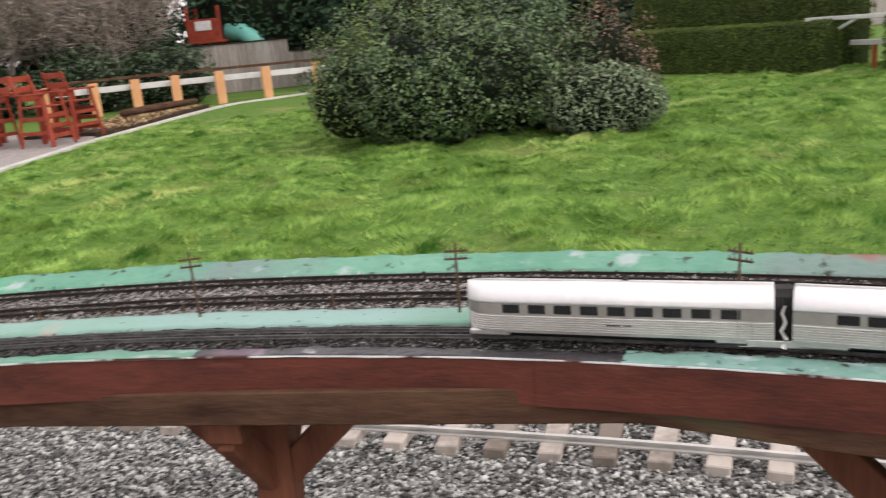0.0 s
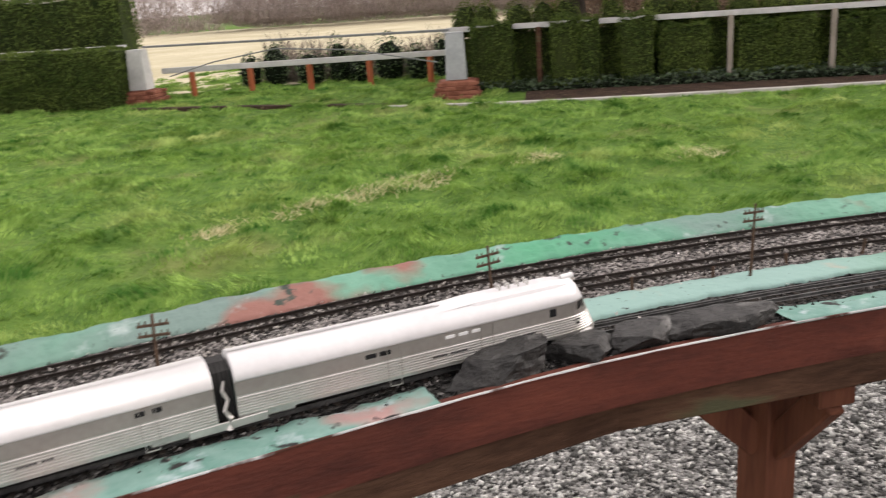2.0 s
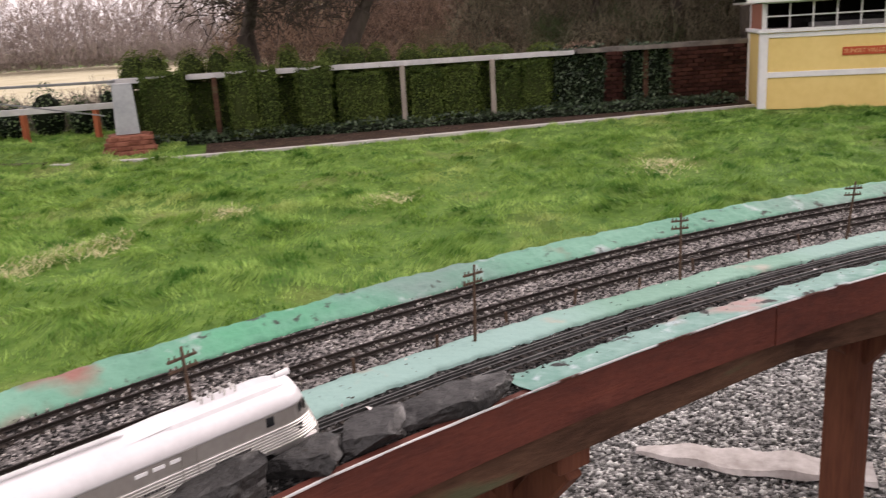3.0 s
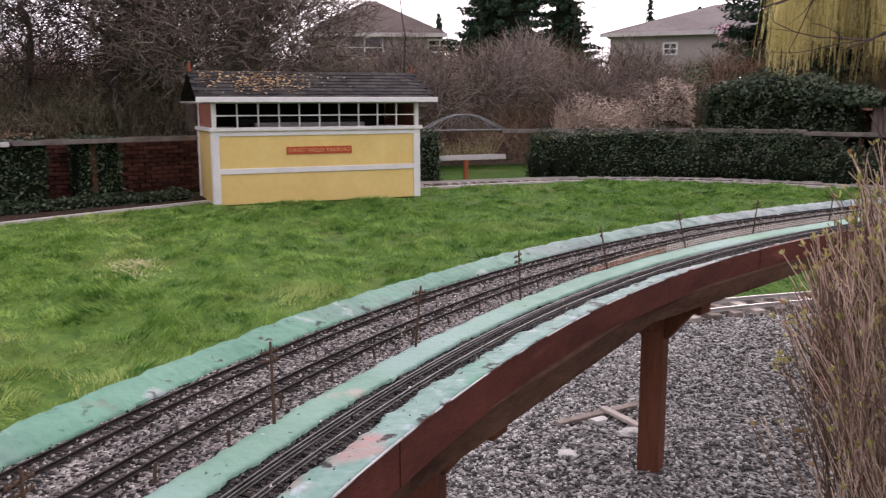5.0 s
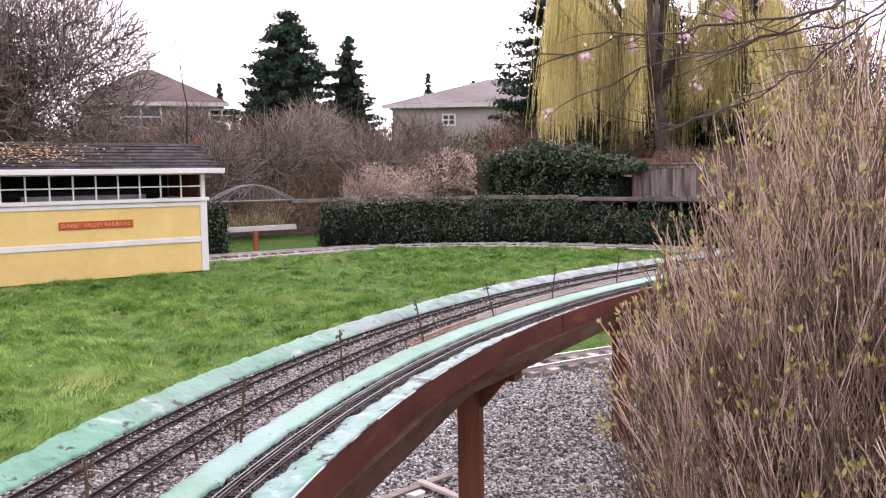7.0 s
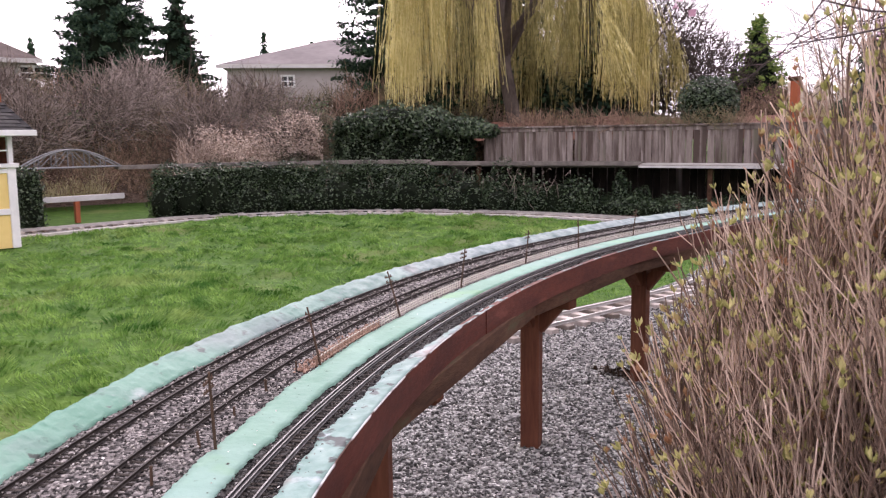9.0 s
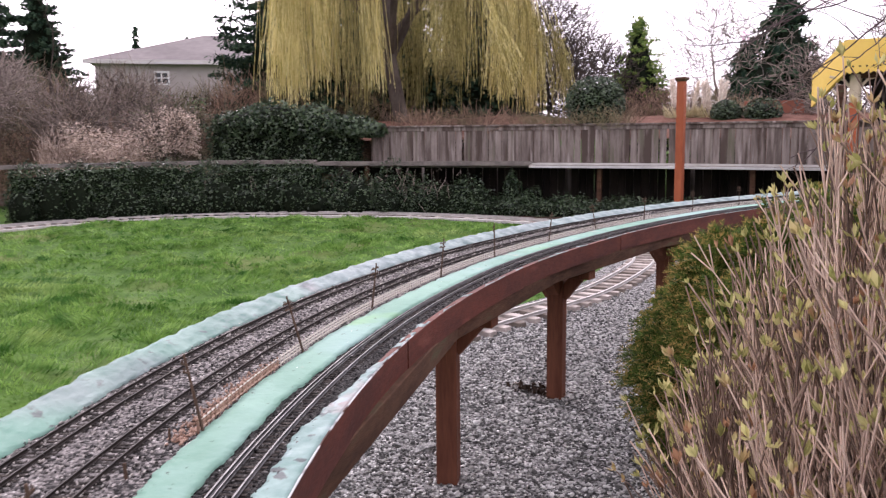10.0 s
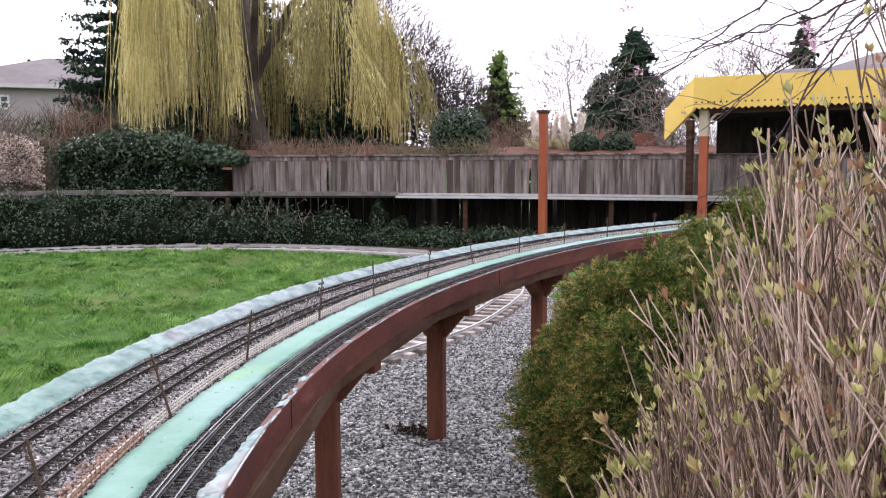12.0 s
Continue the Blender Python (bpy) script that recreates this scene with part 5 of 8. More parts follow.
for i, s in enumerate(np.arange(0.2, seg[-1], 0.205)):
    x, y = np.interp(s, seg, ride_line[:, 0]), np.interp(s, seg, ride_line[:, 1])
    j = int(np.searchsorted(seg, s))
    j = min(max(j, 1), len(ride_line) - 1)
    dx, dy = ride_line[j] - ride_line[j - 1]
    ob = put_mesh("sleeper", sleeper_mesh, SLEEPER)
    ob.location, ob.rotation_euler = (x, y, 0), (0, 0, math.atan2(dy, dx) + math.pi / 2 + rng.normal(0, 0.03))
    under(ob, ride)
    if i > 230:
        break


# ---- signal cabin ----
def signal_cabin():
    cab = thing("signal_cabin", "yellow railway cabin with white trim and mossy dark roof", "shed", (14.85, -1.93, 0.0), radians(-86.8))
    # own axes: x along the front to the viewer's right, -y towards the viewer; 3.56 wide, 1.7 deep
    W, D = 3.56, 1.7

    def bx(name, c, s, m, par=cab, ch=0.006, label="", turn=None):
        g = Geo()
        g.box(c, s, turn, ch)
        return part(name, g, m, par, label)

    for s, nm in ((-1, "front_wall"), (1, "back_wall")):
        bx(nm, (0, s * (D / 2 - 0.03), 0.6), (W - 0.04, 0.05, 1.2), YELLOW)
        bx("sill_board", (0, s * (D / 2 - 0.01), 1.225), (W + 0.1, 0.14, 0.06), WHITE)
        bx("top_trim", (0, s * (D / 2 + 0.004), 1.15), (W - 0.2, 0.03, 0.07), WHITE)
        bx("mid_trim", (0, s * (D / 2 + 0.004), 0.545), (W - 0.2, 0.03, 0.09), WHITE)
        bx("head_beam", (0, s * (D / 2 - 0.02), 1.665), (W, 0.06, 0.05), WHITE)
        for x in (-1, 1):
            bx("corner_trim", (x * (W / 2 - 0.05), s * (D / 2 + 0.006), 0.6), (0.11, 0.035, 1.2), WHITE)
            bx("corner_trim", (x * (W / 2 + 0.006), s * (D / 2 - 0.05), 0.6), (0.035, 0.11, 1.2), WHITE)
            bx("window_post", (x * (W / 2 - 0.04), s * (D / 2 - 0.02), 1.45), (0.07, 0.07, 0.40), WHITE)
        n = 10
        for i in range(1, n):
            bx("window_bar", (-W / 2 + 0.07 + (W - 0.14) * i / n, s * (D / 2 - 0.02), 1.45), (0.022, 0.03, 0.40), WHITE, ch=0.003)
        bx("window_bar", (0, s * (D / 2 - 0.021), 1.445), (W - 0.14, 0.022, 0.022), WHITE, ch=0.003)
    for x in (-1, 1):
        bx("end_wall", (x * (W / 2 - 0.03), 0, 0.6), (0.05, D - 0.1, 1.2), YELLOW)
        bx("sill_board", (x * (W / 2 - 0.01), 0, 1.225), (0.14, D - 0.16, 0.056), WHITE)
        bx("end_panel", (x * (W / 2 - 0.035), 0, 1.45), (0.03, D - 0.1, 0.40), BRICK)
    # Added near-black panel stands in for the dim room behind the windows.
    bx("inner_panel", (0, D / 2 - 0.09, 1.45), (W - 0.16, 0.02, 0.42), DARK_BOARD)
    bx("floor_board", (0, 0, 1.17), (W - 0.12, D - 0.12, 0.03), OLD_BOARD)
    bx("lever_frame", (0.1, 0.25, 1.25), (2.0, 0.22, 0.12), GREY_WHITE)
    bx("dark_bench", (0.1, 0.5, 1.3), (2.6, 0.2, 0.16), BLACK)
    # roof: two slopes of shingles, fascia and finials
    ov, rise, reach = 0.26, 0.46, D / 2 + 0.24
    ang = math.atan2(rise, reach)
    for s in (-1, 1):
        g = Geo()
        g.add([(-W / 2 - ov, s * reach, 1.72), (W / 2 + ov, s * reach, 1.72), (W / 2 + ov - 0.02, 0, 1.72 + rise), (-W / 2 - ov + 0.02, 0, 1.72 + rise), (-W / 2 - ov, s * reach, 1.695), (W / 2 + ov, s * reach, 1.695), (W / 2 + ov - 0.02, 0, 1.695 + rise), (-W / 2 - ov + 0.02, 0, 1.695 + rise)], [(0, 1, 2, 3), (7, 6, 5, 4), (0, 4, 5, 1), (1, 5, 6, 2), (2, 6, 7, 3), (3, 7, 4, 0)])
        slope = part("roof_slope", g, SHINGLE, cab)
        rows = 8
        g0 = Geo()
        g0.box((0, 0, 0), (0.195, 0.16, 0.012), None, 0.002)
        shingle_mesh = g0.mesh("shingle")
        for r in range(rows):
            u = (r + 0.45) / rows
            cnt = 21
            for i in range(cnt):
                if s > 0 and r < 6:
                    continue
                x = -W / 2 - ov + 0.1 + (W + 2 * ov - 0.2) * (i + 0.5 * (r % 2) * 0.9) / (cnt - 0.45)
                ob = put_mesh("shingle", shingle_mesh, SHINGLE, slope)
                ob.location = (x, s * reach * (1 - u), 1.722 + rise * u + 0.006 + rng.uniform(0, 0.004))
                ob.rotation_euler = (-s * ang * 1.0 - s * 0.06 * -1, 0, rng.normal(0, 0.01))
        bx("fascia", (0, s * (reach + 0.015), 1.70), (W + 2 * ov, 0.03, 0.085), WHITE)
    for x in (-1, 1):
        g = Geo()
        g.add([(x * (W / 2 - 0.02), -D / 2, 1.68), (x * (W / 2 - 0.02), D / 2, 1.68), (x * (W / 2 - 0.02), 0, 1.68 + rise), (x * (W / 2 - 0.06), -D / 2, 1.68), (x * (W / 2 - 0.06), D / 2, 1.68), (x * (W / 2 - 0.06), 0, 1.68 + rise)], [(0, 1, 2), (5, 4, 3), (0, 3, 4, 1), (1, 4, 5, 2), (2, 5, 3, 0)])
        part("gable", g, YELLOW, cab)
        g = Geo()
        g.tube([(x * (W / 2 + ov - 0.06), 0, 1.72 + rise - 0.02), (x * (W / 2 + ov - 0.06), 0, 1.72 + rise + 0.10), (x * (W / 2 + ov - 0.06), 0, 1.72 + rise + 0.16)], [0.028, 0.018, 0.004], 8)
        part("finial", g, RUST_RED, cab)
    # sign
    bx("sign_board", (-0.02, -D / 2 - 0.006, 0.865), (1.13, 0.018, 0.125), SIGN_RED, ch=0.004)
    cu = bpy.data.curves.new("sign_text", "FONT")
    cu.body, cu.size, cu.extrude, cu.align_x, cu.align_y = "SUNSET VALLEY RAILROAD", 0.088, 0.002, "CENTER", "CENTER"
    tx = new("sign_text", cu)
    me = bpy.data.meshes.new_from_object(tx.evaluated_get(bpy.context.evaluated_depsgraph_get()))
    bpy.data.objects.remove(tx)
    ob = put_mesh("sign_lettering", me, SIGN_GOLD, cab, "pale gold capital letters")
    ob.location, ob.rotation_euler = (-0.02, -D / 2 - 0.018, 0.865), (radians(90), 0, 0)
    me.materials.clear()
    me.materials.append(SIGN_GOLD)
    return cab


signal_cabin()
# fallen leaves on the cabin roof
n = 420
lx, lu = rng.normal(0.9, 0.45, n), rng.beta(3, 2.0, n)
lx = np.clip(lx, -0.6, 1.85)
ca, sa = math.cos(radians(-86.8)), math.sin(radians(-86.8))
yy = -(1.09) * (1 - lu)
px, py = -lx, yy
P = np.stack([14.85 + px * ca - py * sa, -1.93 + px * sa + py * ca, 1.745 + 0.46 * lu], -1)
v, f = leaves(P, np.tile([-0.3, 0, 1.0], (n, 1)), 0.055, 0.25, 0.7)
tagged(fast("leaf_litter", v, f, LEAF_LITTER), "dry fallen leaves lying on the cabin roof", "leaves", kind="stuff")


# ---- hedges, ivy and bushes ----
def leafy_box(name, label, category, a, b, thick, z0, z1, count, size, leaf, core, rough=0.08, top_noise=0.06, kind=""):
    """A clipped hedge between two plan points: a core with inner shade in its colour, and a skin of leaves."""
    a, b = np.array(a, float), np.array(b, float)
    L = np.linalg.norm(b - a)
    t = (b - a) / L
    nrm = np.array([-t[1], t[0]])
    ob = thing(name, label, category, (*((a + b) / 2), z0), kind=kind)
    g = Geo()
    n = max(4, int(L / 0.25))
    rings = []
    for i in range(n + 1):
        c = a + t * L * i / n
        k = 0.80 if 0 < i < n else 0.66
        zt = z1 - 0.05 + float(wobble(np.array([i * 0.25, 0, 0]), 0.6, top_noise, z1))
        rings.append([(*(c + nrm * thick / 2 * k), z0 + 0.01), (*(c + nrm * thick / 2 * k * 1.02), zt * 0.6), (*(c + nrm * thick / 2 * k * 0.8), zt), (*(c - nrm * thick / 2 * k * 0.8), zt), (*(c - nrm * thick / 2 * k * 1.02), zt * 0.6), (*(c - nrm * thick / 2 * k), z0 + 0.01)])
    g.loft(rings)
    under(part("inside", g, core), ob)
    areas = np.array([L * (z1 - z0), L * (z1 - z0), L * thick, thick * (z1 - z0), thick * (z1 - z0)])
    face = rng.choice(5, count, p=areas / areas.sum())
    u, w = rng.uniform(0, 1, count), rng.uniform(0, 1, count)
    s = np.where(face < 3, u * L, np.where(face == 3, 0, L))
    off = np.where(face == 0, thick / 2, np.where(face == 1, -thick / 2, (w - 0.5) * thick))
    z = np.where(face == 2, z1, z0 + (z1 - z0) * np.where(face < 2, w, u))
    N3 = np.stack([np.where(face == 3, -1, np.where(face == 4, 1, 0)), np.where(face == 0, 1, np.where(face == 1, -1, 0)), np.where(face == 2, 1, 0.15)], -1)
    nw = np.stack([N3[:, 0] * t[0] + N3[:, 1] * nrm[0], N3[:, 0] * t[1] + N3[:, 1] * nrm[1], N3[:, 2]], -1)
    p = np.concatenate([a + t * s[:, None] + nrm * off[:, None], z[:, None]], 1)
    lump = wobble(p, 0.32, rough) + rng.normal(0, rough * 0.35, count)
    p = p + unit(nw) * lump[:, None]
    p[:, 2] = np.maximum(p[:, 2], z0 + 0.01)
    v, f = leaves(p, nw, size)
    under(fast("foliage", v, f, leaf), ob)
    return ob


def bush(name, label, where, radius, height, count, size, leaf, core, lumps=0.12, spread=0.8, category="bush", squash=1.0):
    """A rounded bush: lumpy core with inner shade in its colour, and leaves on and in its skin."""
    ob = thing(name, label, category, where)
    bm = bmesh.new()
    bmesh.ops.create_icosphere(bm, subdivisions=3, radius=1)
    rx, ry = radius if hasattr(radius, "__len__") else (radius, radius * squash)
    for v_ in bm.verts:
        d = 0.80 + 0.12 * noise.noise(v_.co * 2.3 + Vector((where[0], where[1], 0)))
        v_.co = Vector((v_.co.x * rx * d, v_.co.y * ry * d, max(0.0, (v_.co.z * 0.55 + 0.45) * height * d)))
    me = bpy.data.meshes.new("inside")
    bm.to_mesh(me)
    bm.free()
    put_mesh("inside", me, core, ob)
    d = unit(rng.normal(0, 1, (count, 3)))
    k = 1 + wobble(d * [rx, ry, height], 0.4, lumps, where[0]) - np.abs(rng.normal(0, 0.09, count))
    p = np.stack([d[:, 0] * rx * k, d[:, 1] * ry * k, (d[:, 2] * 0.56 + 0.46) * height * k], -1)
    p = p[p[:, 2] > 0.01]
    v, f = leaves(p, unit(p - [0, 0, height * 0.35]), size, spread)
    fast("foliage", v, f, leaf, ob)
    return ob


# hedges along the lawn's far side
leafy_box("clipped_hedge", "long clipped green hedge at the lawn's edge", "hedge", (3.2, 24.3), (6.3, 18.75), 0.7, 0, 1.05, 14000, 0.06, HEDGE, HEDGE_SHADE_CORE, 0.04)
leafy_box("clipped_hedge", "tall clipped green hedge behind the low one", "hedge", (3.9, 25.8), (7.35, 19.7), 0.8, 0, 1.95, 16000, 0.068, HEDGE, HEDGE_SHADE_CORE, 0.05)
leafy_box("clipped_hedge", "clipped green hedge block beside the white post", "hedge", (7.0, 17.5), (8.25, 15.2), 0.7, 0, 1.1, 11000, 0.055, HEDGE, HEDGE_SHADE_CORE, 0.04)
leafy_box("clipped_hedge", "tall clipped green hedge behind the gate", "hedge", (8.0, 19.0), (9.4, 16.6), 0.9, 0, 2.1, 9000, 0.068, HEDGE, HEDGE_SHADE_CORE, 0.05)
wall_a, wall_b = np.array((11.3, 8.95)), np.array((15.65, -0.2))
wall_t = (wall_b - wall_a) / np.linalg.norm(wall_b - wall_a)
wall_n = np.array([-wall_t[1], wall_t[0]])


def on_wall(s, d=0.0):
    return wall_a + wall_t * s + wall_n * d


leafy_box("yew_hedge", "dark green yew hedge shaded under the raised ledge", "hedge", on_wall(-0.75, 0.34), on_wall(6.6, 0.34), 0.4, 0, 0.96, 15000, 0.05, HEDGE, HEDGE_SHADE_CORE, 0.05)
for s0, s1, d, h in ((-0.32, 0.36, -0.12, 1.14), (1.02, 1.44, -0.12, 1.13), (1.46, 1.78, -0.10, 1.13), (2.15, 2.64, -0.12, 1.12), (2.74, 3.50, 0.02, 0.94), (3.96, 4.50, 0.02, 0.92), (4.52, 5.08, 0.04, 0.94), (5.40, 5.85, 0.04, 0.92), (5.87, 6.30, 0.02, 0.95)):
    leafy_box("yew_column", "clipped dark green yew column in front of the ledge", "hedge", on_wall(s0, d), on_wall(s1, d), 0.40, 0, h, int(5200 * (s1 - s0) + 900), 0.045, HEDGE, HEDGE_SHADE_CORE, 0.075, 0.05)
leafy_box("ivy_clump", "dark ivy climbing the wall to the ledge", "ivy", on_wall(6.5, 0.28), on_wall(7.4, 0.28), 0.4, 0, 1.08, 2200, 0.065, IVY, IVY_SHADE_CORE, 0.06)
leafy_box("ivy_clump", "dark ivy climbing the wall to the ledge", "ivy", on_wall(7.9, 0.28), on_wall(8.6, 0.28), 0.4, 0, 1.1, 1900, 0.065, IVY, IVY_SHADE_CORE, 0.06)
leafy_box("ground_ivy", "low dark ivy growing at the wall's foot", "ivy", on_wall(-0.8, -0.25), on_wall(9.6, -0.2), 0.6, 0, 0.14, 6500, 0.06, IVY, IVY_SHADE_CORE, 0.06)
for s0, rad, top in ((-0.55, 0.26, 1.50), (-0.2, 0.24, 1.48), (0.37, 0.27, 1.46), (0.82, 0.24, 1.47), (1.2, 0.25, 1.46), (1.98, 0.21, 1.43), (2.72, 0.29, 1.42), (3.12, 0.23, 1.40), (3.52, 0.22, 1.38), (4.08, 0.25, 1.32), (4.55, 0.25, 1.29), (4.96, 0.25, 1.27), (5.57, 0.34, 1.25), (6.45, 0.32, 1.22)):
    bush("topiary_ball", "small clipped evergreen ball behind the ledge", (*on_wall(s0, 0.62), 0.88), rad, top - 0.86, 1100, 0.04, TOPIARY, HEDGE_SHADE_CORE, 0.05)
bush("russet_shrub", "low brown twiggy shrub behind the ledge", (*on_wall(7.2, 0.75), 0.8), 0.36, 0.42, 700, 0.05, RED_TWIG, IVY_SHADE_CORE, 0.1)
# brick wall behind the open part of the ledge
brick_wall = thing("brick_wall", "red brick retaining wall beside the cabin, ledge shade in its colour", "wall", (*on_wall(9, 0.6), 0))
g = Geo()
g.beam((*on_wall(6.0, 0.72), 0.5), (*on_wall(11.0, 0.72), 0.5), 0.1, 1.0)
under(part("core", g, SOIL), brick_wall)
gb = Geo()
gb.box((0, 0, 0), (0.21, 0.05, 0.062), None, 0.004)
brick_mesh = gb.mesh("brick")
ang = math.atan2(wall_t[1], wall_t[0])
for r in range(12):
    for i in range(15):
        s = 7.15 + (i + 0.5 * (r % 2)) * 0.225
        ob = put_mesh("brick", brick_mesh, SHADED_BRICK)
        ob.location, ob.rotation_euler = (*on_wall(s, 0.655 + rng.normal(0, 0.003)), 0.13 + r * 0.074), (0, 0, ang)
        under(ob, brick_wall)

# the raised ledge on the far side: narrow boards on posts, level with the deck
def ledge_run(points, label, z=1.03, posts=2.2, wide=0.36, board=LEDGE, first=True, edge_mat=GREY_WHITE, postmat=OLD_BOARD, edge_h=0.075):
    ob = thing("raised_ledge", label, "ledge", (*points[0], 0))
    for a, b in zip(points[:-1], points[1:]):
        a, b = np.array(a, float), np.array(b, float)
        L = np.linalg.norm(b - a)
        t = (b - a) / L
        nr = np.array([-t[1], t[0]])
        g = Geo()
        g.beam((*a, z - 0.02), (*(b + t * 0.03), z - 0.02), wide, 0.035, 0.004)
        under(part("deck_plank", g, board), ob)
        for s in (-1, 1):
            g = Geo()
            g.beam((*(a + nr * s * (wide / 2 + 0.013)), z - 0.025), (*(b + nr * s * (wide / 2 + 0.013)), z - 0.025), 0.024, edge_h, 0.003)
            under(part("edge_board", g, edge_mat), ob)
        for k in range(int(L / posts)):
            c = a + t * (k + 0.5) * posts
            g = Geo()
            g.box((*c, (z - 0.04) / 2), (0.085, 0.085, z - 0.04), Matrix.Rotation(math.atan2(t[1], t[0]), 3, "Z"), 0.004)
            under(part("post", g, postmat), ob)
    return ob


ledge_run([tuple(on_wall(-0.85, 0.12)), tuple(on_wall(6.8, 0.12))], "narrow raised white-edged ledge above the yew hedge", 1.06, 99)
for s, m in ((0.8, OLD_BOARD), (3.83, LEDGE_POST), (5.35, LEDGE_POST)):
    g = Geo()
    g.box((*on_wall(s, -0.14), 0.51), (0.08, 0.08, 1.0), Matrix.Rotation(0.4, 3, "Z"), 0.005)
    tagged(part("ledge_post", g, m), "square timber post under the raised ledge", "post", "ledge posts")
ledge_run([tuple(on_wall(6.85, 0.12)), tuple(on_wall(10.9, 0.12))], "narrow raised mossy ledge running to the cabin", 1.07, 2.6, edge_mat=LEDGE)
ledge_run([(17.35, -6.75), (16.9, -8.6), (15.7, -10.9), (14.0, -12.2)], "narrow raised grey ledge above the ivy wall", 1.06, 2.4, edge_mat=LEDGE)
ledge_run([(14.0, -12.25), (11.6, -13.35), (9.9, -14.1)], "weathered raised ledge of overlapping boards", 1.02, 2.2, edge_mat=LEDGE)
ledge_run([(9.9, -14.12), (7.2, -14.78), (3.0, -15.3), (-2.0, -15.7)], "raised ledge with a pale metal rail along it", 0.96, 2.7, edge_h=0.045)
# Shelf added to keep sky light off the fence's foot.
shelf = thing("wide_shelf", "wide weathered shelf added between the ledge and the fence", "shelf", (9.85, -14.75, 0.9))
for a, b in (((14.0, -12.95), (9.85, -14.75)), ((9.85, -14.75), (7.3, -15.45)), ((7.3, -15.45), (3.0, -15.95)), ((3.0, -15.95), (-2.0, -16.4))):
    g = Geo()
    g.beam((a[0], a[1] - 0.2, 0.925), (b[0], b[1] - 0.2, 0.925), 1.5, 0.03, 0.004)
    under(part("board", g, LEDGE), shelf)
ledge_run([(8.6, 15.0), (10.25, 9.1)], "thin grey steel bar running between the pillars", 1.10, 9, 0.03, STEEL_TUBE, edge_mat=STEEL_TUBE, edge_h=0.035)
ledge_run([(6.1, 19.5), (8.6, 15.6)], "narrow raised ledge through the hedge", 1.12, 9, 0.12, GREY_WHITE)
for d in (-0.17, 0.17):
    g = Geo()
    g.beam((9.9, -14.12 + d, 0.985), (7.2, -14.78 + d, 0.985), 0.02, 0.03)
    g.beam((7.2, -14.78 + d, 0.985), (-2.0, -15.7 + d, 0.985), 0.02, 0.03)
    tagged(part("metal_rail", g, RIDE_RAIL), "pale metal rail on the raised ledge", "rail")

# ivy bank under the far ledge
leafy_box("ivy_wall", "dense dark ivy wall below the raised ledge", "ivy", (16.9, -7.3), (15.6, -10.5), 0.5, 0, 0.98, 9000, 0.055, IVY, IVY_SHADE_CORE, 0.15, 0.12)
leafy_box("ivy_wall", "dense dark ivy wall below the raised ledge", "ivy", (15.7, -10.5), (13.7, -12.05), 0.5, 0, 0.94, 7500, 0.055, IVY, IVY_SHADE_CORE, 0.16, 0.14)
leafy_box("ivy_wall", "patchy dark ivy bank in the shade of the ledge", "ivy", (13.7, -12.25), (10.6, -13.55), 0.6, 0, 0.50, 6500, 0.055, IVY, IVY_SHADE_CORE, 0.22, 0.14)
leafy_box("ivy_wall", "low dark ivy bank in the shade of the ledge", "ivy", (10.7, -13.65), (5.5, -14.8), 0.8, 0, 0.26, 8000, 0.052, IVY, IVY_SHADE_CORE, 0.13, 0.08)
for x, y, w, h, n in ((13.35, -12.45, 0.42, 0.92, 1500), (12.45, -12.8, 0.34, 0.95, 1200), (12.1, -13.0, 0.22, 0.75, 700), (10.2, -13.85, 0.2, 0.98, 800), (9.85, -14.0, 0.2, 0.55, 450)):
    bush("ivy_clump", "dark ivy climbing a post of the ledge", (x, y, 0), (w, w * 0.8), h, n, 0.055, IVY, IVY_SHADE_CORE, 0.3, category="ivy")
sr = np.random.default_rng(52)
ivy_line = smooth_line([(16.75, -7.4), (15.45, -10.4), (13.6, -11.95), (12.4, -12.5)], 0.42)
for x, y in ivy_line:
    bush("ivy_clump", "dark ivy tumbling forward from the wall below the ledge", (x - sr.uniform(0, 0.2), y + sr.uniform(0, 0.15), 0), (sr.uniform(0.26, 0.42), sr.uniform(0.24, 0.36)), sr.uniform(0.45, 1.0), 520, 0.055, IVY, IVY_SHADE_CORE, 0.3, category="ivy")
A = np.stack([sr.uniform(11.0, 15.4, 70), np.zeros(70), sr.uniform(0.5, 0.95, 70)], -1)
A[:, 1] = np.interp(A[:, 0], (11.0, 13.7, 15.4), (-13.1, -11.85, -10.35))
M = A + sr.normal(0, 0.09, (70, 3)) - [0, 0, 0.12]
E_ = M + sr.normal(0, 0.08, (70, 3)) - [0, 0, 0.12]
v1, f1 = sticks(A, M, 0.006, 0.005)
v2, f2 = sticks(M, E_, 0.005, 0.003)
tagged(fast("ivy_stems", np.r_[v1, v2], np.r_[f1, f2 + len(v1)], TWIG), "bare grey ivy stems hanging below the ledge", "ivy", kind="stuff")
leafy_box("ivy_clump", "dark ivy hedge beside the cabin", "ivy", (16.6, -4.3), (17.0, -5.0), 0.6, 0, 1.05, 1800, 0.065, IVY, IVY_SHADE_CORE, 0.08)

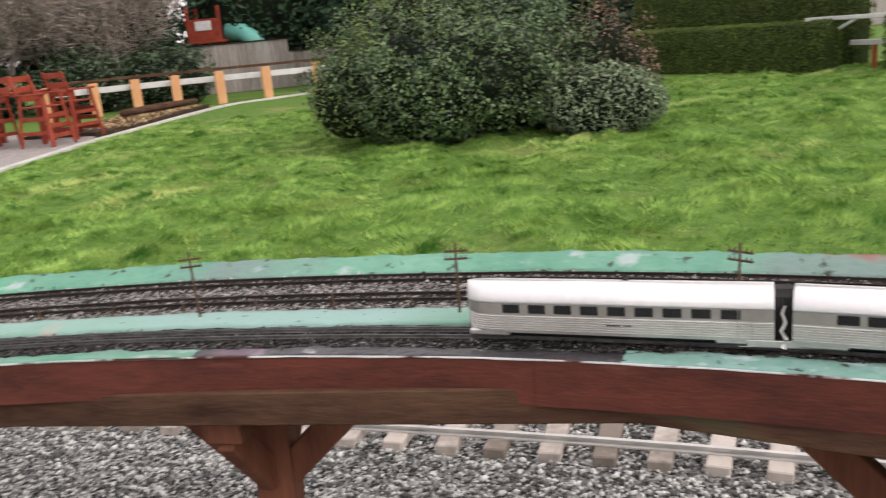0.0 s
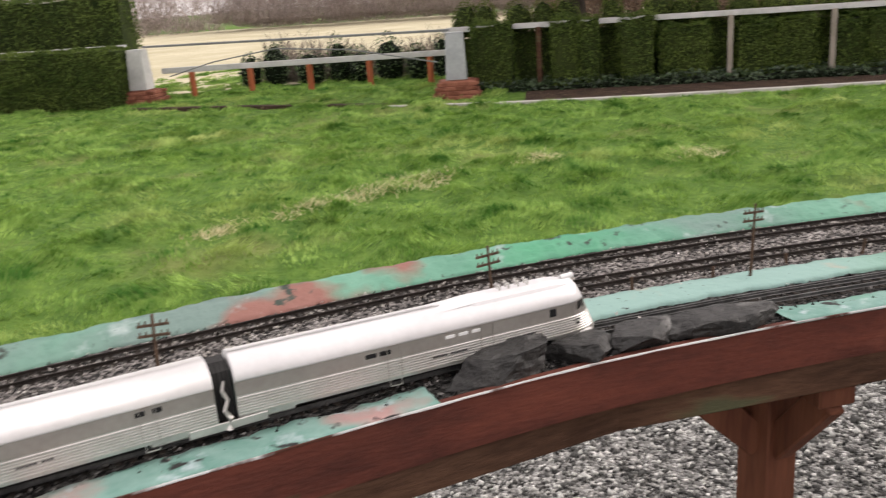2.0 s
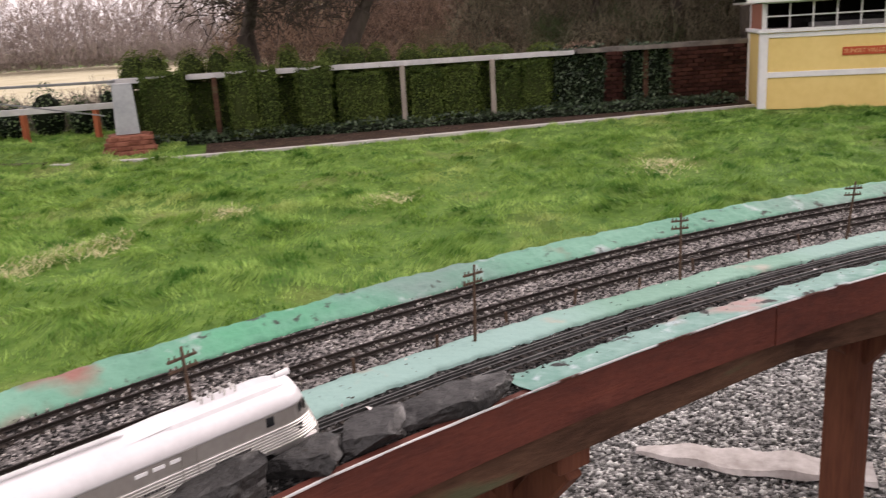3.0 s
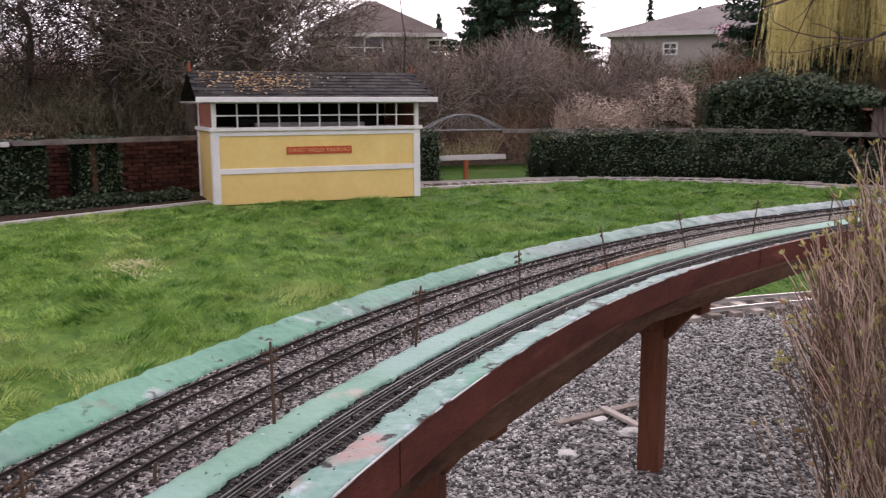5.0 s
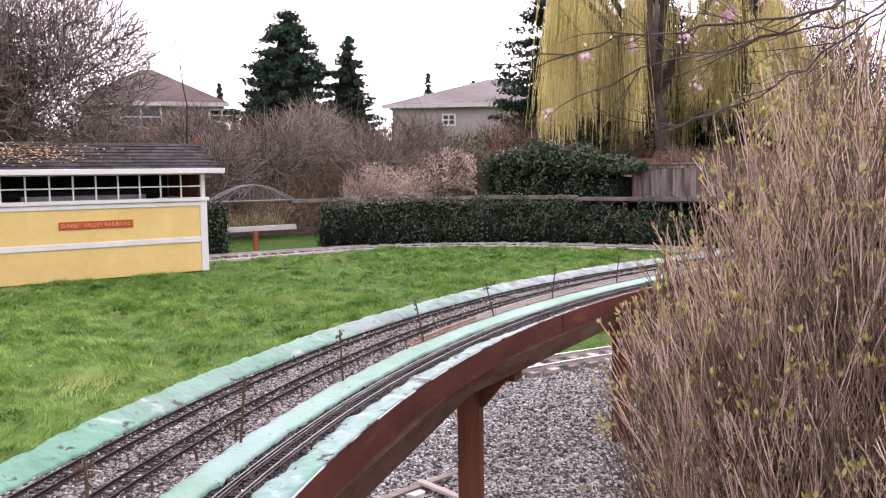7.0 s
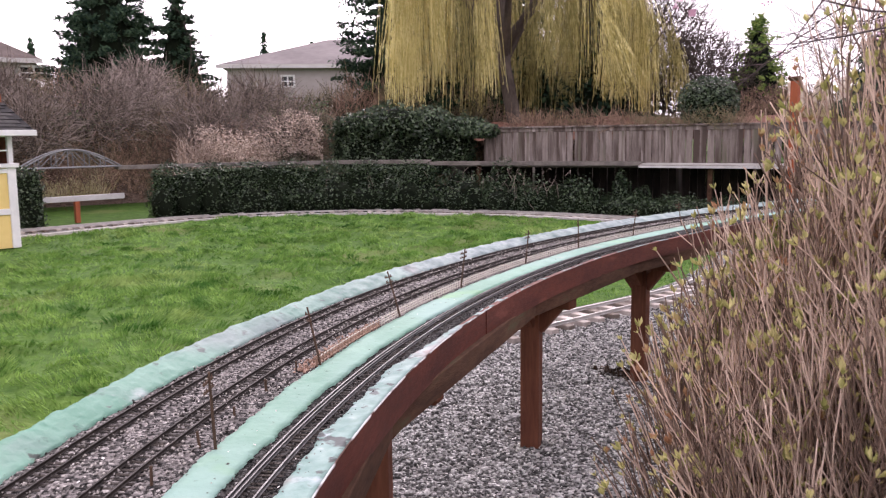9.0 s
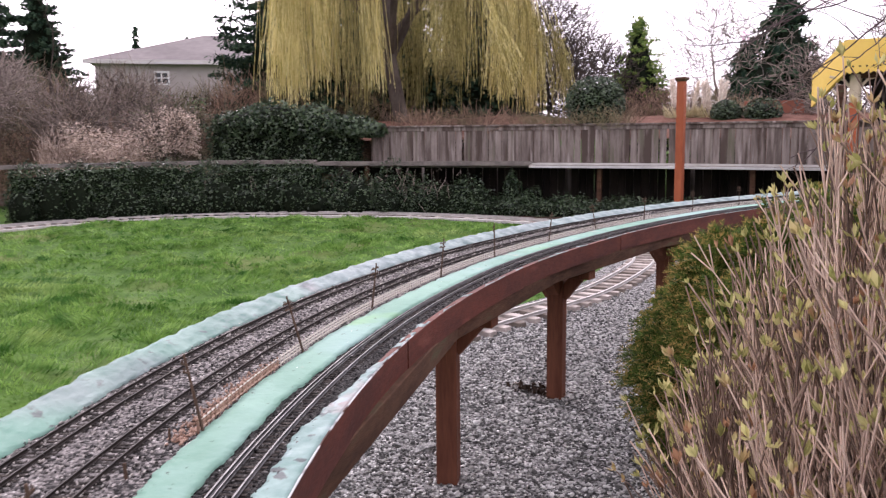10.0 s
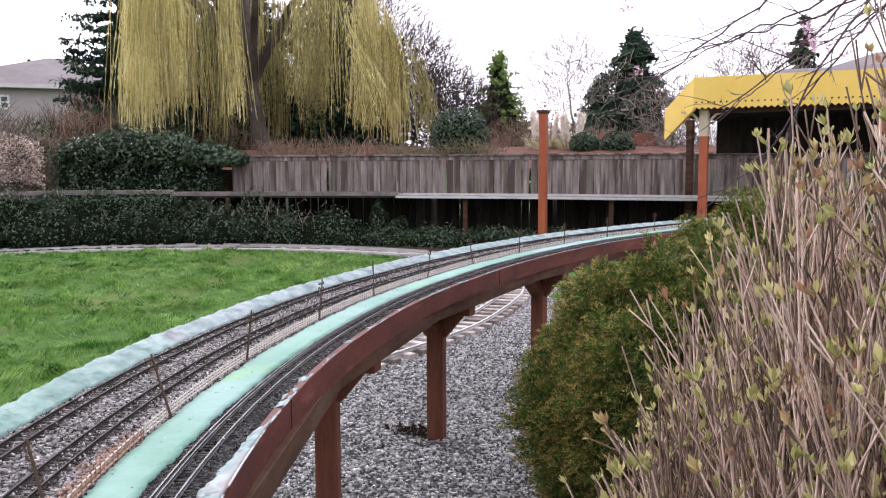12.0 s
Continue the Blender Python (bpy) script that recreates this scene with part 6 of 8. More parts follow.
# arched model bridge in the ledge, and a white rail on a red post below it
arch = thing("arched_bridge", "grey metal arched model bridge in the ledge", "bridge", (17.3, -5.9, 1.05))
for dx in (-0.12, 0.12):
    ax, ay, bx_, by = 17.25 + dx, -6.75, 17.2 + dx, -4.85
    pts = [(ax + (bx_ - ax) * u, ay + (by - ay) * u, 1.07 + 0.34 * math.sin(math.pi * u)) for u in np.linspace(0, 1, 13)]
    g = Geo()
    g.tube(pts, 0.016, 6)
    under(part("arch", g, STEEL_TUBE), arch)
    g = Geo()
    g.tube([pts[0], pts[-1]], 0.016, 6)
    under(part("bottom_chord", g, STEEL_TUBE), arch)
    for i in (2, 4, 6, 8, 10):
        p = pts[i]
        g = Geo()
        g.tube([(p[0], p[1], 1.07), p], 0.011, 5)
        j = i + 2 if i < 6 else i - 2
        if i != 6:
            g.tube([(p[0], p[1], 1.07), pts[j]], 0.009, 5)
        under(part("strut", g, STEEL_TUBE), arch)


def low_rail(a, b, z, posts, label, post_mat=RUST_RED, high=0.11):
    ob = thing("low_rail", label, "rail", (*a, 0))
    a3, b3 = np.array(a, float), np.array(b, float)
    g = Geo()
    g.beam((*a, z), (*b, z), 0.05, high, 0.006)
    under(part("white_beam", g, GREY_WHITE), ob)
    for k in range(posts):
        c = a3 + (b3 - a3) * (k + 0.5) / posts
        g = Geo()
        g.box((*c, (z - high / 2) / 2), (0.09, 0.09, z - high / 2), None, 0.005)
        under(part("post", g, post_mat), ob)
    return ob


low_rail((17.2, -4.9), (17.3, -6.85), 0.47, 1, "white rail on a red post below the arched bridge")
low_rail((9.35, 15.6), (12.6, 10.6), 0.56, 5, "long white rail on red-brown posts between the white pillars")
low_rail((6.9, 19.2), (8.0, 17.2), 0.55, 2, "white rail on red posts in the hedge gap")


# white pillars on brick feet
def pillar(where, lean, label, m):
    ob = thing("pillar", label, "pillar", (*where, 0))
    g = Geo()
    rings = []
    for z, w in ((0.30, 0.17), (0.7, 0.155), (1.04, 0.14)):
        rings.append([(-w + lean * z, -w, z), (w + lean * z, -w, z), (w + lean * z, w, z), (-w + lean * z, w, z)])
    g.loft(rings)
    part("shaft", g, m, ob)
    foot = Geo()
    foot.loft([[(-0.36, -0.36, 0), (0.36, -0.36, 0), (0.36, 0.36, 0), (-0.36, 0.36, 0)], [(-0.25, -0.25, 0.29), (0.25, -0.25, 0.29), (0.25, 0.25, 0.29), (-0.25, 0.25, 0.29)]])
    part("foot", foot, BRICK, ob, "sloping red brick foot")
    bgeo = Geo()
    bgeo.box((0, 0, 0), (0.15, 0.05, 0.055), None, 0.004)
    bm_ = bgeo.mesh("brick")
    for r in range(4):
        w = 0.37 - 0.028 * r * 1.2
        for s in range(4):
            for i in range(4):
                o = (i - 1.5 + 0.25 * (r % 2 - 0.5)) * 0.17
                b_ = put_mesh("brick", bm_, BRICK, ob)
                b_.location = ((o, -w, 0.04 + r * 0.068), (o, w, 0.04 + r * 0.068), (-w, o, 0.04 + r * 0.068), (w, o, 0.04 + r * 0.068))[s]
                b_.rotation_euler = (0, 0, 0 if s < 2 else math.pi / 2)
    return ob


pillar((8.55, 15.15), 0.0, "white painted pillar on a red brick foot", GREY_WHITE).rotation_euler = (0, 0, radians(-60))
pillar((10.3, 9.0), 0.0, "grey metal pillar on a red brick foot", GALVANISED).rotation_euler = (0, 0, radians(-55))
brace_ob = thing("gate_bracket", "white curved gate bracket above the hedge gap", "bracket", (6.6, 19.0, 0.8))
g = Geo()
g.beam((6.35, 19.2, 1.08), (7.1, 17.7, 1.10), 0.05, 0.09, 0.01)
g.beam((6.4, 19.1, 0.72), (6.4, 19.1, 1.08), 0.07, 0.07, 0.01)
g.beam((6.42, 19.0, 0.8), (6.7, 18.5, 1.06), 0.05, 0.06, 0.01)
under(part("bracket", g, GREY_WHITE), brace_ob)
# fence panels between the pillars, seen against the field
wire = thing("arched_rod", "thin bowed metal rod between the pillars", "rod", (9.35, 12.2, 0.5))
pts = [(8.75, 14.5, 0.52), (9.0, 13.5, 0.75), (9.35, 12.2, 0.93), (9.75, 10.8, 0.85), (10.2, 9.3, 0.58)]
g = Geo()
g.tube(pts, 0.012, 5)
under(part("rod", g, STEEL_TUBE), wire)
for i, u in enumerate((0.05, 0.17, 0.33, 0.46, 0.55, 0.68, 0.80, 0.92)):
    bush("cone_shrub", "small dark upright evergreen beyond the white rail", (11.3 + 2.0 * u, 15.6 - 4.6 * u, 0), 0.26 + 0.05 * (i % 3), 0.75 + 0.25 * (i % 2), 500, 0.06, LAUREL, IVY_SHADE_CORE, 0.06)

# fence boards at the back, one by one
fence = thing("board_fence", "weathered grey-brown board fence with a top cap", "fence", (9, -16, 0))
fence_line = np.array([(14.3, -14.3), (12.2, -15.0), (8.0, -16.3), (2.0, -17.0), (-4.0, -17.4)])
gb = Geo()
gb.box((0, 0, 0.86), (0.138, 0.02, 1.72), None, 0.003)
board_mesh = gb.mesh("board")
for a, b in zip(fence_line[:-1], fence_line[1:]):
    L = np.linalg.norm(b - a)
    t = (b - a) / L
    for k in range(int(L / 0.145)):
        c = a + t * (k + 0.5) * 0.145
        ob = put_mesh("board", board_mesh, FENCE)
        ob.location, ob.rotation_euler = (*(c + rng.normal(0, 0.004, 2)), rng.uniform(-0.015, 0.01)), (rng.normal(0, 0.006), 0, math.atan2(t[1], t[0]))
        under(ob, fence)
    for z, w, hh, m in ((1.755, 0.13, 0.035, FENCE), (1.69, 0.05, 0.09, FENCE)):
        g = Geo()
        g.beam((*a, z), (*b, z), w, hh, 0.004)
        under(part("cap_rail", g, m), fence)
# Near-black boards: the deep shade below the shelf is put into their colour.
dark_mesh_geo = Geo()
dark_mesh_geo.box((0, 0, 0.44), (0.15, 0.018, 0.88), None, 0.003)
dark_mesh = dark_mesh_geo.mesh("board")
skirt = thing("board_skirt", "upright boards below the shelf with its deep shade in their colour", "fence", (6, -15.6, 0))
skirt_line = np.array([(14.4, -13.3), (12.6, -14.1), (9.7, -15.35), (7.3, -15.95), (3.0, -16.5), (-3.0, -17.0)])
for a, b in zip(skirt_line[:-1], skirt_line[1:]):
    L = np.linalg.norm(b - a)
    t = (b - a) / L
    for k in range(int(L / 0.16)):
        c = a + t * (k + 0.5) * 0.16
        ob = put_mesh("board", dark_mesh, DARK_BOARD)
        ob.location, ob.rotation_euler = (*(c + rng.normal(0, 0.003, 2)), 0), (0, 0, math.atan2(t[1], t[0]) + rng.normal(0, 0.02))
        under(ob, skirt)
leafy_box("ivy_hedge", "large glossy ivy mound covering the fence's end", "ivy", (18.2, -13.1), (14.75, -14.2), 1.0, 0.7, 1.90, 8500, 0.085, IVY, IVY_SHADE_CORE, 0.2, 0.16)

for x, y, rx, h in ((17.4, -13.2, 0.9, 0.62), (16.5, -13.5, 1.0, 0.75), (15.6, -13.8, 0.9, 0.60), (14.9, -14.05, 0.7, 0.42), (14.35, -14.2, 0.45, 0.22)):
    bush("ivy_clump", "glossy ivy spilling over the top of the fence", (x, y, 1.52), (rx, 0.62), h + 0.12, 1500, 0.105, IVY, IVY_SHADE_CORE, 0.2, category="ivy")

# tall red post, canopy
tp = thing("tall_post", "tall rust-red post with a small square cap", "post", (6.68, -13.63, 0))
g = Geo()
g.box((0, 0, 1.22), (0.125, 0.125, 2.44), None, 0.008)
part("shaft", g, RUST_RED, tp)
g = Geo()
g.box((0, 0, 2.46), (0.19, 0.19, 0.05), None, 0.012)
g.box((0, 0, 2.43), (0.15, 0.15, 0.03), None, 0.008)
part("cap", g, OLD_BOARD, tp)


# ---- station canopy ----
def canopy():
    ob = thing("station_canopy", "yellow station canopy with a scalloped valance on posts", "canopy", (2.0, -12.9, 0))
    x0, x1, y0, y1 = -3.4, 3.92, -12.5, -16.0
    zt, zb = 2.80, 2.34

    def scallop(a, b, name):
        a, b = np.array(a, float), np.array(b, float)
        L = np.linalg.norm(b[:2] - a[:2])
        n = int(L / 0.085)
        top, bot = [], []
        g = Geo()
        t = (b - a)[:2] / L
        nr = np.array([t[1], -t[0]]) * 0.02
        pts_top, pts_bot = [], []
        for i in range(n * 2 + 1):
            u = i / (n * 2)
            c = a[:2] + (b - a)[:2] * u
            pts_top.append((*c, a[2] + (b[2] - a[2]) * u))
            pts_bot.append((*c, a[2] + (b[2] - a[2]) * u - 0.46 + (0.035 if i % 2 else 0.0)))
        m = len(pts_top)
        front = [(x + nr[0], y + nr[1], z) for x, y, z in pts_top + pts_bot]
        backv = [(x - nr[0], y - nr[1], z) for x, y, z in pts_top + pts_bot]
        faces = []
        for i in range(m - 1):
            faces += [(i, m + i, m + i + 1, i + 1), (2 * m + i + 1, 3 * m + i + 1, 3 * m + i, 2 * m + i), (m + i, 3 * m + i, 3 * m + i + 1, m + i + 1)]
        g.add(front + backv, faces)
        under(part(name, g, CANOPY_YELLOW), ob)
        g = Geo()
        for i in range(n):
            c = a + (b - a) * (i + 0.5) / n
            c[2] -= 0.36
            p = (c[0] + nr[0] * 1.05, c[1] + nr[1] * 1.05, c[2])
            q = (c[0] + nr[0] * 1.25, c[1] + nr[1] * 1.25, c[2])
            g.tube([p, q], 0.014, 6)
        under(part("pierced_holes", g, BLACK), ob)

    scallop((x1, y0, zt), (x0, y0, zt), "valance")
    # the end slopes down and away
    g = Geo()
    e = [(x1, y0, zt), (x1, y0, zb), (4.55, -13.4, 1.93), (4.55, -13.4, 2.4)]
    g.add([(x, y, z) for x, y, z in e] + [(x - 0.03, y - 0.03, z) for x, y, z in e], [(0, 1, 2, 3), (7, 6, 5, 4), (0, 4, 5, 1), (1, 5, 6, 2), (2, 6, 7, 3), (3, 7, 4, 0)])
    under(part("end_valance", g, CANOPY_YELLOW), ob)
    g = Geo()
    g.add([(x0, y0 - 0.03, zt - 0.02), (x1, y0 - 0.03, zt - 0.02), (4.5, -13.4, 2.38), (4.5, y1, 2.38), (x0, y1, 2.38), (x0, y0 - 0.03, zt - 0.06), (x1, y0 - 0.03, zt - 0.06), (4.5, -13.4, 2.34), (4.5, y1, 2.34), (x0, y1, 2.34)], [(0, 1, 2, 3, 4), (9, 8, 7, 6, 5), (0, 5, 6, 1), (1, 6, 7, 2), (2, 7, 8, 3), (3, 8, 9, 4), (4, 9, 5, 0)])
    under(part("roof", g, SHINGLE), ob)
    g = Geo()
    g.add([(0.3, -13.4, 2.75), (3.2, -13.4, 2.75), (2.9, -14.2, 3.02), (0.5, -14.2, 3.02), (0.3, -15.2, 2.6), (3.2, -15.2, 2.6)], [(0, 1, 2, 3), (1, 5, 2), (0, 3, 4), (3, 2, 5, 4), (0, 4, 5, 1)])
    under(part("roof_lantern", g, HOUSE_ROOF), ob)
    for x, y, pm in ((3.80, -12.72, RUST_RED), (0.9, -12.72, RUST_RED), (-1.8, -12.72, RUST_RED), (4.62, -15.6, OLD_BOARD), (1.2, -15.6, OLD_BOARD)):
        g = Geo()
        g.box((x, y, 1.0), (0.12, 0.12, 2.0), None, 0.01)
        under(part("post", g, pm), ob)
        g = Geo()
        g.box((x, y, 2.15), (0.14, 0.14, 0.4), None, 0.02)
        under(part("post_head", g, CREAM if pm is RUST_RED else OLD_BOARD), ob)
        for d in (-1, 1):
            g = Geo()
            g.tube([(x, y, 1.98), (x + d * 0.06, y, 2.17), (x + d * 0.16, y, 2.28), (x + d * 0.34, y, 2.33)], 0.022, 6)
            under(part("bracket", g, CREAM), ob)
    # Added near-black wall: the shade under the canopy is put into its colour.
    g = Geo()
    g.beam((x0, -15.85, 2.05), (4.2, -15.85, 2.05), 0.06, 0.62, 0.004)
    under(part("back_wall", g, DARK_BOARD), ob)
    g = Geo()
    g.beam((x0, -12.72, 2.34), (3.8, -12.72, 2.34), 0.1, 0.1, 0.01)
    under(part("beam", g, OLD_BOARD), ob)
    return ob


canopy()


# ---- trees ----
def branching(start, direction, length, radius, levels, kids, bend=0.35, up=0.1, shrink=0.68, seed=1, steps=4, least=0.006):
    """Limbs of a bare tree as lists of rods."""
    r = np.random.default_rng(seed)
    A, B, RA, RB = [], [], [], []
    front = [(np.array(start, float), unit(np.array(direction, float)), length, radius)]
    for lev in range(levels):
        nxt = []
        for p, d, L, rad in front:
            pts = [p]
            for k in range(steps):
                d = unit(d + r.normal(0, bend / steps, 3) + np.array([0, 0, up / steps]))
                q = pts[-1] + d * L / steps
                f0, f1 = 1 - 0.55 * k / steps, 1 - 0.55 * (k + 1) / steps
                A.append(pts[-1]), B.append(q), RA.append(rad * f0), RB.append(rad * f1)
                pts.append(q)
            for c in range(kids if lev else kids + 1):
                j = r.integers(1, steps + 1)
                side = unit(r.normal(0, 1, 3) * [1, 1, 0.6])
                nd = unit(d * r.uniform(0.3, 0.9) + side * r.uniform(0.5, 1.0))
                nxt.append((pts[j], nd, L * shrink * r.uniform(0.7, 1.15), max(least, rad * 0.5 * (1 - 0.4 * j / steps) + 0.002)))
        front = nxt
    return np.array(A), np.array(B), np.array(RA), np.array(RB)


def bare_tree(where, height, radius, label, levels=5, kids=3, seed=1, lean=(0, 0, 1), twig=BARK, trunk_h=0.3, crown=2600):
    ob = thing("bare_tree", label, "tree", where)
    g = Geo()
    top = np.array(lean, float) * height * trunk_h
    g.tube([(0, 0, -0.1), tuple(top * 0.5 + rng.normal(0, 0.05, 3) * [1, 1, 0]), tuple(top)], [radius * 1.25, radius, radius * 0.85], 10)
    part("trunk", g, BARK, ob)
    A, B, RA, RB = branching(top - unit(top) * 0.05, lean, height * 0.38, radius * 0.75, levels, kids, 0.6, 0.35, 0.66, seed)
    v, f = sticks(A, B, RA, RB)
    fast("branchwork", v, f, twig, ob)
    if crown:
        r = np.random.default_rng(seed + 100)
        c = unit(r.normal(0, 1, (crown, 3))) * (r.uniform(0.05, 1, crown) ** 0.45)[:, None] * [height * 0.40, height * 0.40, height * 0.36] + [0, 0, height * 0.62]
        d = unit(c - np.array([0, 0, height * 0.3]) + r.normal(0, height * 0.3, (crown, 3)))
        L = r.uniform(0.25, 0.75, crown)[:, None]
        m_ = c + d * L * 0.5 + r.normal(0, 0.04, (crown, 3))
        v1, f1 = sticks(c, m_, 0.012, 0.009)
        v2, f2 = sticks(m_, m_ + unit(d + r.normal(0, 0.4, (crown, 3))) * L * 0.5, 0.009, 0.004)
        fast("twig_crown", np.r_[v1, v2], np.r_[f1, f2 + len(v1)], twig, ob)
    return ob


def conifer(where, height, radius, count, size, leaf, label, seed=1, base=0.1, taper=0.8):
    ob = thing("conifer", label, "tree", where)
    r = np.random.default_rng(seed)
    g = Geo()
    g.tube([(0, 0, -1.6), (0, 0, height * 0.5), (0, 0, height * 0.98)], [radius * 0.09, radius * 0.06, 0.02], 8)
    part("trunk", g, BARK, ob)
    nb, count = 250, count * 2
    # Near-black core holds the crown's inner shade in its colour.
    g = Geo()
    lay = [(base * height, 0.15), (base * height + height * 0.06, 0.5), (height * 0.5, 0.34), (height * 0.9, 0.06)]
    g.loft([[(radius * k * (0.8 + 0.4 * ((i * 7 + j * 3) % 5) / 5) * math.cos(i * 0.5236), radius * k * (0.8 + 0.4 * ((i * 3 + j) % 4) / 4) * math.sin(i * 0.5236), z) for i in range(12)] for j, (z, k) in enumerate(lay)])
    part("inside", g, IVY_SHADE_CORE, ob)
    hz = np.sort(r.uniform(base, 1, nb)) * height
    az = r.uniform(0, 2 * math.pi, nb)
    ln = radius * (1 - hz / height) ** taper * r.uniform(0.65, 1.15, nb) + 0.08
    pick = r.choice(nb, count, p=ln / ln.sum())
    u = r.uniform(0.08, 1, count) ** 0.7
    x = np.cos(az[pick]) * ln[pick] * u
    y = np.sin(az[pick]) * ln[pick] * u
    z = hz[pick] - ln[pick] * u * 0.32 + 0.12 * u * u * ln[pick]
    z = z - 0.10 * radius * np.sin(3.0 * u) * (1 - hz[pick] / height)
    p = np.stack([x, y, z], -1) + r.normal(0, 0.032 * radius, (count, 3)) * [1, 1, 0.6]
    v, f = leaves(p, np.stack([np.cos(az[pick]), np.sin(az[pick]), 0.3 + 0 * x], -1), size * 0.72, 0.9, 0.4)
    fast("crown", v, f, leaf, ob)
    return ob


def willow():
    ob = thing("weeping_willow", "weeping willow with long yellow hanging strands", "tree", (16.2, -18.0, 0))
    r = np.random.default_rng(5)
    g = Geo()
    g.tube([(-0.6, 0.6, 0), (-0.2, 0.5, 1.6), (0.5, 0.2, 3.4), (1.0, 0.0, 5.5), (1.1, 0, 7.5)], [0.24, 0.2, 0.2, 0.16, 0.1], 10)
    part("trunk", g, BARK, ob)
    for k in range(8):
        a = k / 8 * 2 * math.pi
        g = Geo()
        g.tube([(0.6, 0.1, 3.6 + 0.3 * (k % 3)), (0.6 + math.cos(a) * 1.6, math.sin(a) * 1.6, 6.0), (0.5 + math.cos(a) * 2.8, math.sin(a) * 2.8, 7.2), (0.5 + math.cos(a) * 3.5, math.sin(a) * 3.5, 7.0)], [0.12, 0.09, 0.05, 0.02], 7)
        part("limb", g, BARK, ob)
    n = 2500
    knots = 80
    # bright curtains round the outside, thinner strands within
    ka, kr = r.uniform(0, 2 * math.pi, knots), np.where(np.arange(knots) < 48, r.uniform(3.0, 4.2, knots), r.uniform(0.6, 3.0, knots))
    share = np.where(np.arange(knots) < 48, np.minimum(r.gamma(1.6, 1.0, knots), 2.3), 0.45)
    pick = r.choice(knots, n, p=share / share.sum())
    px = np.cos(ka[pick]) * kr[pick] + r.normal(0, 0.13, n)
    py = np.sin(ka[pick]) * kr[pick] + r.normal(0, 0.13, n)
    # two clumps with a gap at the trunk; the dome falls off more on one side
    across = -0.74 * px - 0.67 * py
    stay = (np.abs(across) > 0.33) | (r.uniform(0, 1, n) < 0.3)
    px, py, pick, across = px[stay], py[stay], pick[stay], across[stay]
    n = len(px)
    rr = np.hypot(px, py)
    ztop = 8.2 - (0.18 + 0.07 * np.clip(across / 3, -1, 1)) * rr**2 + r.normal(0, 0.25, n)
    zend = np.clip(2.25 + r.gamma(1.2, 0.35, knots)[pick] + 0.5 * np.sin(3 * ka[pick] + 1) + r.gamma(1.6, 0.45, n) - 0.2 * (rr > 3), 2.1, None)
    zend = np.minimum(zend, ztop - 1.0)
    K = 7
    A, B = [], []
    sway = r.normal(0, 0.06, (n, 2)) + r.normal(0, 0.10, (knots, 2))[pick]
    phase, curl = r.uniform(0, 6.3, n), r.uniform(0.01, 0.07, n)
    for k in range(K):
        u0, u1 = k / K, (k + 1) / K
        for u, L in ((u0, A), (u1, B)):
            out = np.minimum(u * 3, 1) * 0.25
            bend_ = curl * np.sin(phase + 5.0 * u)
            L.append(np.stack([px * (1 + out * 0.12) + sway[:, 0] * u * 2 + bend_, py * (1 + out * 0.12) + sway[:, 1] * u * 2 - bend_ * 0.8, ztop + (zend - ztop) * u], -1))
    A, B = np.concatenate(A), np.concatenate(B)
    rad = 0.0065
    v, f = sticks(A, B, rad, rad * 0.8)
    # Inner strands all darker, crown shade put into colour; some outer ones vary too.
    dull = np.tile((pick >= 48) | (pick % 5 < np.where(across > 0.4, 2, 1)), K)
    quads = f.reshape(-1, 3, 4)
    fast("hanging_foliage", v, quads[~dull].reshape(-1, 4), WILLOW, ob)
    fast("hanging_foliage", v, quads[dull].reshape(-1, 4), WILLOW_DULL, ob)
    m = 32000
    pk = r.integers(0, len(A), m)
    p = A[pk] + (B[pk] - A[pk]) * r.uniform(0, 1, (m, 1)) + r.normal(0, 0.015, (m, 3))
    d = unit(np.array([0, 0, -1.0]) + r.normal(0, 0.25, (m, 3)))
    w = unit(np.cross(d, r.normal(0, 1, (m, 3)))) * 0.010
    L = r.uniform(0.05, 0.13, m)[:, None]
    v = np.stack([p - w, p + w, p + d * L], 1).reshape(-1, 3)
    dim = dull[pk]
    tri = np.arange(m * 3).reshape(-1, 3)
    fast("young_foliage", v, tri[~dim], WILLOW, ob)
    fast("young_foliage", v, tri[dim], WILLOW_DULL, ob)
    return ob


willow()


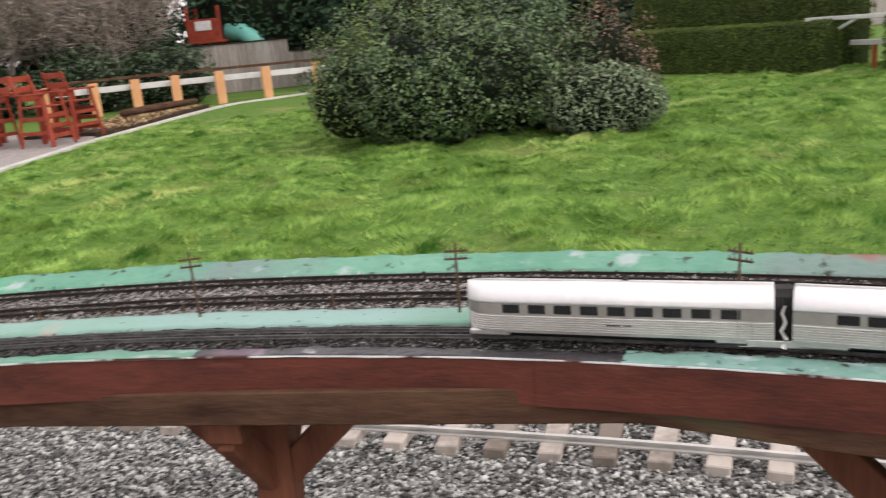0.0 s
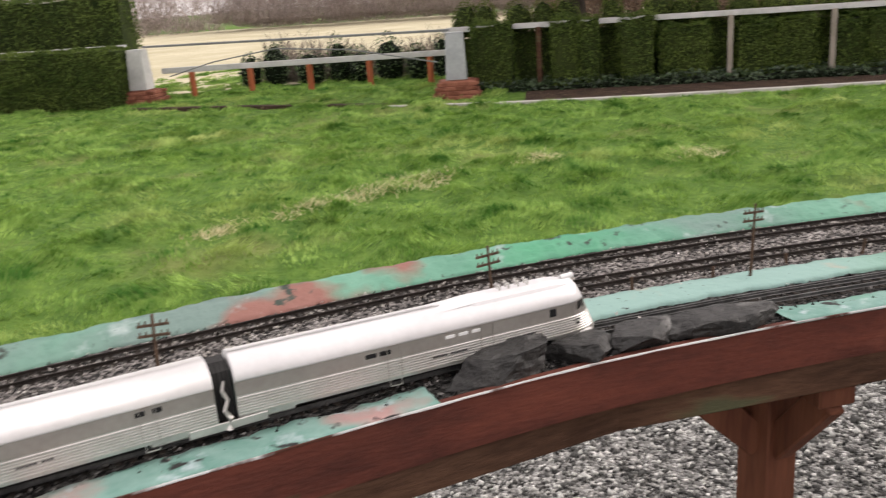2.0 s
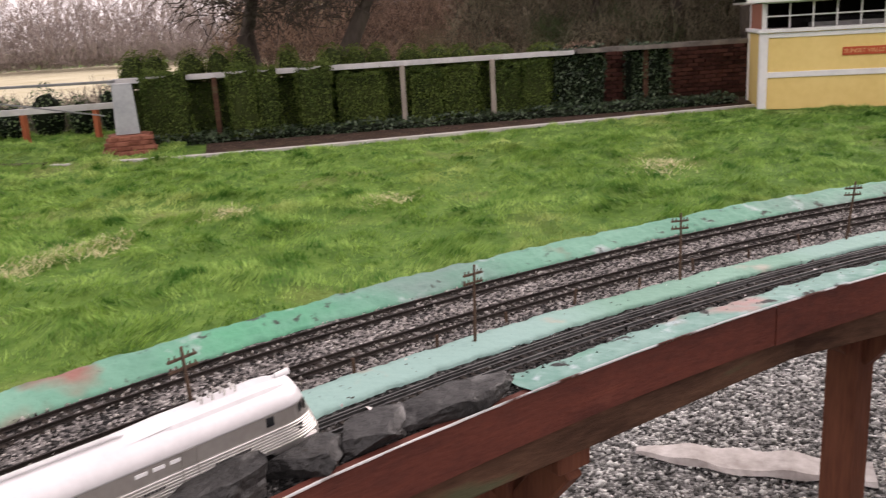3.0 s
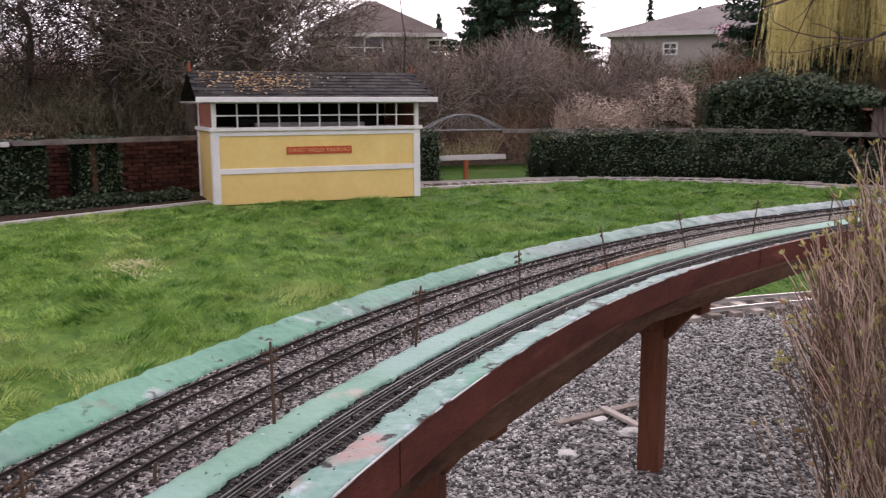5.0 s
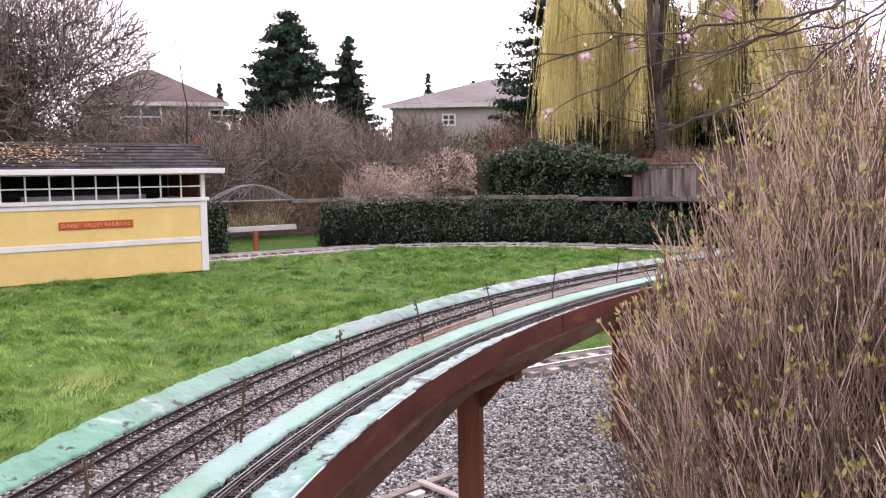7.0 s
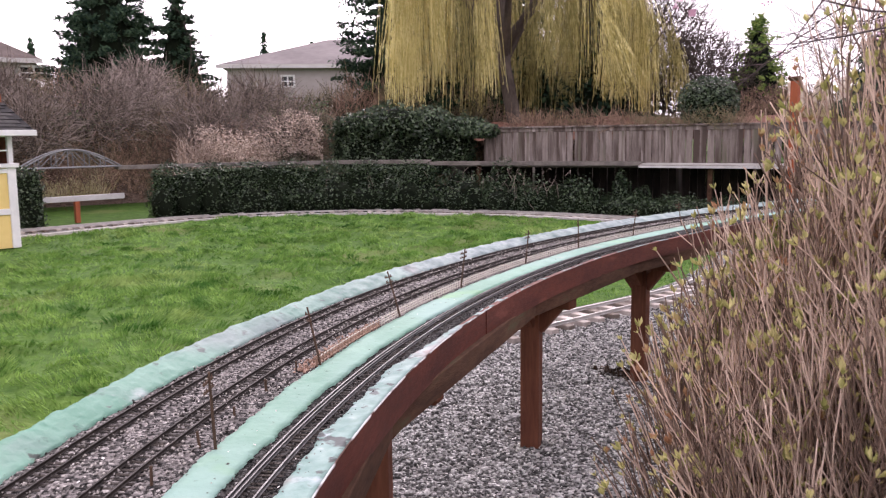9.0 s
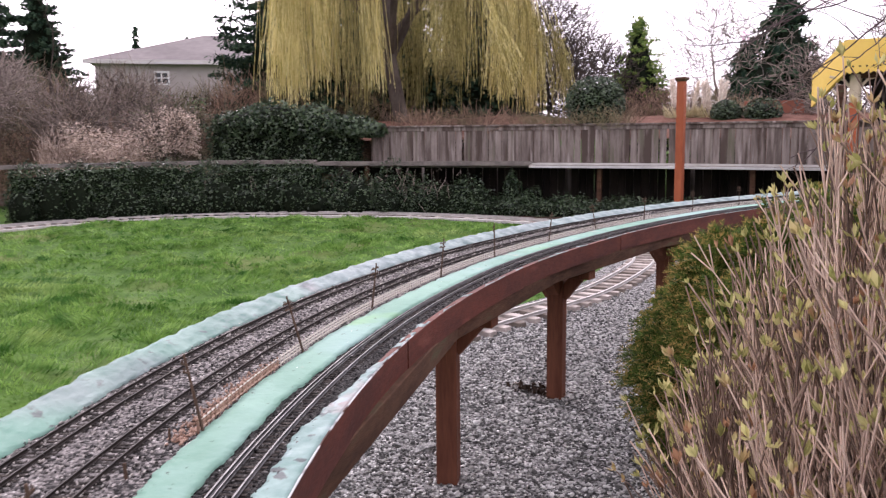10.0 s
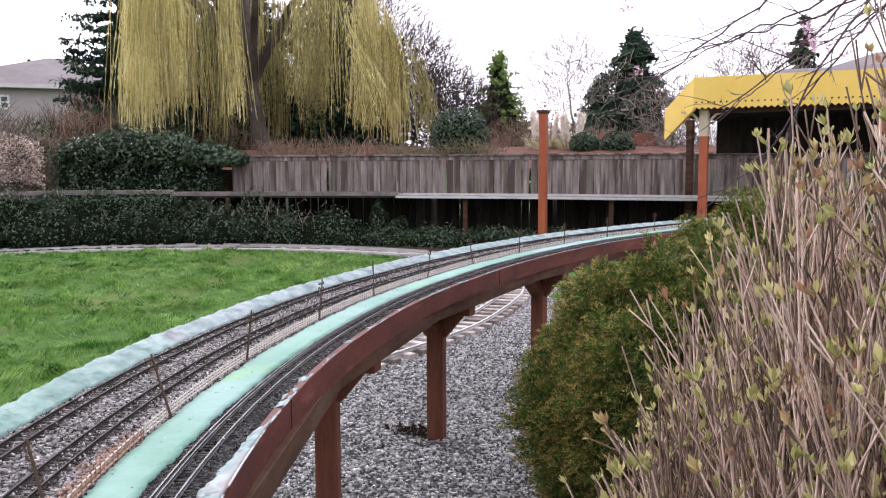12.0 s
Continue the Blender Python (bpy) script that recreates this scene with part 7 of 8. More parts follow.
def thicket(label, a, b, depth, z0, h, count, material, seed, lean=0.5, rad=0.012, name="thicket", zfall=0.0, length=(0.5, 1.0)):
    """Tangled stems over a stretch of ground."""
    r = np.random.default_rng(seed)
    a, b = np.array(a, float), np.array(b, float)
    t = b - a
    nr = np.array([-t[1], t[0]]) / np.linalg.norm(t)
    u, w = r.uniform(0, 1, count), r.uniform(0, 1, count)
    xy = a + t * u[:, None] + nr * (w * depth)[:, None]
    top = h * (0.7 + 0.3 * np.clip(wobble(np.c_[xy, xy[:, :1] * 0], 1.6, 1.0, seed), -1, 1)) * (0.55 + 0.45 * w)
    zb = z0 + zfall * w + np.maximum(0, r.uniform(-0.3, 0.8, count)) * top
    L = r.uniform(*length, count) * (top * 0.45 + 0.25)
    d = unit(r.normal(0, lean, (count, 3)) + [0, 0, 1.0])
    A = np.c_[xy, zb]
    M = A + d * L[:, None] * 0.5
    d2 = unit(d + r.normal(0, 0.35, (count, 3)) - [0, 0, 0.15])
    E_ = M + d2 * L[:, None] * 0.5
    v1, f1 = sticks(A, M, rad, rad * 0.75)
    v2, f2 = sticks(M, E_, rad * 0.75, rad * 0.3)
    ob = fast(name, np.r_[v1, v2], np.r_[f1, f2 + len(v1)], material)
    return tagged(ob, label, "thicket", kind="stuff")


def bank(name, label, line, z, material, depth=6.0, base=0.0, mid=0.6, rise=0.4):
    """A rough slope of earth behind the garden that carries the brush."""
    l = smooth_line(line, 0.5)
    n = len(l)
    out_ = offset_line(l, depth)
    mid_ = offset_line(l, depth * 0.4)
    v = np.concatenate([np.c_[l, np.full(n, base - 0.05)], np.c_[mid_, np.full(n, z * mid) + wobble(np.c_[mid_, np.zeros(n)], 1.5, 0.15 * rise * z * mid)], np.c_[out_, np.full(n, z) + wobble(np.c_[out_, np.zeros(n)], 2.0, rise)]])
    idx = np.arange(3 * n).reshape(3, n)
    f = np.stack([idx[:-1, :-1], idx[:-1, 1:], idx[1:, 1:], idx[1:, :-1]], -1).reshape(-1, 4)
    return tagged(fast(name, v, f, material, smooth=True), label, "slope", kind="structure")


SCRUB = mat("brown_scrub_ground", (0.10, 0.075, 0.06), (0.24, 0.18, 0.145), 0.8, 0.95, bump=0.9, bump_scale=9, depth=0.15)
bank("far_slope", "brown overgrown slope behind the garden", [(13, -22), (19, -16.5), (21.5, -10), (22, -3), (20.5, 4), (18.5, 9)], 2.6, SCRUB, -9.0)
thicket("reddish-brown bare brush on the slope", (20.5, -13.5), (21.0, 2), -7, 0.1, 2.3, 15000, RED_TWIG, 21, 0.9, 0.010, zfall=2.0, length=(0.4, 0.9))
thicket("arching olive-brown brambles on the slope", (21.8, -13.5), (22.2, 1.5), -5, 0.9, 2.4, 8000, OLIVE_TWIG, 79, 0.9, 0.010, zfall=1.2, length=(0.4, 0.9))
thicket("tangled bare brush behind the wall", (21.0, 1), (17.5, 12), -6, 0.1, 2.4, 15000, RED_TWIG, 22, 0.8, 0.011, zfall=2.0)
thicket("dense dark bare brush behind the cabin", (19.2, -1.2), (19.0, 6.5), -3.5, 0.2, 3.0, 10000, OLIVE_TWIG, 71, 0.6, 0.011, zfall=1.0, length=(0.4, 0.8))
thicket("reddish-brown brush beside the willow", (14, -21), (20.0, -14), -5, 0.2, 2.4, 8000, RED_TWIG, 23, 0.5, 0.012, zfall=1.6)
thicket("bare brush along the top of the slope", (24.5, -22), (30.5, -9.5), -3, 1.3, 2.3, 8000, OLIVE_TWIG, 72, 0.5, 0.016, zfall=0.6)
thicket("bare brush along the top of the slope", (30.5, -9.5), (29.0, 4), -3, 1.4, 2.0, 7000, OLIVE_TWIG, 73, 0.5, 0.016, zfall=0.6)
thicket("brown brush beside the ivy mound", (17.6, -13.6), (19.2, -11.6), -2.5, 0.4, 2.0, 2600, OLIVE_TWIG, 77, 0.5, 0.010, zfall=0.8, length=(0.4, 0.8))
thicket("pale dry grass plumes on the slope", (18.5, -12.5), (19.6, -9.4), -1.0, 0.3, 1.35, 3600, PLUME, 24, 0.30, 0.012, "dry_grass", 0.3, (0.5, 0.9))
thicket("reddish bare brush in the dry grass", (18.4, -12.6), (20.2, -4.5), -3.0, 0.3, 1.5, 1800, RED_TWIG, 29, 0.6, 0.009, zfall=0.8, length=(0.4, 0.8))
pr = np.random.default_rng(91)
n_p = 6500
pu, pw = 0.62 * pr.uniform(0, 1, n_p) ** 1.4, pr.uniform(0, 1, n_p)
heads = np.stack([18.3 + 1.5 * pu + 1.0 * pw, -12.6 + 4.6 * pu - 0.3 * pw, 1.0 + (1.0 - 0.75 * pu) * pr.uniform(0, 1, n_p) ** 1.3 + 0.16 * np.sin(13 * pu) + 0.3 * pw], -1)
v, f = leaves(heads, pr.normal(0, 1, (n_p, 3)) + [-0.6, 0.4, 1.0], 0.085, 0.5, 0.26)
tagged(fast("dry_grass", v, f, PLUME), "pale pinkish seed heads of the dry grass", "grass", kind="stuff")
thicket("pale dry stalks on the slope", (20.3, -8), (20.3, -3.8), -1.0, 0.2, 0.8, 1200, STRAW, 25, 0.3, 0.01, "dry_grass")
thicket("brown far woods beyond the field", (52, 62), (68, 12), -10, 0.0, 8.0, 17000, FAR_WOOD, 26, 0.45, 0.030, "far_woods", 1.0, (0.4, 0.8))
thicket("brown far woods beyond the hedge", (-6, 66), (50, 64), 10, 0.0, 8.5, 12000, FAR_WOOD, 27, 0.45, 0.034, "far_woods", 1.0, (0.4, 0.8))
thicket("grey bare brush beyond the pillars", (11.6, 15.3), (14.8, 10.6), 0.8, 0.0, 1.15, 4200, TWIG, 28, 0.35, 0.008)

thicket("grey bare shrubs behind the fence", (9.6, -19.6), (2.5, -20.8), 2.0, 1.5, 1.3, 6000, TWIG, 74, 0.6, 0.008, length=(0.3, 0.6))
thicket("reddish bare brush behind the round bush", (13.0, -20.8), (8.0, -22.6), 2.0, 1.6, 1.9, 5000, RED_TWIG, 76, 0.6, 0.009, length=(0.3, 0.6))
thicket("grey bare shrubs farther behind the fence", (13.5, -25), (2.5, -27), 3, 1.0, 2.6, 8000, TWIG, 75, 0.5, 0.011, length=(0.3, 0.6))
# big bare trees left of the cabin and behind the garden
bare_tree((13.5, 8.3, 0), 6.5, 0.20, "large dark bare tree with spreading limbs", 6, 3, 3, (0.1, 0.25, 1), trunk_h=0.25, crown=5000)
bare_tree((13.9, 7.6, 0), 6.5, 0.17, "large dark leaning bare tree behind the ledge", 6, 3, 23, (0.1, -0.55, 1), trunk_h=0.30, crown=4000)
bare_tree((23.0, 5.0, 0.6), 7.5, 0.25, "bare grey-brown tree behind the wall", 6, 3, 4, (0.0, -0.1, 1))
bare_tree((20.5, 1.2, 0.6), 6.5, 0.16, "dense bare tree behind the cabin", 6, 3, 8, (0.0, 0.1, 1))
bare_tree((19.3, -0.2, 0.5), 5.2, 0.14, "dense bare tree beside the cabin roof", 6, 3, 9, (0.0, 0.0, 1), TWIG, 0.22, 4200)
bare_tree((19.6, -2.2, 0.5), 5.6, 0.14, "dense bare tree beside the cabin roof", 6, 3, 19, (0.0, 0.1, 1), TWIG, 0.22, 4200)
bare_tree((21.0, 3.2, 0.5), 6.0, 0.15, "dense bare tree behind the cabin", 6, 3, 14, (0.0, 0.0, 1), trunk_h=0.2)
bare_tree((24.0, -12.0, 1.2), 4.2, 0.03, "slim bare sapling on the slope", 4, 3, 10, (0.0, 0.0, 1), trunk_h=0.5, crown=0)
bare_tree((19.0, -5.1, 0.6), 4.4, 0.025, "slim bare sapling above the arched bridge", 4, 2, 11, (0.05, 0, 1), trunk_h=0.6, crown=0)
bare_tree((10.0, -24.6, 0.9), 4.6, 0.08, "slim bare grey tree behind the fence", 6, 3, 12, (0, 0, 1), TWIG, 0.3, 500)
bare_tree((5.0, -25.5, 0.8), 4.2, 0.08, "pale bare shrub behind the fence", 6, 3, 13, (0, 0, 1), TWIG, 0.2, 900)
bare_tree((-12.9, 29.0, 0), 6.0, 0.16, "grey bare spreading tree behind the chairs", 6, 3, 15, (0.2, 0, 1), PALE_TWIG, 0.16, 5200)
bare_tree((-16.3, 29.0, 0), 6.0, 0.2, "grey bare tree behind the chairs", 6, 3, 16, (0, 0, 1), PALE_TWIG, 0.14, 5200)
bare_tree((6.0, -20.2, 1.2), 2.4, 0.05, "bare grey shrub behind the fence", 6, 3, 17, (0, 0, 1), TWIG, 0.2, 350)

conifer((31.7, -13.15, 1.2), 6.9, 3.3, 22000, 0.25, CONIFER, "dark green conifer on the slope", 31, taper=0.6)
conifer((33.3, -16.7, 1.4), 6.2, 2.1, 12000, 0.24, CONIFER, "narrow dark green conifer on the slope", 32, taper=0.72)
conifer((23.3, -20.4, 0.8), 9.6, 3.7, 24000, 0.26, CONIFER, "dark conifer beside the willow", 33, taper=0.6)
conifer((12.4, -24.4, 0.3), 4.75, 2.0, 9000, 0.17, PINE, "yellow-green young conifer behind the fence", 34)
conifer((9.6, -29.6, 0), 6.2, 3.0, 9000, 0.34, CONIFER, "dark bluish conifer behind the fence", 35)
conifer((11.2, -31.0, 0), 4.9, 2.6, 6000, 0.34, CONIFER, "dark bluish conifer farther behind the fence", 38)
bare_tree((13.5, -23.2, 0.6), 3.9, 0.07, "brown bare tree beside the willow", 6, 3, 18, (0, 0, 1), BARK, 0.15, 1800)
conifer((4.2, -30.0, 0), 6.3, 1.4, 3600, 0.34, CONIFER, "tall dark conifer behind the canopy", 37)
for i, (x, y, h) in enumerate(((58, -37, 9.6), (58, -41.5, 9.3), (57, -44, 8.8), (56, -47, 10.0), (70, -24, 9.4), (70, -27, 9.0))):
    conifer((x, y, 0), h, 1.0, 900, 0.5, CONIFER, "thin far conifer behind the houses", 40 + i, 0.45)
for i, (x, y, h, r) in enumerate(((-4.5, 31, 6.0, 2.4), (0.5, 29, 5.5, 2.6), (3.0, 30, 6.0, 2.4), (-13, 32, 6.5, 3.0), (-18, 29, 6.0, 2.6), (26, 0.5, 5.8, 2.0), (25, -2.2, 4.6, 1.6))):
    conifer((x, y, 0), h, r, 4200, 0.32, CONIFER, "dark green evergreen tree at the garden's end", 50 + i, 0.03)

conifer((18.8, -25.0, 0.6), 8.6, 3.2, 7000, 0.34, CONIFER, "dark conifer behind the willow", 36, 0.02)
conifer((17.4, -24.2, 0.2), 6.0, 2.4, 6000, 0.34, CONIFER, "dark conifer low behind the willow", 41, 0.0)
conifer((21.5, -23.0, 0.6), 9.0, 3.6, 8500, 0.34, CONIFER, "dark conifer behind the willow", 39, 0.02)
bare_tree((17.2, -23.5, 0.8), 7.0, 0.2, "dense brown bare tree behind the willow", 6, 3, 21, (0, 0, 1), BARK, 0.15, 3500)
bare_tree((15.0, -23.0, 0.8), 5.2, 0.12, "dense brown bare tree behind the willow", 6, 3, 22, (0, 0, 1), BARK, 0.15, 1800)

for i, (x, y, z, h, m) in enumerate(((20.6, -10.6, 0.5, 2.2, TWIG), (21.6, -8.3, 0.7, 2.5, TWIG), (20.4, -6.2, 0.5, 2.1, TWIG), (22.6, -13.4, 0.9, 2.6, TWIG), (21.2, -3.6, 0.7, 2.4, TWIG), (23.8, -10.4, 1.1, 2.6, PALE_TWIG), (24.6, -6.8, 1.2, 2.4, TWIG), (19.4, -12.3, 0.4, 1.9, TWIG), (26.5, -11.8, 1.5, 2.4, PALE_TWIG))):
    bare_tree((x, y, z), h, 0.035, "tangled bare shrub on the overgrown slope", 5, 3, 120 + i, (0.05, 0.0, 1), m, 0.12, 700)
for x, y, rx, h in ((19.6, -21.6, 1.9, 6.0), (16.8, -22.4, 1.5, 4.6), (22.2, -20.8, 1.6, 5.4)):
    bush("evergreen_tree", "dense dark evergreen tree behind the willow", (x, y, 0.3), (rx, 1.3), h, 4200, 0.2, CONIFER, IVY_SHADE_CORE, 0.3, category="tree")

# ---- bushes ----
for i, (x, y, rx, h) in enumerate(((-22, 33, 4.0, 6.5), (-15.5, 34, 3.6, 7.0), (-9.5, 36, 3.6, 7.5), (-4.5, 35, 3.2, 6.0), (0.5, 33, 3.2, 6.5), (5.0, 34, 3.0, 5.0))):
    bush("evergreen_tree", "dense dark evergreen tree at the garden's end", (x, y, 0), (rx, 2.5), h, 6000, 0.24, CONIFER, IVY_SHADE_CORE, 0.3, category="tree")
for x, y, h in ((-13.3, 27.6, 2.0), (-10.95, 28.3, 1.95), (-17.5, 26.5, 1.8)):
    bush("laurel_bush", "low dark laurel bush behind the chairs", (x, y, 0), (1.6, 1.2), h, 3000, 0.12, IVY, IVY_SHADE_CORE, 0.15)
bush("evergreen_shrub", "large mixed evergreen shrub on the lawn", (-1.5, 13.5, 0), (2.05, 1.85), 2.05, 36000, 0.06, LAUREL, IVY_SHADE_CORE, 0.26)
bush("evergreen_shrub", "tall loose top of light evergreen shoots", (-1.9, 13.8, 0.9), (1.0, 0.9), 1.5, 6500, 0.055, LIGHT_LAUREL, IVY_SHADE_CORE, 0.35)
bush("evergreen_shrub", "light new shoots along the evergreen's side", (-2.9, 12.75, 0.2), (0.75, 0.6), 1.35, 3000, 0.05, LIGHT_LAUREL, IVY_SHADE_CORE, 0.3)
bush("sage_shrub", "grey-green leafy shrub at the evergreen's foot", (0.55, 12.45, 0), (0.95, 0.7), 0.95, 6500, 0.055, SAGE, IVY_SHADE_CORE, 0.15)
bush("russet_shrub", "brown-twigged shrub beside the evergreen", (0.75, 13.3, 0), (0.75, 0.9), 1.75, 4200, 0.05, RUSSET_LEAF, IVY_SHADE_CORE, 0.3)
for x, y, z, w, h in ((25.5, -17.0, 1.3, 1.6, 1.5), (24.0, -15.0, 1.0, 1.3, 1.1), (26.0, -14.0, 1.4, 1.5, 1.2), (25.0, -9.0, 1.2, 1.6, 1.3), (24.5, -5.5, 1.2, 1.3, 1.2)):
    bush("bramble", "low tangled dark green bramble on the slope", (x, y, z), (w, w * 0.8), h, 1500, 0.11, LAUREL, IVY_SHADE_CORE, 0.3)
bush("box_bush", "round clipped dark bush behind the fence", (9.95, -16.85, 1.7), (0.68, 0.62), 1.12, 3600, 0.075, IVY, IVY_SHADE_CORE, 0.05)
bush("box_bush", "small dark bush behind the fence", (7.68, -18.7, 1.72), 0.34, 0.55, 1800, 0.07, IVY, IVY_SHADE_CORE, 0.06)
bush("box_bush", "small dark bush behind the fence", (6.96, -18.9, 1.72), 0.42, 0.60, 1500, 0.07, IVY, IVY_SHADE_CORE, 0.06)
def pampas(where, seed):
    ob = thing("pampas_grass", "cream pampas grass plumes behind the fence", "grass", where)
    r = np.random.default_rng(seed)
    for k in range(8):
        a, lean = r.uniform(0, 2 * math.pi), r.uniform(0.05, 0.16)
        foot = np.array([math.cos(a) * 0.2, math.sin(a) * 0.15, 0.0])
        tip = foot + np.array([math.cos(a) * lean, math.sin(a) * lean, r.uniform(0.8, 1.05)])
        n = 240
        u = r.uniform(0.45, 1.0, n)
        p = foot + (tip - foot) * u[:, None]
        d = unit(np.array([0, 0, 1.0]) + r.normal(0, 0.35, (n, 3)))
        w = unit(np.cross(d, r.normal(0, 1, (n, 3)))) * 0.018
        v = np.stack([p - w, p + w, p + d * 0.13], 1).reshape(-1, 3)
        fast("plume", v, np.arange(n * 3).reshape(-1, 3), PAMPAS, ob)
    n = 260
    a = r.uniform(0, 2 * math.pi, n)
    p = np.stack([np.cos(a) * 0.12, np.sin(a) * 0.12, np.zeros(n)], -1)
    q = p + np.stack([np.cos(a) * 0.35, np.sin(a) * 0.35, r.uniform(0.25, 0.5, n)], -1)
    v, f = sticks(p, q, 0.008, 0.003)
    fast("blade_tuft", v, f, STRAW, ob)
    return ob


pampas((8.75, -18.9, 1.72), 60)
pampas((8.1, -19.05, 1.72), 61)
g = Geo()
g.beam((7.9, -20.6, 1.2), (6.6, -20.9, 1.2), 0.3, 2.2)
tagged(part("garden_wall", g, BRICK), "low red brick garden wall behind the fence", "wall")
bank("fence_back_slope", "russet bark slope under the willow", [(18, -14.4), (13, -15.75), (8.2, -16.75), (2, -17.5)], 2.02, RUSSET, 4.5, 1.5, 0.93, 0.06)
thicket("thin reddish twigs on the bark slope", (14.5, -16.0), (9.0, -17.4), -1.6, 1.72, 0.5, 1500, RED_TWIG, 78, 0.7, 0.007, length=(0.5, 1.0))


# ---- houses ----
def house(where, turn, size, wall_h, roof_h, label, wallm, roofm, wins, hip=0.45):
    ob = thing("house", label, "house", where, radians(turn))
    L, D = size
    g = Geo()
    g.box((0, 0, wall_h / 2), (L, D, wall_h))
    part("wall", g, wallm, ob)
    g = Geo()
    e = 0.5
    g.add([(-L / 2 - e, -D / 2 - e, wall_h), (L / 2 + e, -D / 2 - e, wall_h), (L / 2 + e, D / 2 + e, wall_h), (-L / 2 - e, D / 2 + e, wall_h), (-L / 2 + D * hip, 0, wall_h + roof_h), (L / 2 - D * 0.45, 0, wall_h + roof_h)], [(0, 1, 5, 4), (1, 2, 5), (2, 3, 4, 5), (3, 0, 4), (3, 2, 1, 0)])
    roof = part("roof", g, roofm, ob)
    g = Geo()
    g.box((0, -D / 2 - e, wall_h - 0.08), (L + 2 * e, 0.06, 0.2))
    part("gutter", g, GUTTER, ob)
    for x, z, w, h in wins:
        g = Geo()
        for dx in (-w / 2, w / 2):
            g.box((x + dx, -D / 2 - 0.03, z), (0.1, 0.1, h + 0.1))
        for dz in (-h / 2, h / 2):
            g.box((x, -D / 2 - 0.03, z + dz), (w + 0.1, 0.1, 0.1))
        g.box((x, -D / 2 - 0.03, z), (0.07, 0.08, h))
        g.box((x, -D / 2 - 0.03, z), (w, 0.08, 0.06))
        win = part("window", g, WHITE, ob)
        g = Geo()
        g.box((x, -D / 2 - 0.005, z), (w, 0.03, h))
        part("pane", g, PANE, win)
    return ob


house((46.5, -11.7, 0.0), -103, (6.5, 6.6), 5.3, 2.0, "beige far house with a brown hipped roof", HOUSE_WALL, HOUSE_ROOF_B, ((-0.5, 4.6, 1.9, 1.1), (3.4, 4.7, 1.2, 0.6)))
house((41.65, -29.95, 0.0), -128, (9.6, 7.4), 5.45, 1.75, "grey far house with a hipped roof", HOUSE_WALL, HOUSE_ROOF, ((-1.6, 4.6, 0.7, 0.6),), 0.72)
house((-1.9, -44.5, 0.0), 174, (16, 8.0), 4.9, 1.75, "grey far house behind the canopy", HOUSE_WALL, HOUSE_ROOF, ((1.6, 4.5, 0.9, 0.9),))
house((16.0, 48.0, 0.0), -20, (10, 8.0), 4.0, 2.2, "pale far house beyond the hedge", HOUSE_WALL, HOUSE_ROOF, ((1.6, 3.0, 0.9, 0.9),))

# ---- left end of the garden: chairs, cedar posts, play tower ----
def bar_chair(where, turn):
    """Bar-height chair: four leaning legs tied by rungs, slatted seat, arms and back."""
    ob = thing("bar_chair", "red-stained wooden bar chair with ladder-like rungs on gravel", "chair", where, radians(turn), "red bar chairs at the table")

    def timber(name, p, q, w, h_):
        g = Geo()
        g.beam(p, q, w, h_, 0.008)
        part(name, g, CHAIR_RED, ob)

    for x in (-1, 1):
        timber("leg", (x * 0.34, -0.36, 0), (x * 0.27, -0.25, 1.02), 0.085, 0.06)
        timber("leg", (x * 0.34, 0.36, 0), (x * 0.27, 0.27, 0.95), 0.085, 0.06)
        timber("back_post", (x * 0.27, 0.27, 0.9), (x * 0.27, 0.42, 1.42), 0.075, 0.05)
        timber("armrest", (x * 0.31, -0.34, 1.03), (x * 0.31, 0.36, 1.03), 0.11, 0.035)
        for z in (0.28, 0.55):
            timber("rung", (x * (0.335 - 0.05 * z), -0.33, z), (x * (0.335 - 0.05 * z), 0.33, z), 0.04, 0.075)
    for z in (0.20, 0.40, 0.60):
        timber("rung", (-0.31, -0.33 + 0.09 * z, z), (0.31, -0.33 + 0.09 * z, z), 0.04, 0.085)
    for i in range(5):
        timber("seat_slat", (-0.29, -0.22 + i * 0.11, 0.78), (0.29, -0.22 + i * 0.11, 0.78), 0.095, 0.03)
    for z in (0.96, 1.14, 1.34):
        timber("back_slat", (-0.27, 0.30 + (z - 0.9) * 0.28, z), (0.27, 0.30 + (z - 0.9) * 0.28, z), 0.03, 0.12)
    return ob


g = Geo()
ring = [(-8.98, 13.0), (-9.0, 15.9), (-9.08, 17.7), (-9.3, 18.5), (-10.2, 19.6), (-12.5, 21.0), (-17, 22.0), (-17, 12.0)]
g.add([(x, y, 0.02) for x, y in ring] + [(x, y, -0.05) for x, y in ring], [tuple(range(8))] + [(i, 8 + i, 8 + (i + 1) % 8, (i + 1) % 8) for i in range(8)])
tagged(part("gravel_terrace", g, TERRACE), "pale grey gravel terrace under the chairs", "terrace", kind="structure")
rim = smooth_line(TERRACE_EDGE, 0.25)
tagged(ribbon("terrace_edging", offset_line(rim, 0.08), offset_line(rim, -0.10), 0.035, CONCRETE, thick=0.07), "pale concrete edging between the lawn and the bed", "edging", kind="structure")
for p, tn in (((-9.75, 17.35, 0.02), 78), ((-9.75, 18.75, 0.02), 155), ((-11.0, 17.6, 0.02), -25), ((-12.2, 18.6, 0.02), -80)):
    bar_chair(p, tn)
tb = thing("bar_table", "red-stained wooden bar table between the chairs", "table", (-10.9, 18.6, 0.02))
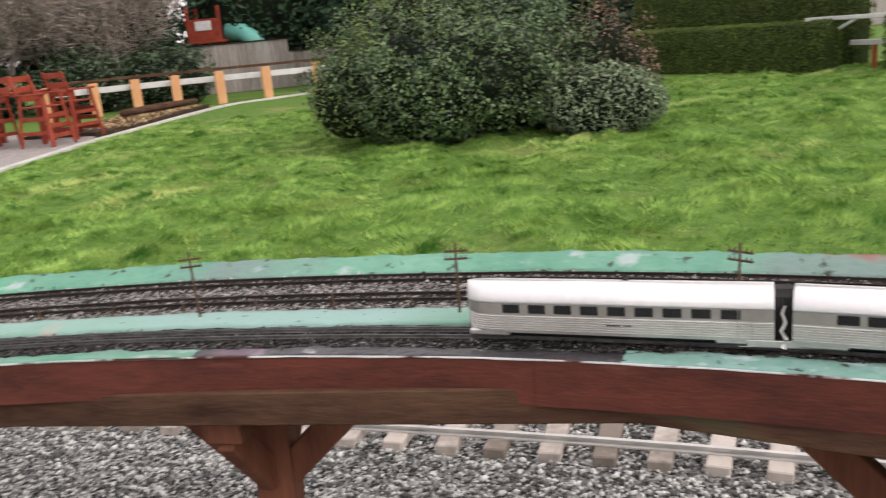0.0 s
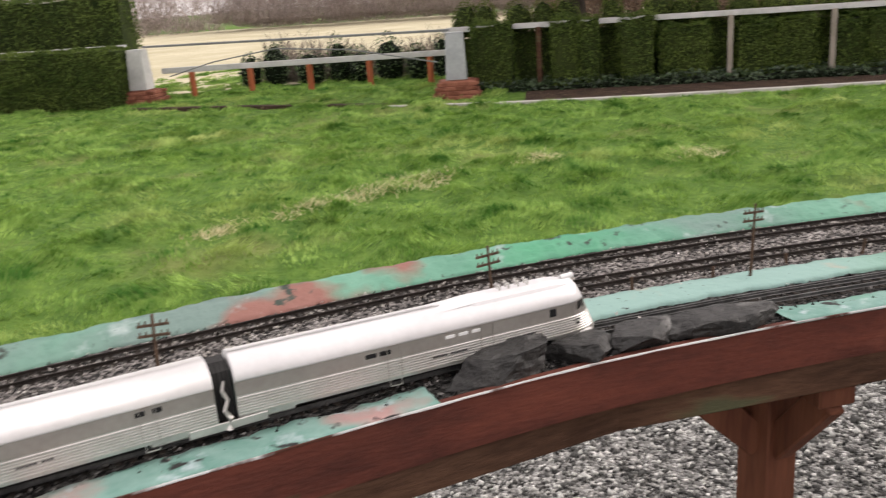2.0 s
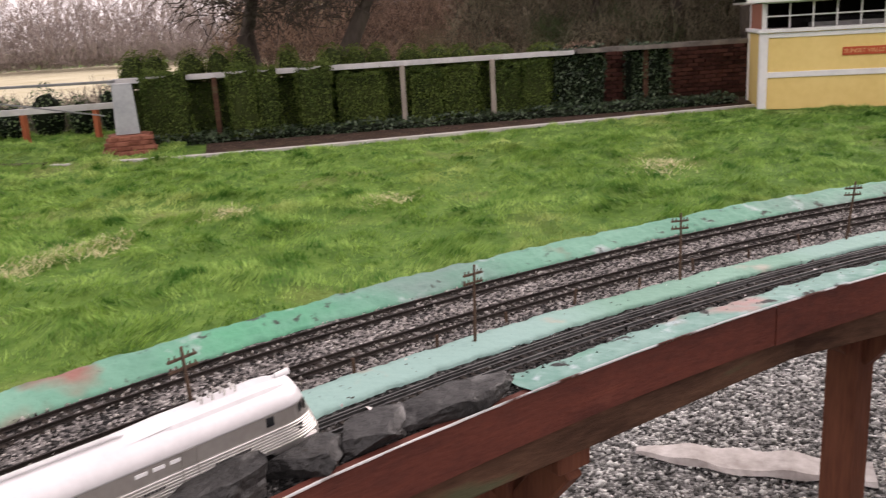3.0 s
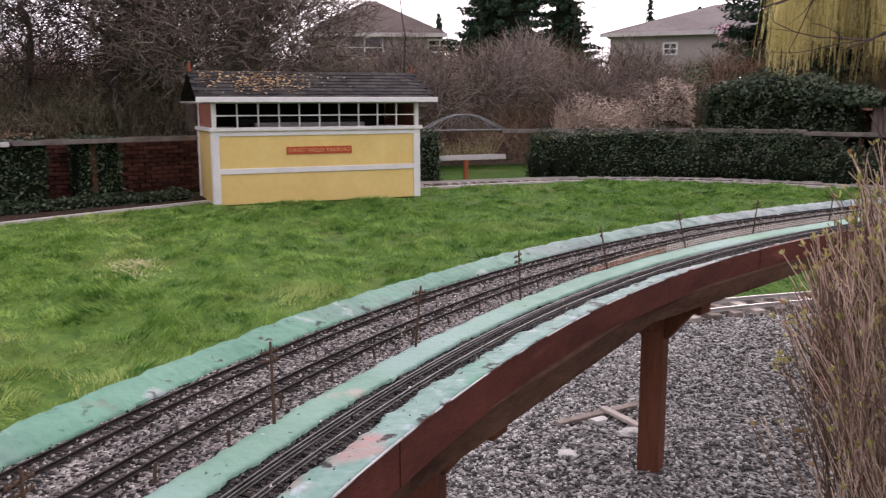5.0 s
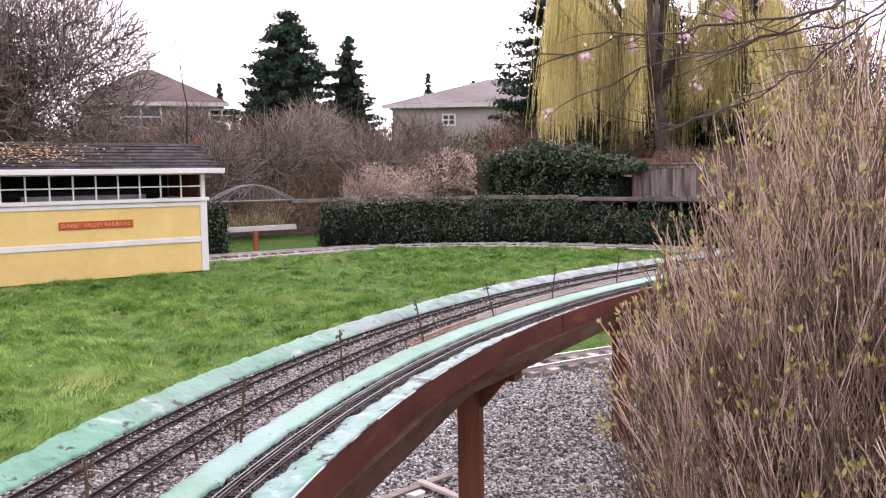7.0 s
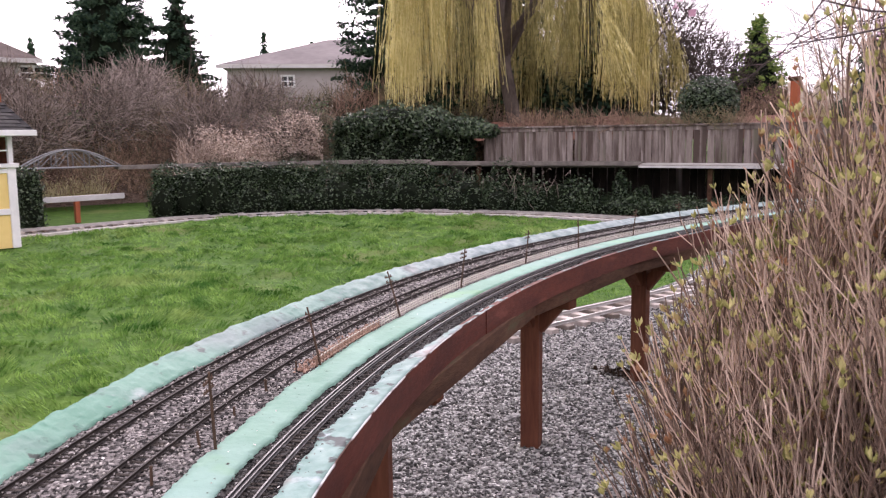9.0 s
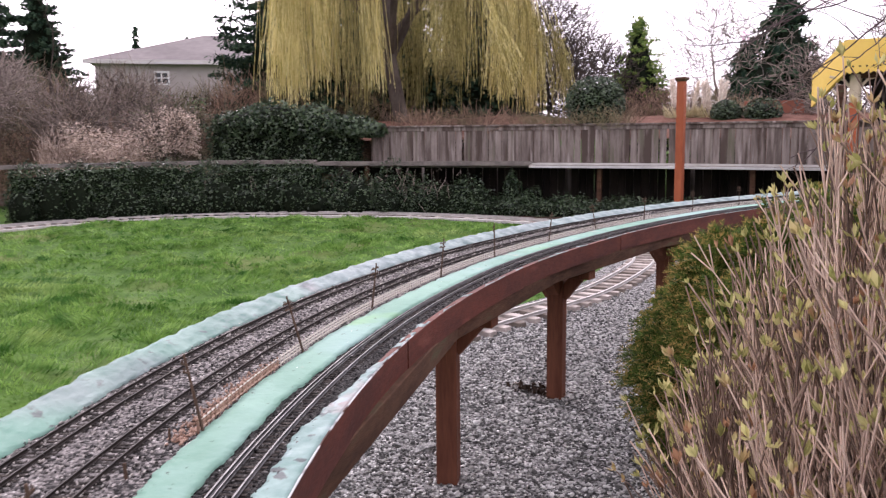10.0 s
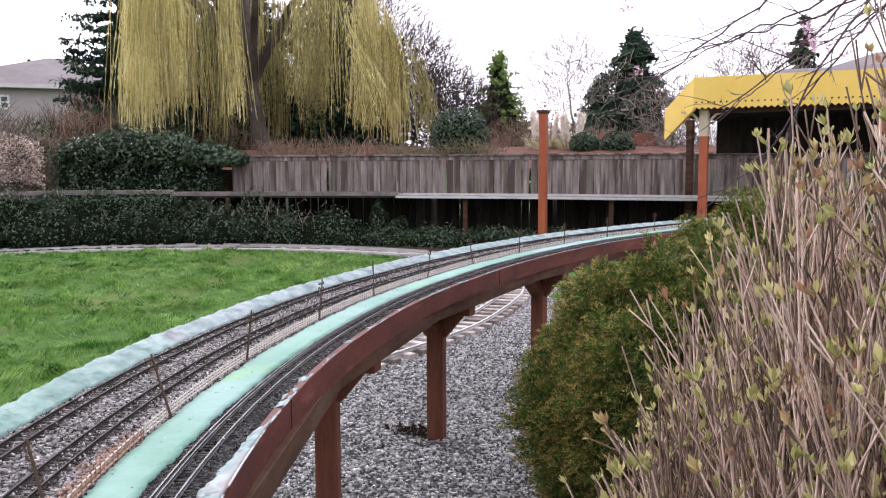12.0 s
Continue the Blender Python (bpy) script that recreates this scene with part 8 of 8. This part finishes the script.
for i in range(8):
    g = Geo()
    g.box((0, -0.385 + i * 0.11, 1.05), (1.5, 0.1, 0.04), None, 0.008)
    part("tabletop_slat", g, CHAIR_RED, tb)
for x in (-0.62, 0.62):
    for y in (-0.33, 0.33):
        g = Geo()
        g.box((x, y, 0.515), (0.1, 0.1, 1.03), None, 0.008)
        part("leg", g, CHAIR_RED, tb)
    g = Geo()
    g.box((x, 0, 0.30), (0.05, 0.6, 0.09), None, 0.006)
    part("stretcher", g, CHAIR_RED, tb)
bed_edge = smooth_line([(-9.35, 18.7), (-8.98, 20.2), (-8.85, 23.0), (-8.75, 25.2)], 0.3)
bed2 = ribbon("soil_bed", offset_line(bed_edge, 1.9), offset_line(bed_edge, 0.02), 0.09, SOIL, thick=0.14)
tagged(bed2, "dark brown planting bed beside the terrace", "soil", kind="structure")
log = Geo()
log.tube([(-10.3, 22.6, 0.2), (-9.7, 23.9, 0.22), (-9.2, 25.4, 0.2)], [0.09, 0.1, 0.08], 9)
tagged(part("log", log, OLD_BOARD, smooth=True), "weathered brown log lying along the planting bed", "log")
br = np.random.default_rng(66)
bp_ = np.stack([br.uniform(-10.8, -8.95, 900), br.uniform(19.6, 25.2, 900), np.full(900, 0.10)], -1)
v, f = leaves(bp_, br.normal(0, 0.5, (900, 3)) + [0, 0, 1], 0.09, 0.8, 0.5)
tagged(fast("dead_leaves", v, f, LEAF_LITTER), "dead brown leaves on the planting bed", "leaves", kind="stuff")
CEDAR = [(-5.9, 27.3), (-7.4, 26.95), (-8.75, 26.6), (-9.98, 26.2), (-11.05, 25.8), (-12.1, 25.3), (-13.2, 24.7)]
post_m = thing("cedar_post", "short new orange cedar post of the raised track", "post", (*CEDAR[0], 0), 0.2, "cedar posts behind the lawn")
g = Geo()
g.box((0, 0, 0.47), (0.27, 0.14, 0.98), None, 0.012)
part("timber", g, ORANGE_WOOD, post_m)
for x, y in CEDAR[1:]:
    copy_thing(post_m, pose(x, y, 0, 0, 0, 22))
track_fence = thing("raised_track", "dark raised track beam above a white board behind the cedar posts", "track", (-7, 26, 0))
for z, m, hh, d in ((1.02, OLD_BOARD, 0.08, 0.45), (0.74, GREY_WHITE, 0.17, 0.30)):
    for a, b in zip([(-2.5, 27.9)] + CEDAR[:-1], CEDAR):
        g = Geo()
        g.beam((a[0], a[1] + d, z), (b[0], b[1] + d, z), 0.06, hh, 0.005)
        under(part("beam", g, m), track_fence)
back_fence = thing("board_fence", "pale grey board fence at the garden's end", "fence", (-6, 32.6, 0))
g = Geo()
g.box((0, 0, 0.88), (0.16, 0.02, 1.76), None, 0.003)
tall_board = g.mesh("board")
g = Geo()
g.box((0, 0, 0.65), (0.16, 0.02, 1.3), None, 0.003)
low_board = g.mesh("board")
for i in range(64):
    x = -13.2 + i * 0.165
    ob = put_mesh("board", tall_board if x < -7.8 else low_board, PALE_BOARD, back_fence)
    ob.location = (x + 6, 32.3 + (x + 11) * 0.24 - 32.6, 0)
for a, b, z in (((-13.3, 31.75), (-7.8, 33.07), 1.78), ((-7.8, 33.07), (-2.6, 34.3), 1.32)):
    g = Geo()
    g.beam((a[0] + 6, a[1] - 32.6, z), (b[0] + 6, b[1] - 32.6, z), 0.12, 0.05, 0.004)
    part("cap_rail", g, DARK_BOARD, back_fence)
tower = thing("play_tower", "red wooden play tower with a teal slide", "playset", (-10.95, 33.9, 0))
for x in (-0.6, 0.6):
    for y in (-0.6, 0.6):
        g = Geo()
        g.box((x, y, 1.6), (0.12, 0.12, 3.2), None, 0.01)
        part("post", g, CHAIR_RED, tower)
g = Geo()
g.box((0, 0, 1.9), (1.5, 1.5, 0.1), None, 0.01)
part("platform", g, CHAIR_RED, tower)
for c, s in (((0, -0.66, 2.35), (1.3, 0.05, 0.8)), ((0, 0.66, 2.35), (1.3, 0.05, 0.8)), ((-0.66, 0, 2.35), (0.05, 1.3, 0.8))):
    g = Geo()
    g.box(c, s, None, 0.01)
    part("panel", g, CHAIR_RED, tower)
g = Geo()
g.box((0, -0.69, 2.5), (0.6, 0.04, 0.35), None, 0.01)
part("sign_panel", g, GREY_WHITE, tower)
g = Geo()
g.tube([(0.7, 0, 2.2), (1.3, -0.1, 2.15), (1.8, -0.2, 1.8), (2.0, -0.3, 1.3), (2.4, -0.4, 0.7), (3.0, -0.5, 0.4)], 0.34, 14)
part("slide", g, TEAL, tower, smooth=True)
shed2 = thing("garden_shed", "pale green garden shed at the garden's end", "shed", (-5.6, 36.0, 0))
g = Geo()
g.box((0, 0, 1.3), (1.3, 1.3, 2.6), None, 0.01)
part("wall", g, SAGE, shed2)
g = Geo()
g.add([(-0.85, -0.85, 2.6), (0.85, -0.85, 2.6), (0.85, 0.85, 2.6), (-0.85, 0.85, 2.6), (0, -0.85, 3.3), (0, 0.85, 3.3)], [(0, 1, 4), (1, 2, 5, 4), (2, 3, 5), (3, 0, 4, 5), (3, 2, 1, 0)])
part("roof", g, HOUSE_ROOF, shed2)

# ---- near shrubs at the camera's right ----
def lilac():
    """Opposite forks, crooked rods, folded young leaves at the tips."""
    ob = thing("budding_shrub", "leafless tan shrub with many upright stems and opening buds", "shrub", (1.05, -1.22, 0))
    r = np.random.default_rng(77)
    A, B, RA, RB, tips, aim, owner = [], [], [], [], [], [], [0]

    def grow(p, d, rad, left, level):
        side = unit(np.cross(d, r.normal(0, 1, 3)))
        while left > 0:
            step = min(left, r.uniform(0.05, 0.10))
            q = math.hypot(p[0] + 0.08, p[1] - 0.12)
            d = unit(d + r.normal(0, 0.095, 3) + [p[0] * 0.03, p[1] * 0.03, 0.17])
            e = p + d * step
            thin = max(0.0014, rad - step * 0.0027)
            A.append(p), B.append(e), RA.append(rad), RB.append(thin)
            p, rad, left = e, thin, left - step
            if p[2] > 2.06 - 1.0 * (q / 0.60) ** 2.0:
                break
            if level < 2 and p[2] > 0.30 and r.uniform() < (0.42 if level == 0 else 0.30):
                side = unit(np.cross(d, side))
                for k in (-1, 1):
                    if r.uniform() < 0.8:
                        grow(p, unit(d * 0.85 + side * k * r.uniform(0.24, 0.50)), max(0.0014, rad * 0.72), left * r.uniform(0.25, 0.8) + 0.03, level + 1)
        tips.append(p), aim.append(d)

    for i in range(640):
        a, q = r.uniform(0, 2 * math.pi), math.sqrt(r.uniform(0, 1))
        foot = np.array([math.cos(a) * q * 0.46 - 0.07, math.sin(a) * q * 0.47 + 0.07, 0.0])
        h = r.uniform(0.70, 1.08) * (2.08 - 0.86 * q**2.0)
        grow(foot, unit(np.array([math.cos(a) * 0.12 * q, math.sin(a) * 0.12 * q, 1.0]) + r.normal(0, 0.08, 3)), r.uniform(0.0019, 0.0046), h, 0)
        owner.append(len(A))
    A, B, RA, RB = map(np.array, (A, B, RA, RB))
    light = np.concatenate([np.full(k1 - k0, (i * 7) % 20 < 13) for i, (k0, k1) in enumerate(zip(owner[:-1], owner[1:]))])
    for mask, m in ((light, STEM), (~light, STEM_DARK)):
        v, f = sticks(A[mask], B[mask], RA[mask], RB[mask])
        fast("stem_growth", v, f, m, ob)
    # Extra inner twigs, darkened to carry the shrub's inner shade in their colour.
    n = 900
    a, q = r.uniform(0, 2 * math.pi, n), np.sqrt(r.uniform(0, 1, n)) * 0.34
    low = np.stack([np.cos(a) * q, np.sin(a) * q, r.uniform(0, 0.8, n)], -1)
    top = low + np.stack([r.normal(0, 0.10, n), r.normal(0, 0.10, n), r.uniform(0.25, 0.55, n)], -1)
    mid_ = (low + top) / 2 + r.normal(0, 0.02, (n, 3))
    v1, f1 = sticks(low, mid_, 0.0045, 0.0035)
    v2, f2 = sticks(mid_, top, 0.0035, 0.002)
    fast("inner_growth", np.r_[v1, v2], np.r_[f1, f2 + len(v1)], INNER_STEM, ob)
    pick = r.uniform(0, 1, len(tips)) < 0.46
    P, D = np.repeat(np.array(tips)[pick], 5, 0), np.repeat(np.array(aim)[pick], 5, 0)
    size = np.repeat(np.minimum(r.gamma(3.0, 0.0046, pick.sum()) + 0.005, 0.022), 5)[:, None] * r.uniform(0.7, 1.2, (len(P), 1))
    out_ = unit(np.cross(D, r.normal(0, 1, D.shape)))
    d = unit(D + out_ * r.uniform(0.2, 0.75, (len(P), 1)))
    w = unit(np.cross(d, out_)) * size * 0.19
    up = unit(np.cross(w, d)) * size * 0.09
    mid = P + d * size * 0.55
    v = np.stack([P, mid + w + up, P + d * size, mid - w + up], 1).reshape(-1, 3)
    n = len(P)
    f = (np.array([[0, 1, 2], [0, 2, 3]])[None] + np.arange(n)[:, None, None] * 4).reshape(-1, 3)
    fast("bud_growth", v, f, BUD, ob)
    return ob


lilac()


def cypress(where, rx, ry, h, seed, leaf=None, plumes=520, label="dense bronze-green feathery cypress bush on gravel"):
    """Upswept plumes of flat feathery fronds round a small core with shade in its dark colour."""
    ob = thing("cypress_bush", label, "bush", where)
    r = np.random.default_rng(seed)
    bm = bmesh.new()
    bmesh.ops.create_icosphere(bm, subdivisions=3, radius=1)
    domes = unit(r.normal(0, 1, (16, 3)) + [0, 0, 0.25])

    def swell(q):
        """Rounded domes that make up the bush."""
        return np.max(np.exp(-((np.arccos(np.clip(q @ domes.T, -1, 1)) / 0.42) ** 2)), axis=1)

    for v_ in bm.verts:
        d = 0.56 + 0.20 * float(swell(np.array(v_.co)[None])[0])
        v_.co = Vector((v_.co.x * rx * d, v_.co.y * ry * d, max(0.0, (v_.co.z * 0.52 + 0.48) * h * d)))
    me = bpy.data.meshes.new("inside")
    bm.to_mesh(me)
    bm.free()
    put_mesh("inside", me, HEDGE_SHADE_CORE, ob)
    n = plumes
    d = unit(r.normal(0, 1, (n, 3)) * [1, 1, 0.9] + [0, 0, 0.12])
    k = 0.62 + 0.25 * swell(d) + r.normal(0, 0.035, n)
    root = np.stack([d[:, 0] * rx * k, d[:, 1] * ry * k, np.maximum(0.03, (d[:, 2] * 0.54 + 0.46) * h * k)], -1)
    axis = unit(d * [1, 1, 0.5] + r.normal(0, 0.18, (n, 3)) + [0, 0, 0.55])
    length = r.uniform(0.09, 0.17, n)
    M = 34
    P, O, U = [], [], []
    for j in range(M):
        u = (j + r.uniform(0, 1, n)) / M
        rad = unit(np.cross(axis, r.normal(0, 1, (n, 3))))
        P.append(root + axis * (length * u)[:, None] + rad * (0.035 * (1 - 0.7 * u))[:, None])
        O.append(unit(axis * (0.5 + 0.6 * u)[:, None] + rad * (1.0 - 0.5 * u)[:, None] + r.normal(0, 0.15, (n, 3))))
        U.append(u)
    P, O, U = np.concatenate(P), np.concatenate(O), np.concatenate(U)
    m = len(P)
    side = unit(np.cross(O, r.normal(0, 1, (m, 3))))
    L = (0.085 * (1.15 - 0.45 * U) * r.uniform(0.7, 1.2, m))[:, None]
    inner, outer = [], []
    sp = 9
    for j in range(sp):
        u = (j + 0.3) / sp
        c = P + O * L * u - np.array([0, 0, 0.018]) * u * u
        t = unit(O * 0.8 + side * (0.75 if j % 2 else -0.75) + r.normal(0, 0.12, (m, 3)))
        ln = 0.026 * (1.15 - 0.6 * u)
        w = unit(np.cross(t, np.cross(O, side))) * 0.0030
        (outer if j > sp - 5 else inner).append(np.stack([c - w, c + w, c + t * ln], 1))
    for name, lf, m_ in (("spray_foliage", inner, leaf or CYPRESS), ("tip_foliage", outer, leaf or CYPRESS_TIP)):
        v = np.concatenate(lf).reshape(-1, 3)
        fast(name, v, np.arange(len(v)).reshape(-1, 3), m_, ob)
    return ob


cypress((2.06, -3.33, 0), 0.58, 0.62, 1.29, 3, None, 1000)
cypress((1.70, -4.05, 0), 0.66, 0.62, 1.56, 6, None, 800)
cypress((1.22, -5.1, 0), 0.55, 0.5, 1.85, 9, FERN, 420, "feathery dark green evergreen bush beyond the cypress")

# flowering cherry whose twigs hang into view from the side
cherry = thing("flowering_cherry", "flowering cherry with dark hanging twigs and pink blossom", "tree", (0.1, -2.9, 0))
g = Geo()
g.tube([(0, 0, 0), (0.03, 0.02, 1.0), (0.0, 0.0, 2.0), (0.1, 0.1, 2.6)], [0.07, 0.055, 0.05, 0.04], 9)
part("trunk", g, DARK_TWIG, cherry)
CH = np.array([0.1, -2.9, 0])
limbs = [
    (0.0075, 0.09, [(0.1, -2.8, 2.5), (0.75, -2.25, 2.6), (1.15, -1.85, 2.12), (1.34, -1.69, 1.82), (1.39, -1.71, 1.75), (1.45, -1.73, 1.63), (1.5, -1.74, 1.57), (1.57, -1.75, 1.51), (1.62, -1.76, 1.5)]),
    (0.0060, 0.09, [(0.75, -2.25, 2.6), (1.1, -1.9, 2.2), (1.36, -1.69, 1.86), (1.46, -1.73, 1.78), (1.52, -1.74, 1.73), (1.58, -1.76, 1.70)]),
    (0.0050, 0.09, [(0.75, -2.25, 2.6), (1.2, -1.8, 2.2), (1.5, -1.67, 1.9), (1.57, -1.69, 1.85), (1.66, -1.69, 1.8), (1.72, -1.7, 1.75), (1.78, -1.71, 1.72)]),
    (0.0050, 0, [(0.1, -2.85, 2.0), (0.7, -2.2, 1.9), (1.1, -1.8, 1.65), (1.27, -1.7, 1.54), (1.39, -1.74, 1.47), (1.46, -1.75, 1.43), (1.53, -1.77, 1.37)]),
    (0.0050, 0.09, [(0.75, -2.25, 2.6), (1.1, -1.85, 2.1), (1.3, -1.69, 1.84), (1.37, -1.74, 1.76), (1.43, -1.78, 1.7), (1.45, -1.8, 1.6)]),
    (0.0050, 0.09, [(0.75, -2.25, 2.6), (1.0, -1.9, 2.15), (1.3, -1.69, 1.89), (1.49, -1.72, 1.86), (1.58, -1.73, 1.84), (1.66, -1.75, 1.80)]),
    (0.0055, 0.09, [(0.75, -2.25, 2.6), (1.05, -2.1, 2.3), (1.35, -2.1, 2.0), (1.55, -2.15, 1.92), (1.75, -2.2, 1.88), (1.9, -2.25, 1.84)]),
    (0.0055, 0.09, [(0.1, -2.8, 2.5), (0.9, -2.4, 2.35), (1.25, -2.3, 1.98), (1.42, -2.3, 1.9), (1.6, -2.35, 1.78), (1.7, -2.4, 1.7)]),
    (0.0065, 0.2, [(0.1, -2.8, 2.5), (0.33, -1.4, 2.42), (0.45, -0.75, 2.2), (0.57, -0.41, 1.91), (0.70, -0.31, 1.83), (0.80, -0.23, 1.81), (0.87, -0.17, 1.79), (0.94, -0.11, 1.75)]),
    (0.0060, 0.15, [(0.1, -2.8, 2.5), (0.35, -1.4, 2.36), (0.48, -0.70, 2.1), (0.58, -0.40, 1.84), (0.68, -0.33, 1.76), (0.75, -0.27, 1.71), (0.85, -0.19, 1.67)]),
    (0.0055, 0.2, [(0.33, -1.4, 2.42), (0.47, -0.75, 2.15), (0.59, -0.38, 1.87), (0.78, -0.25, 1.86), (0.91, -0.13, 1.85), (1.0, -0.05, 1.81)]),
    (0.0050, 0.2, [(0.35, -1.4, 2.36), (0.5, -0.75, 2.1), (0.62, -0.45, 1.85), (0.73, -0.36, 1.85), (0.82, -0.25, 1.80)]),
]
tw_a, tw_b, tw_ra, tw_rb, fl = [], [], [], [], []
cr = np.random.default_rng(4)


def twig(p, d, L, rad, level, flower):
    for _ in range(4):
        d = unit(d + cr.normal(0, 0.14, 3))
        q = p + d * L / 4
        tw_a.append(p), tw_b.append(q), tw_ra.append(rad), tw_rb.append(rad * 0.82)
        p, rad = q, rad * 0.82
        if level < 2 and cr.uniform() < 0.4:
            twig(p, unit(d + cr.normal(0, 0.5, 3)), L * cr.uniform(0.25, 0.6), rad * 0.8, level + 1, flower)
    if flower and cr.uniform() < flower * 0.35 and p[2] > 1.70:
        fl.append(p)


for rad, flower, L in limbs:
    pts = smooth_line([tuple(np.array(p) - CH) for p in L], 0.03)
    pts[4:-1] += cr.normal(0, 0.0035, pts[4:-1].shape)
    g = Geo()
    g.tube([tuple(p) for p in pts], np.linspace(rad, 0.0013, len(pts)), 7)
    part("limb", g, DARK_TWIG, cherry)
    for i in range(len(pts) // 3, len(pts) - 1, 2 if flower else 4):
        d = unit(pts[i + 1] - pts[i])
        twig(pts[i], unit(d + cr.normal(0, 0.55, 3)), cr.uniform(0.05, 0.22 if flower else 0.09), 0.0017, 0, flower)
v, f = sticks(np.array(tw_a), np.array(tw_b), np.array(tw_ra), np.array(tw_rb))
fast("twig_growth", v, f, DARK_TWIG, cherry)
fl = np.repeat(np.array(fl), 18, 0) + cr.normal(0, 0.008, (len(fl) * 18, 3))
v, f = leaves(fl, cr.normal(0, 1, fl.shape), 0.010, 0.5, 0.8)
fast("blossom", v, f, BLOSSOM, cherry)
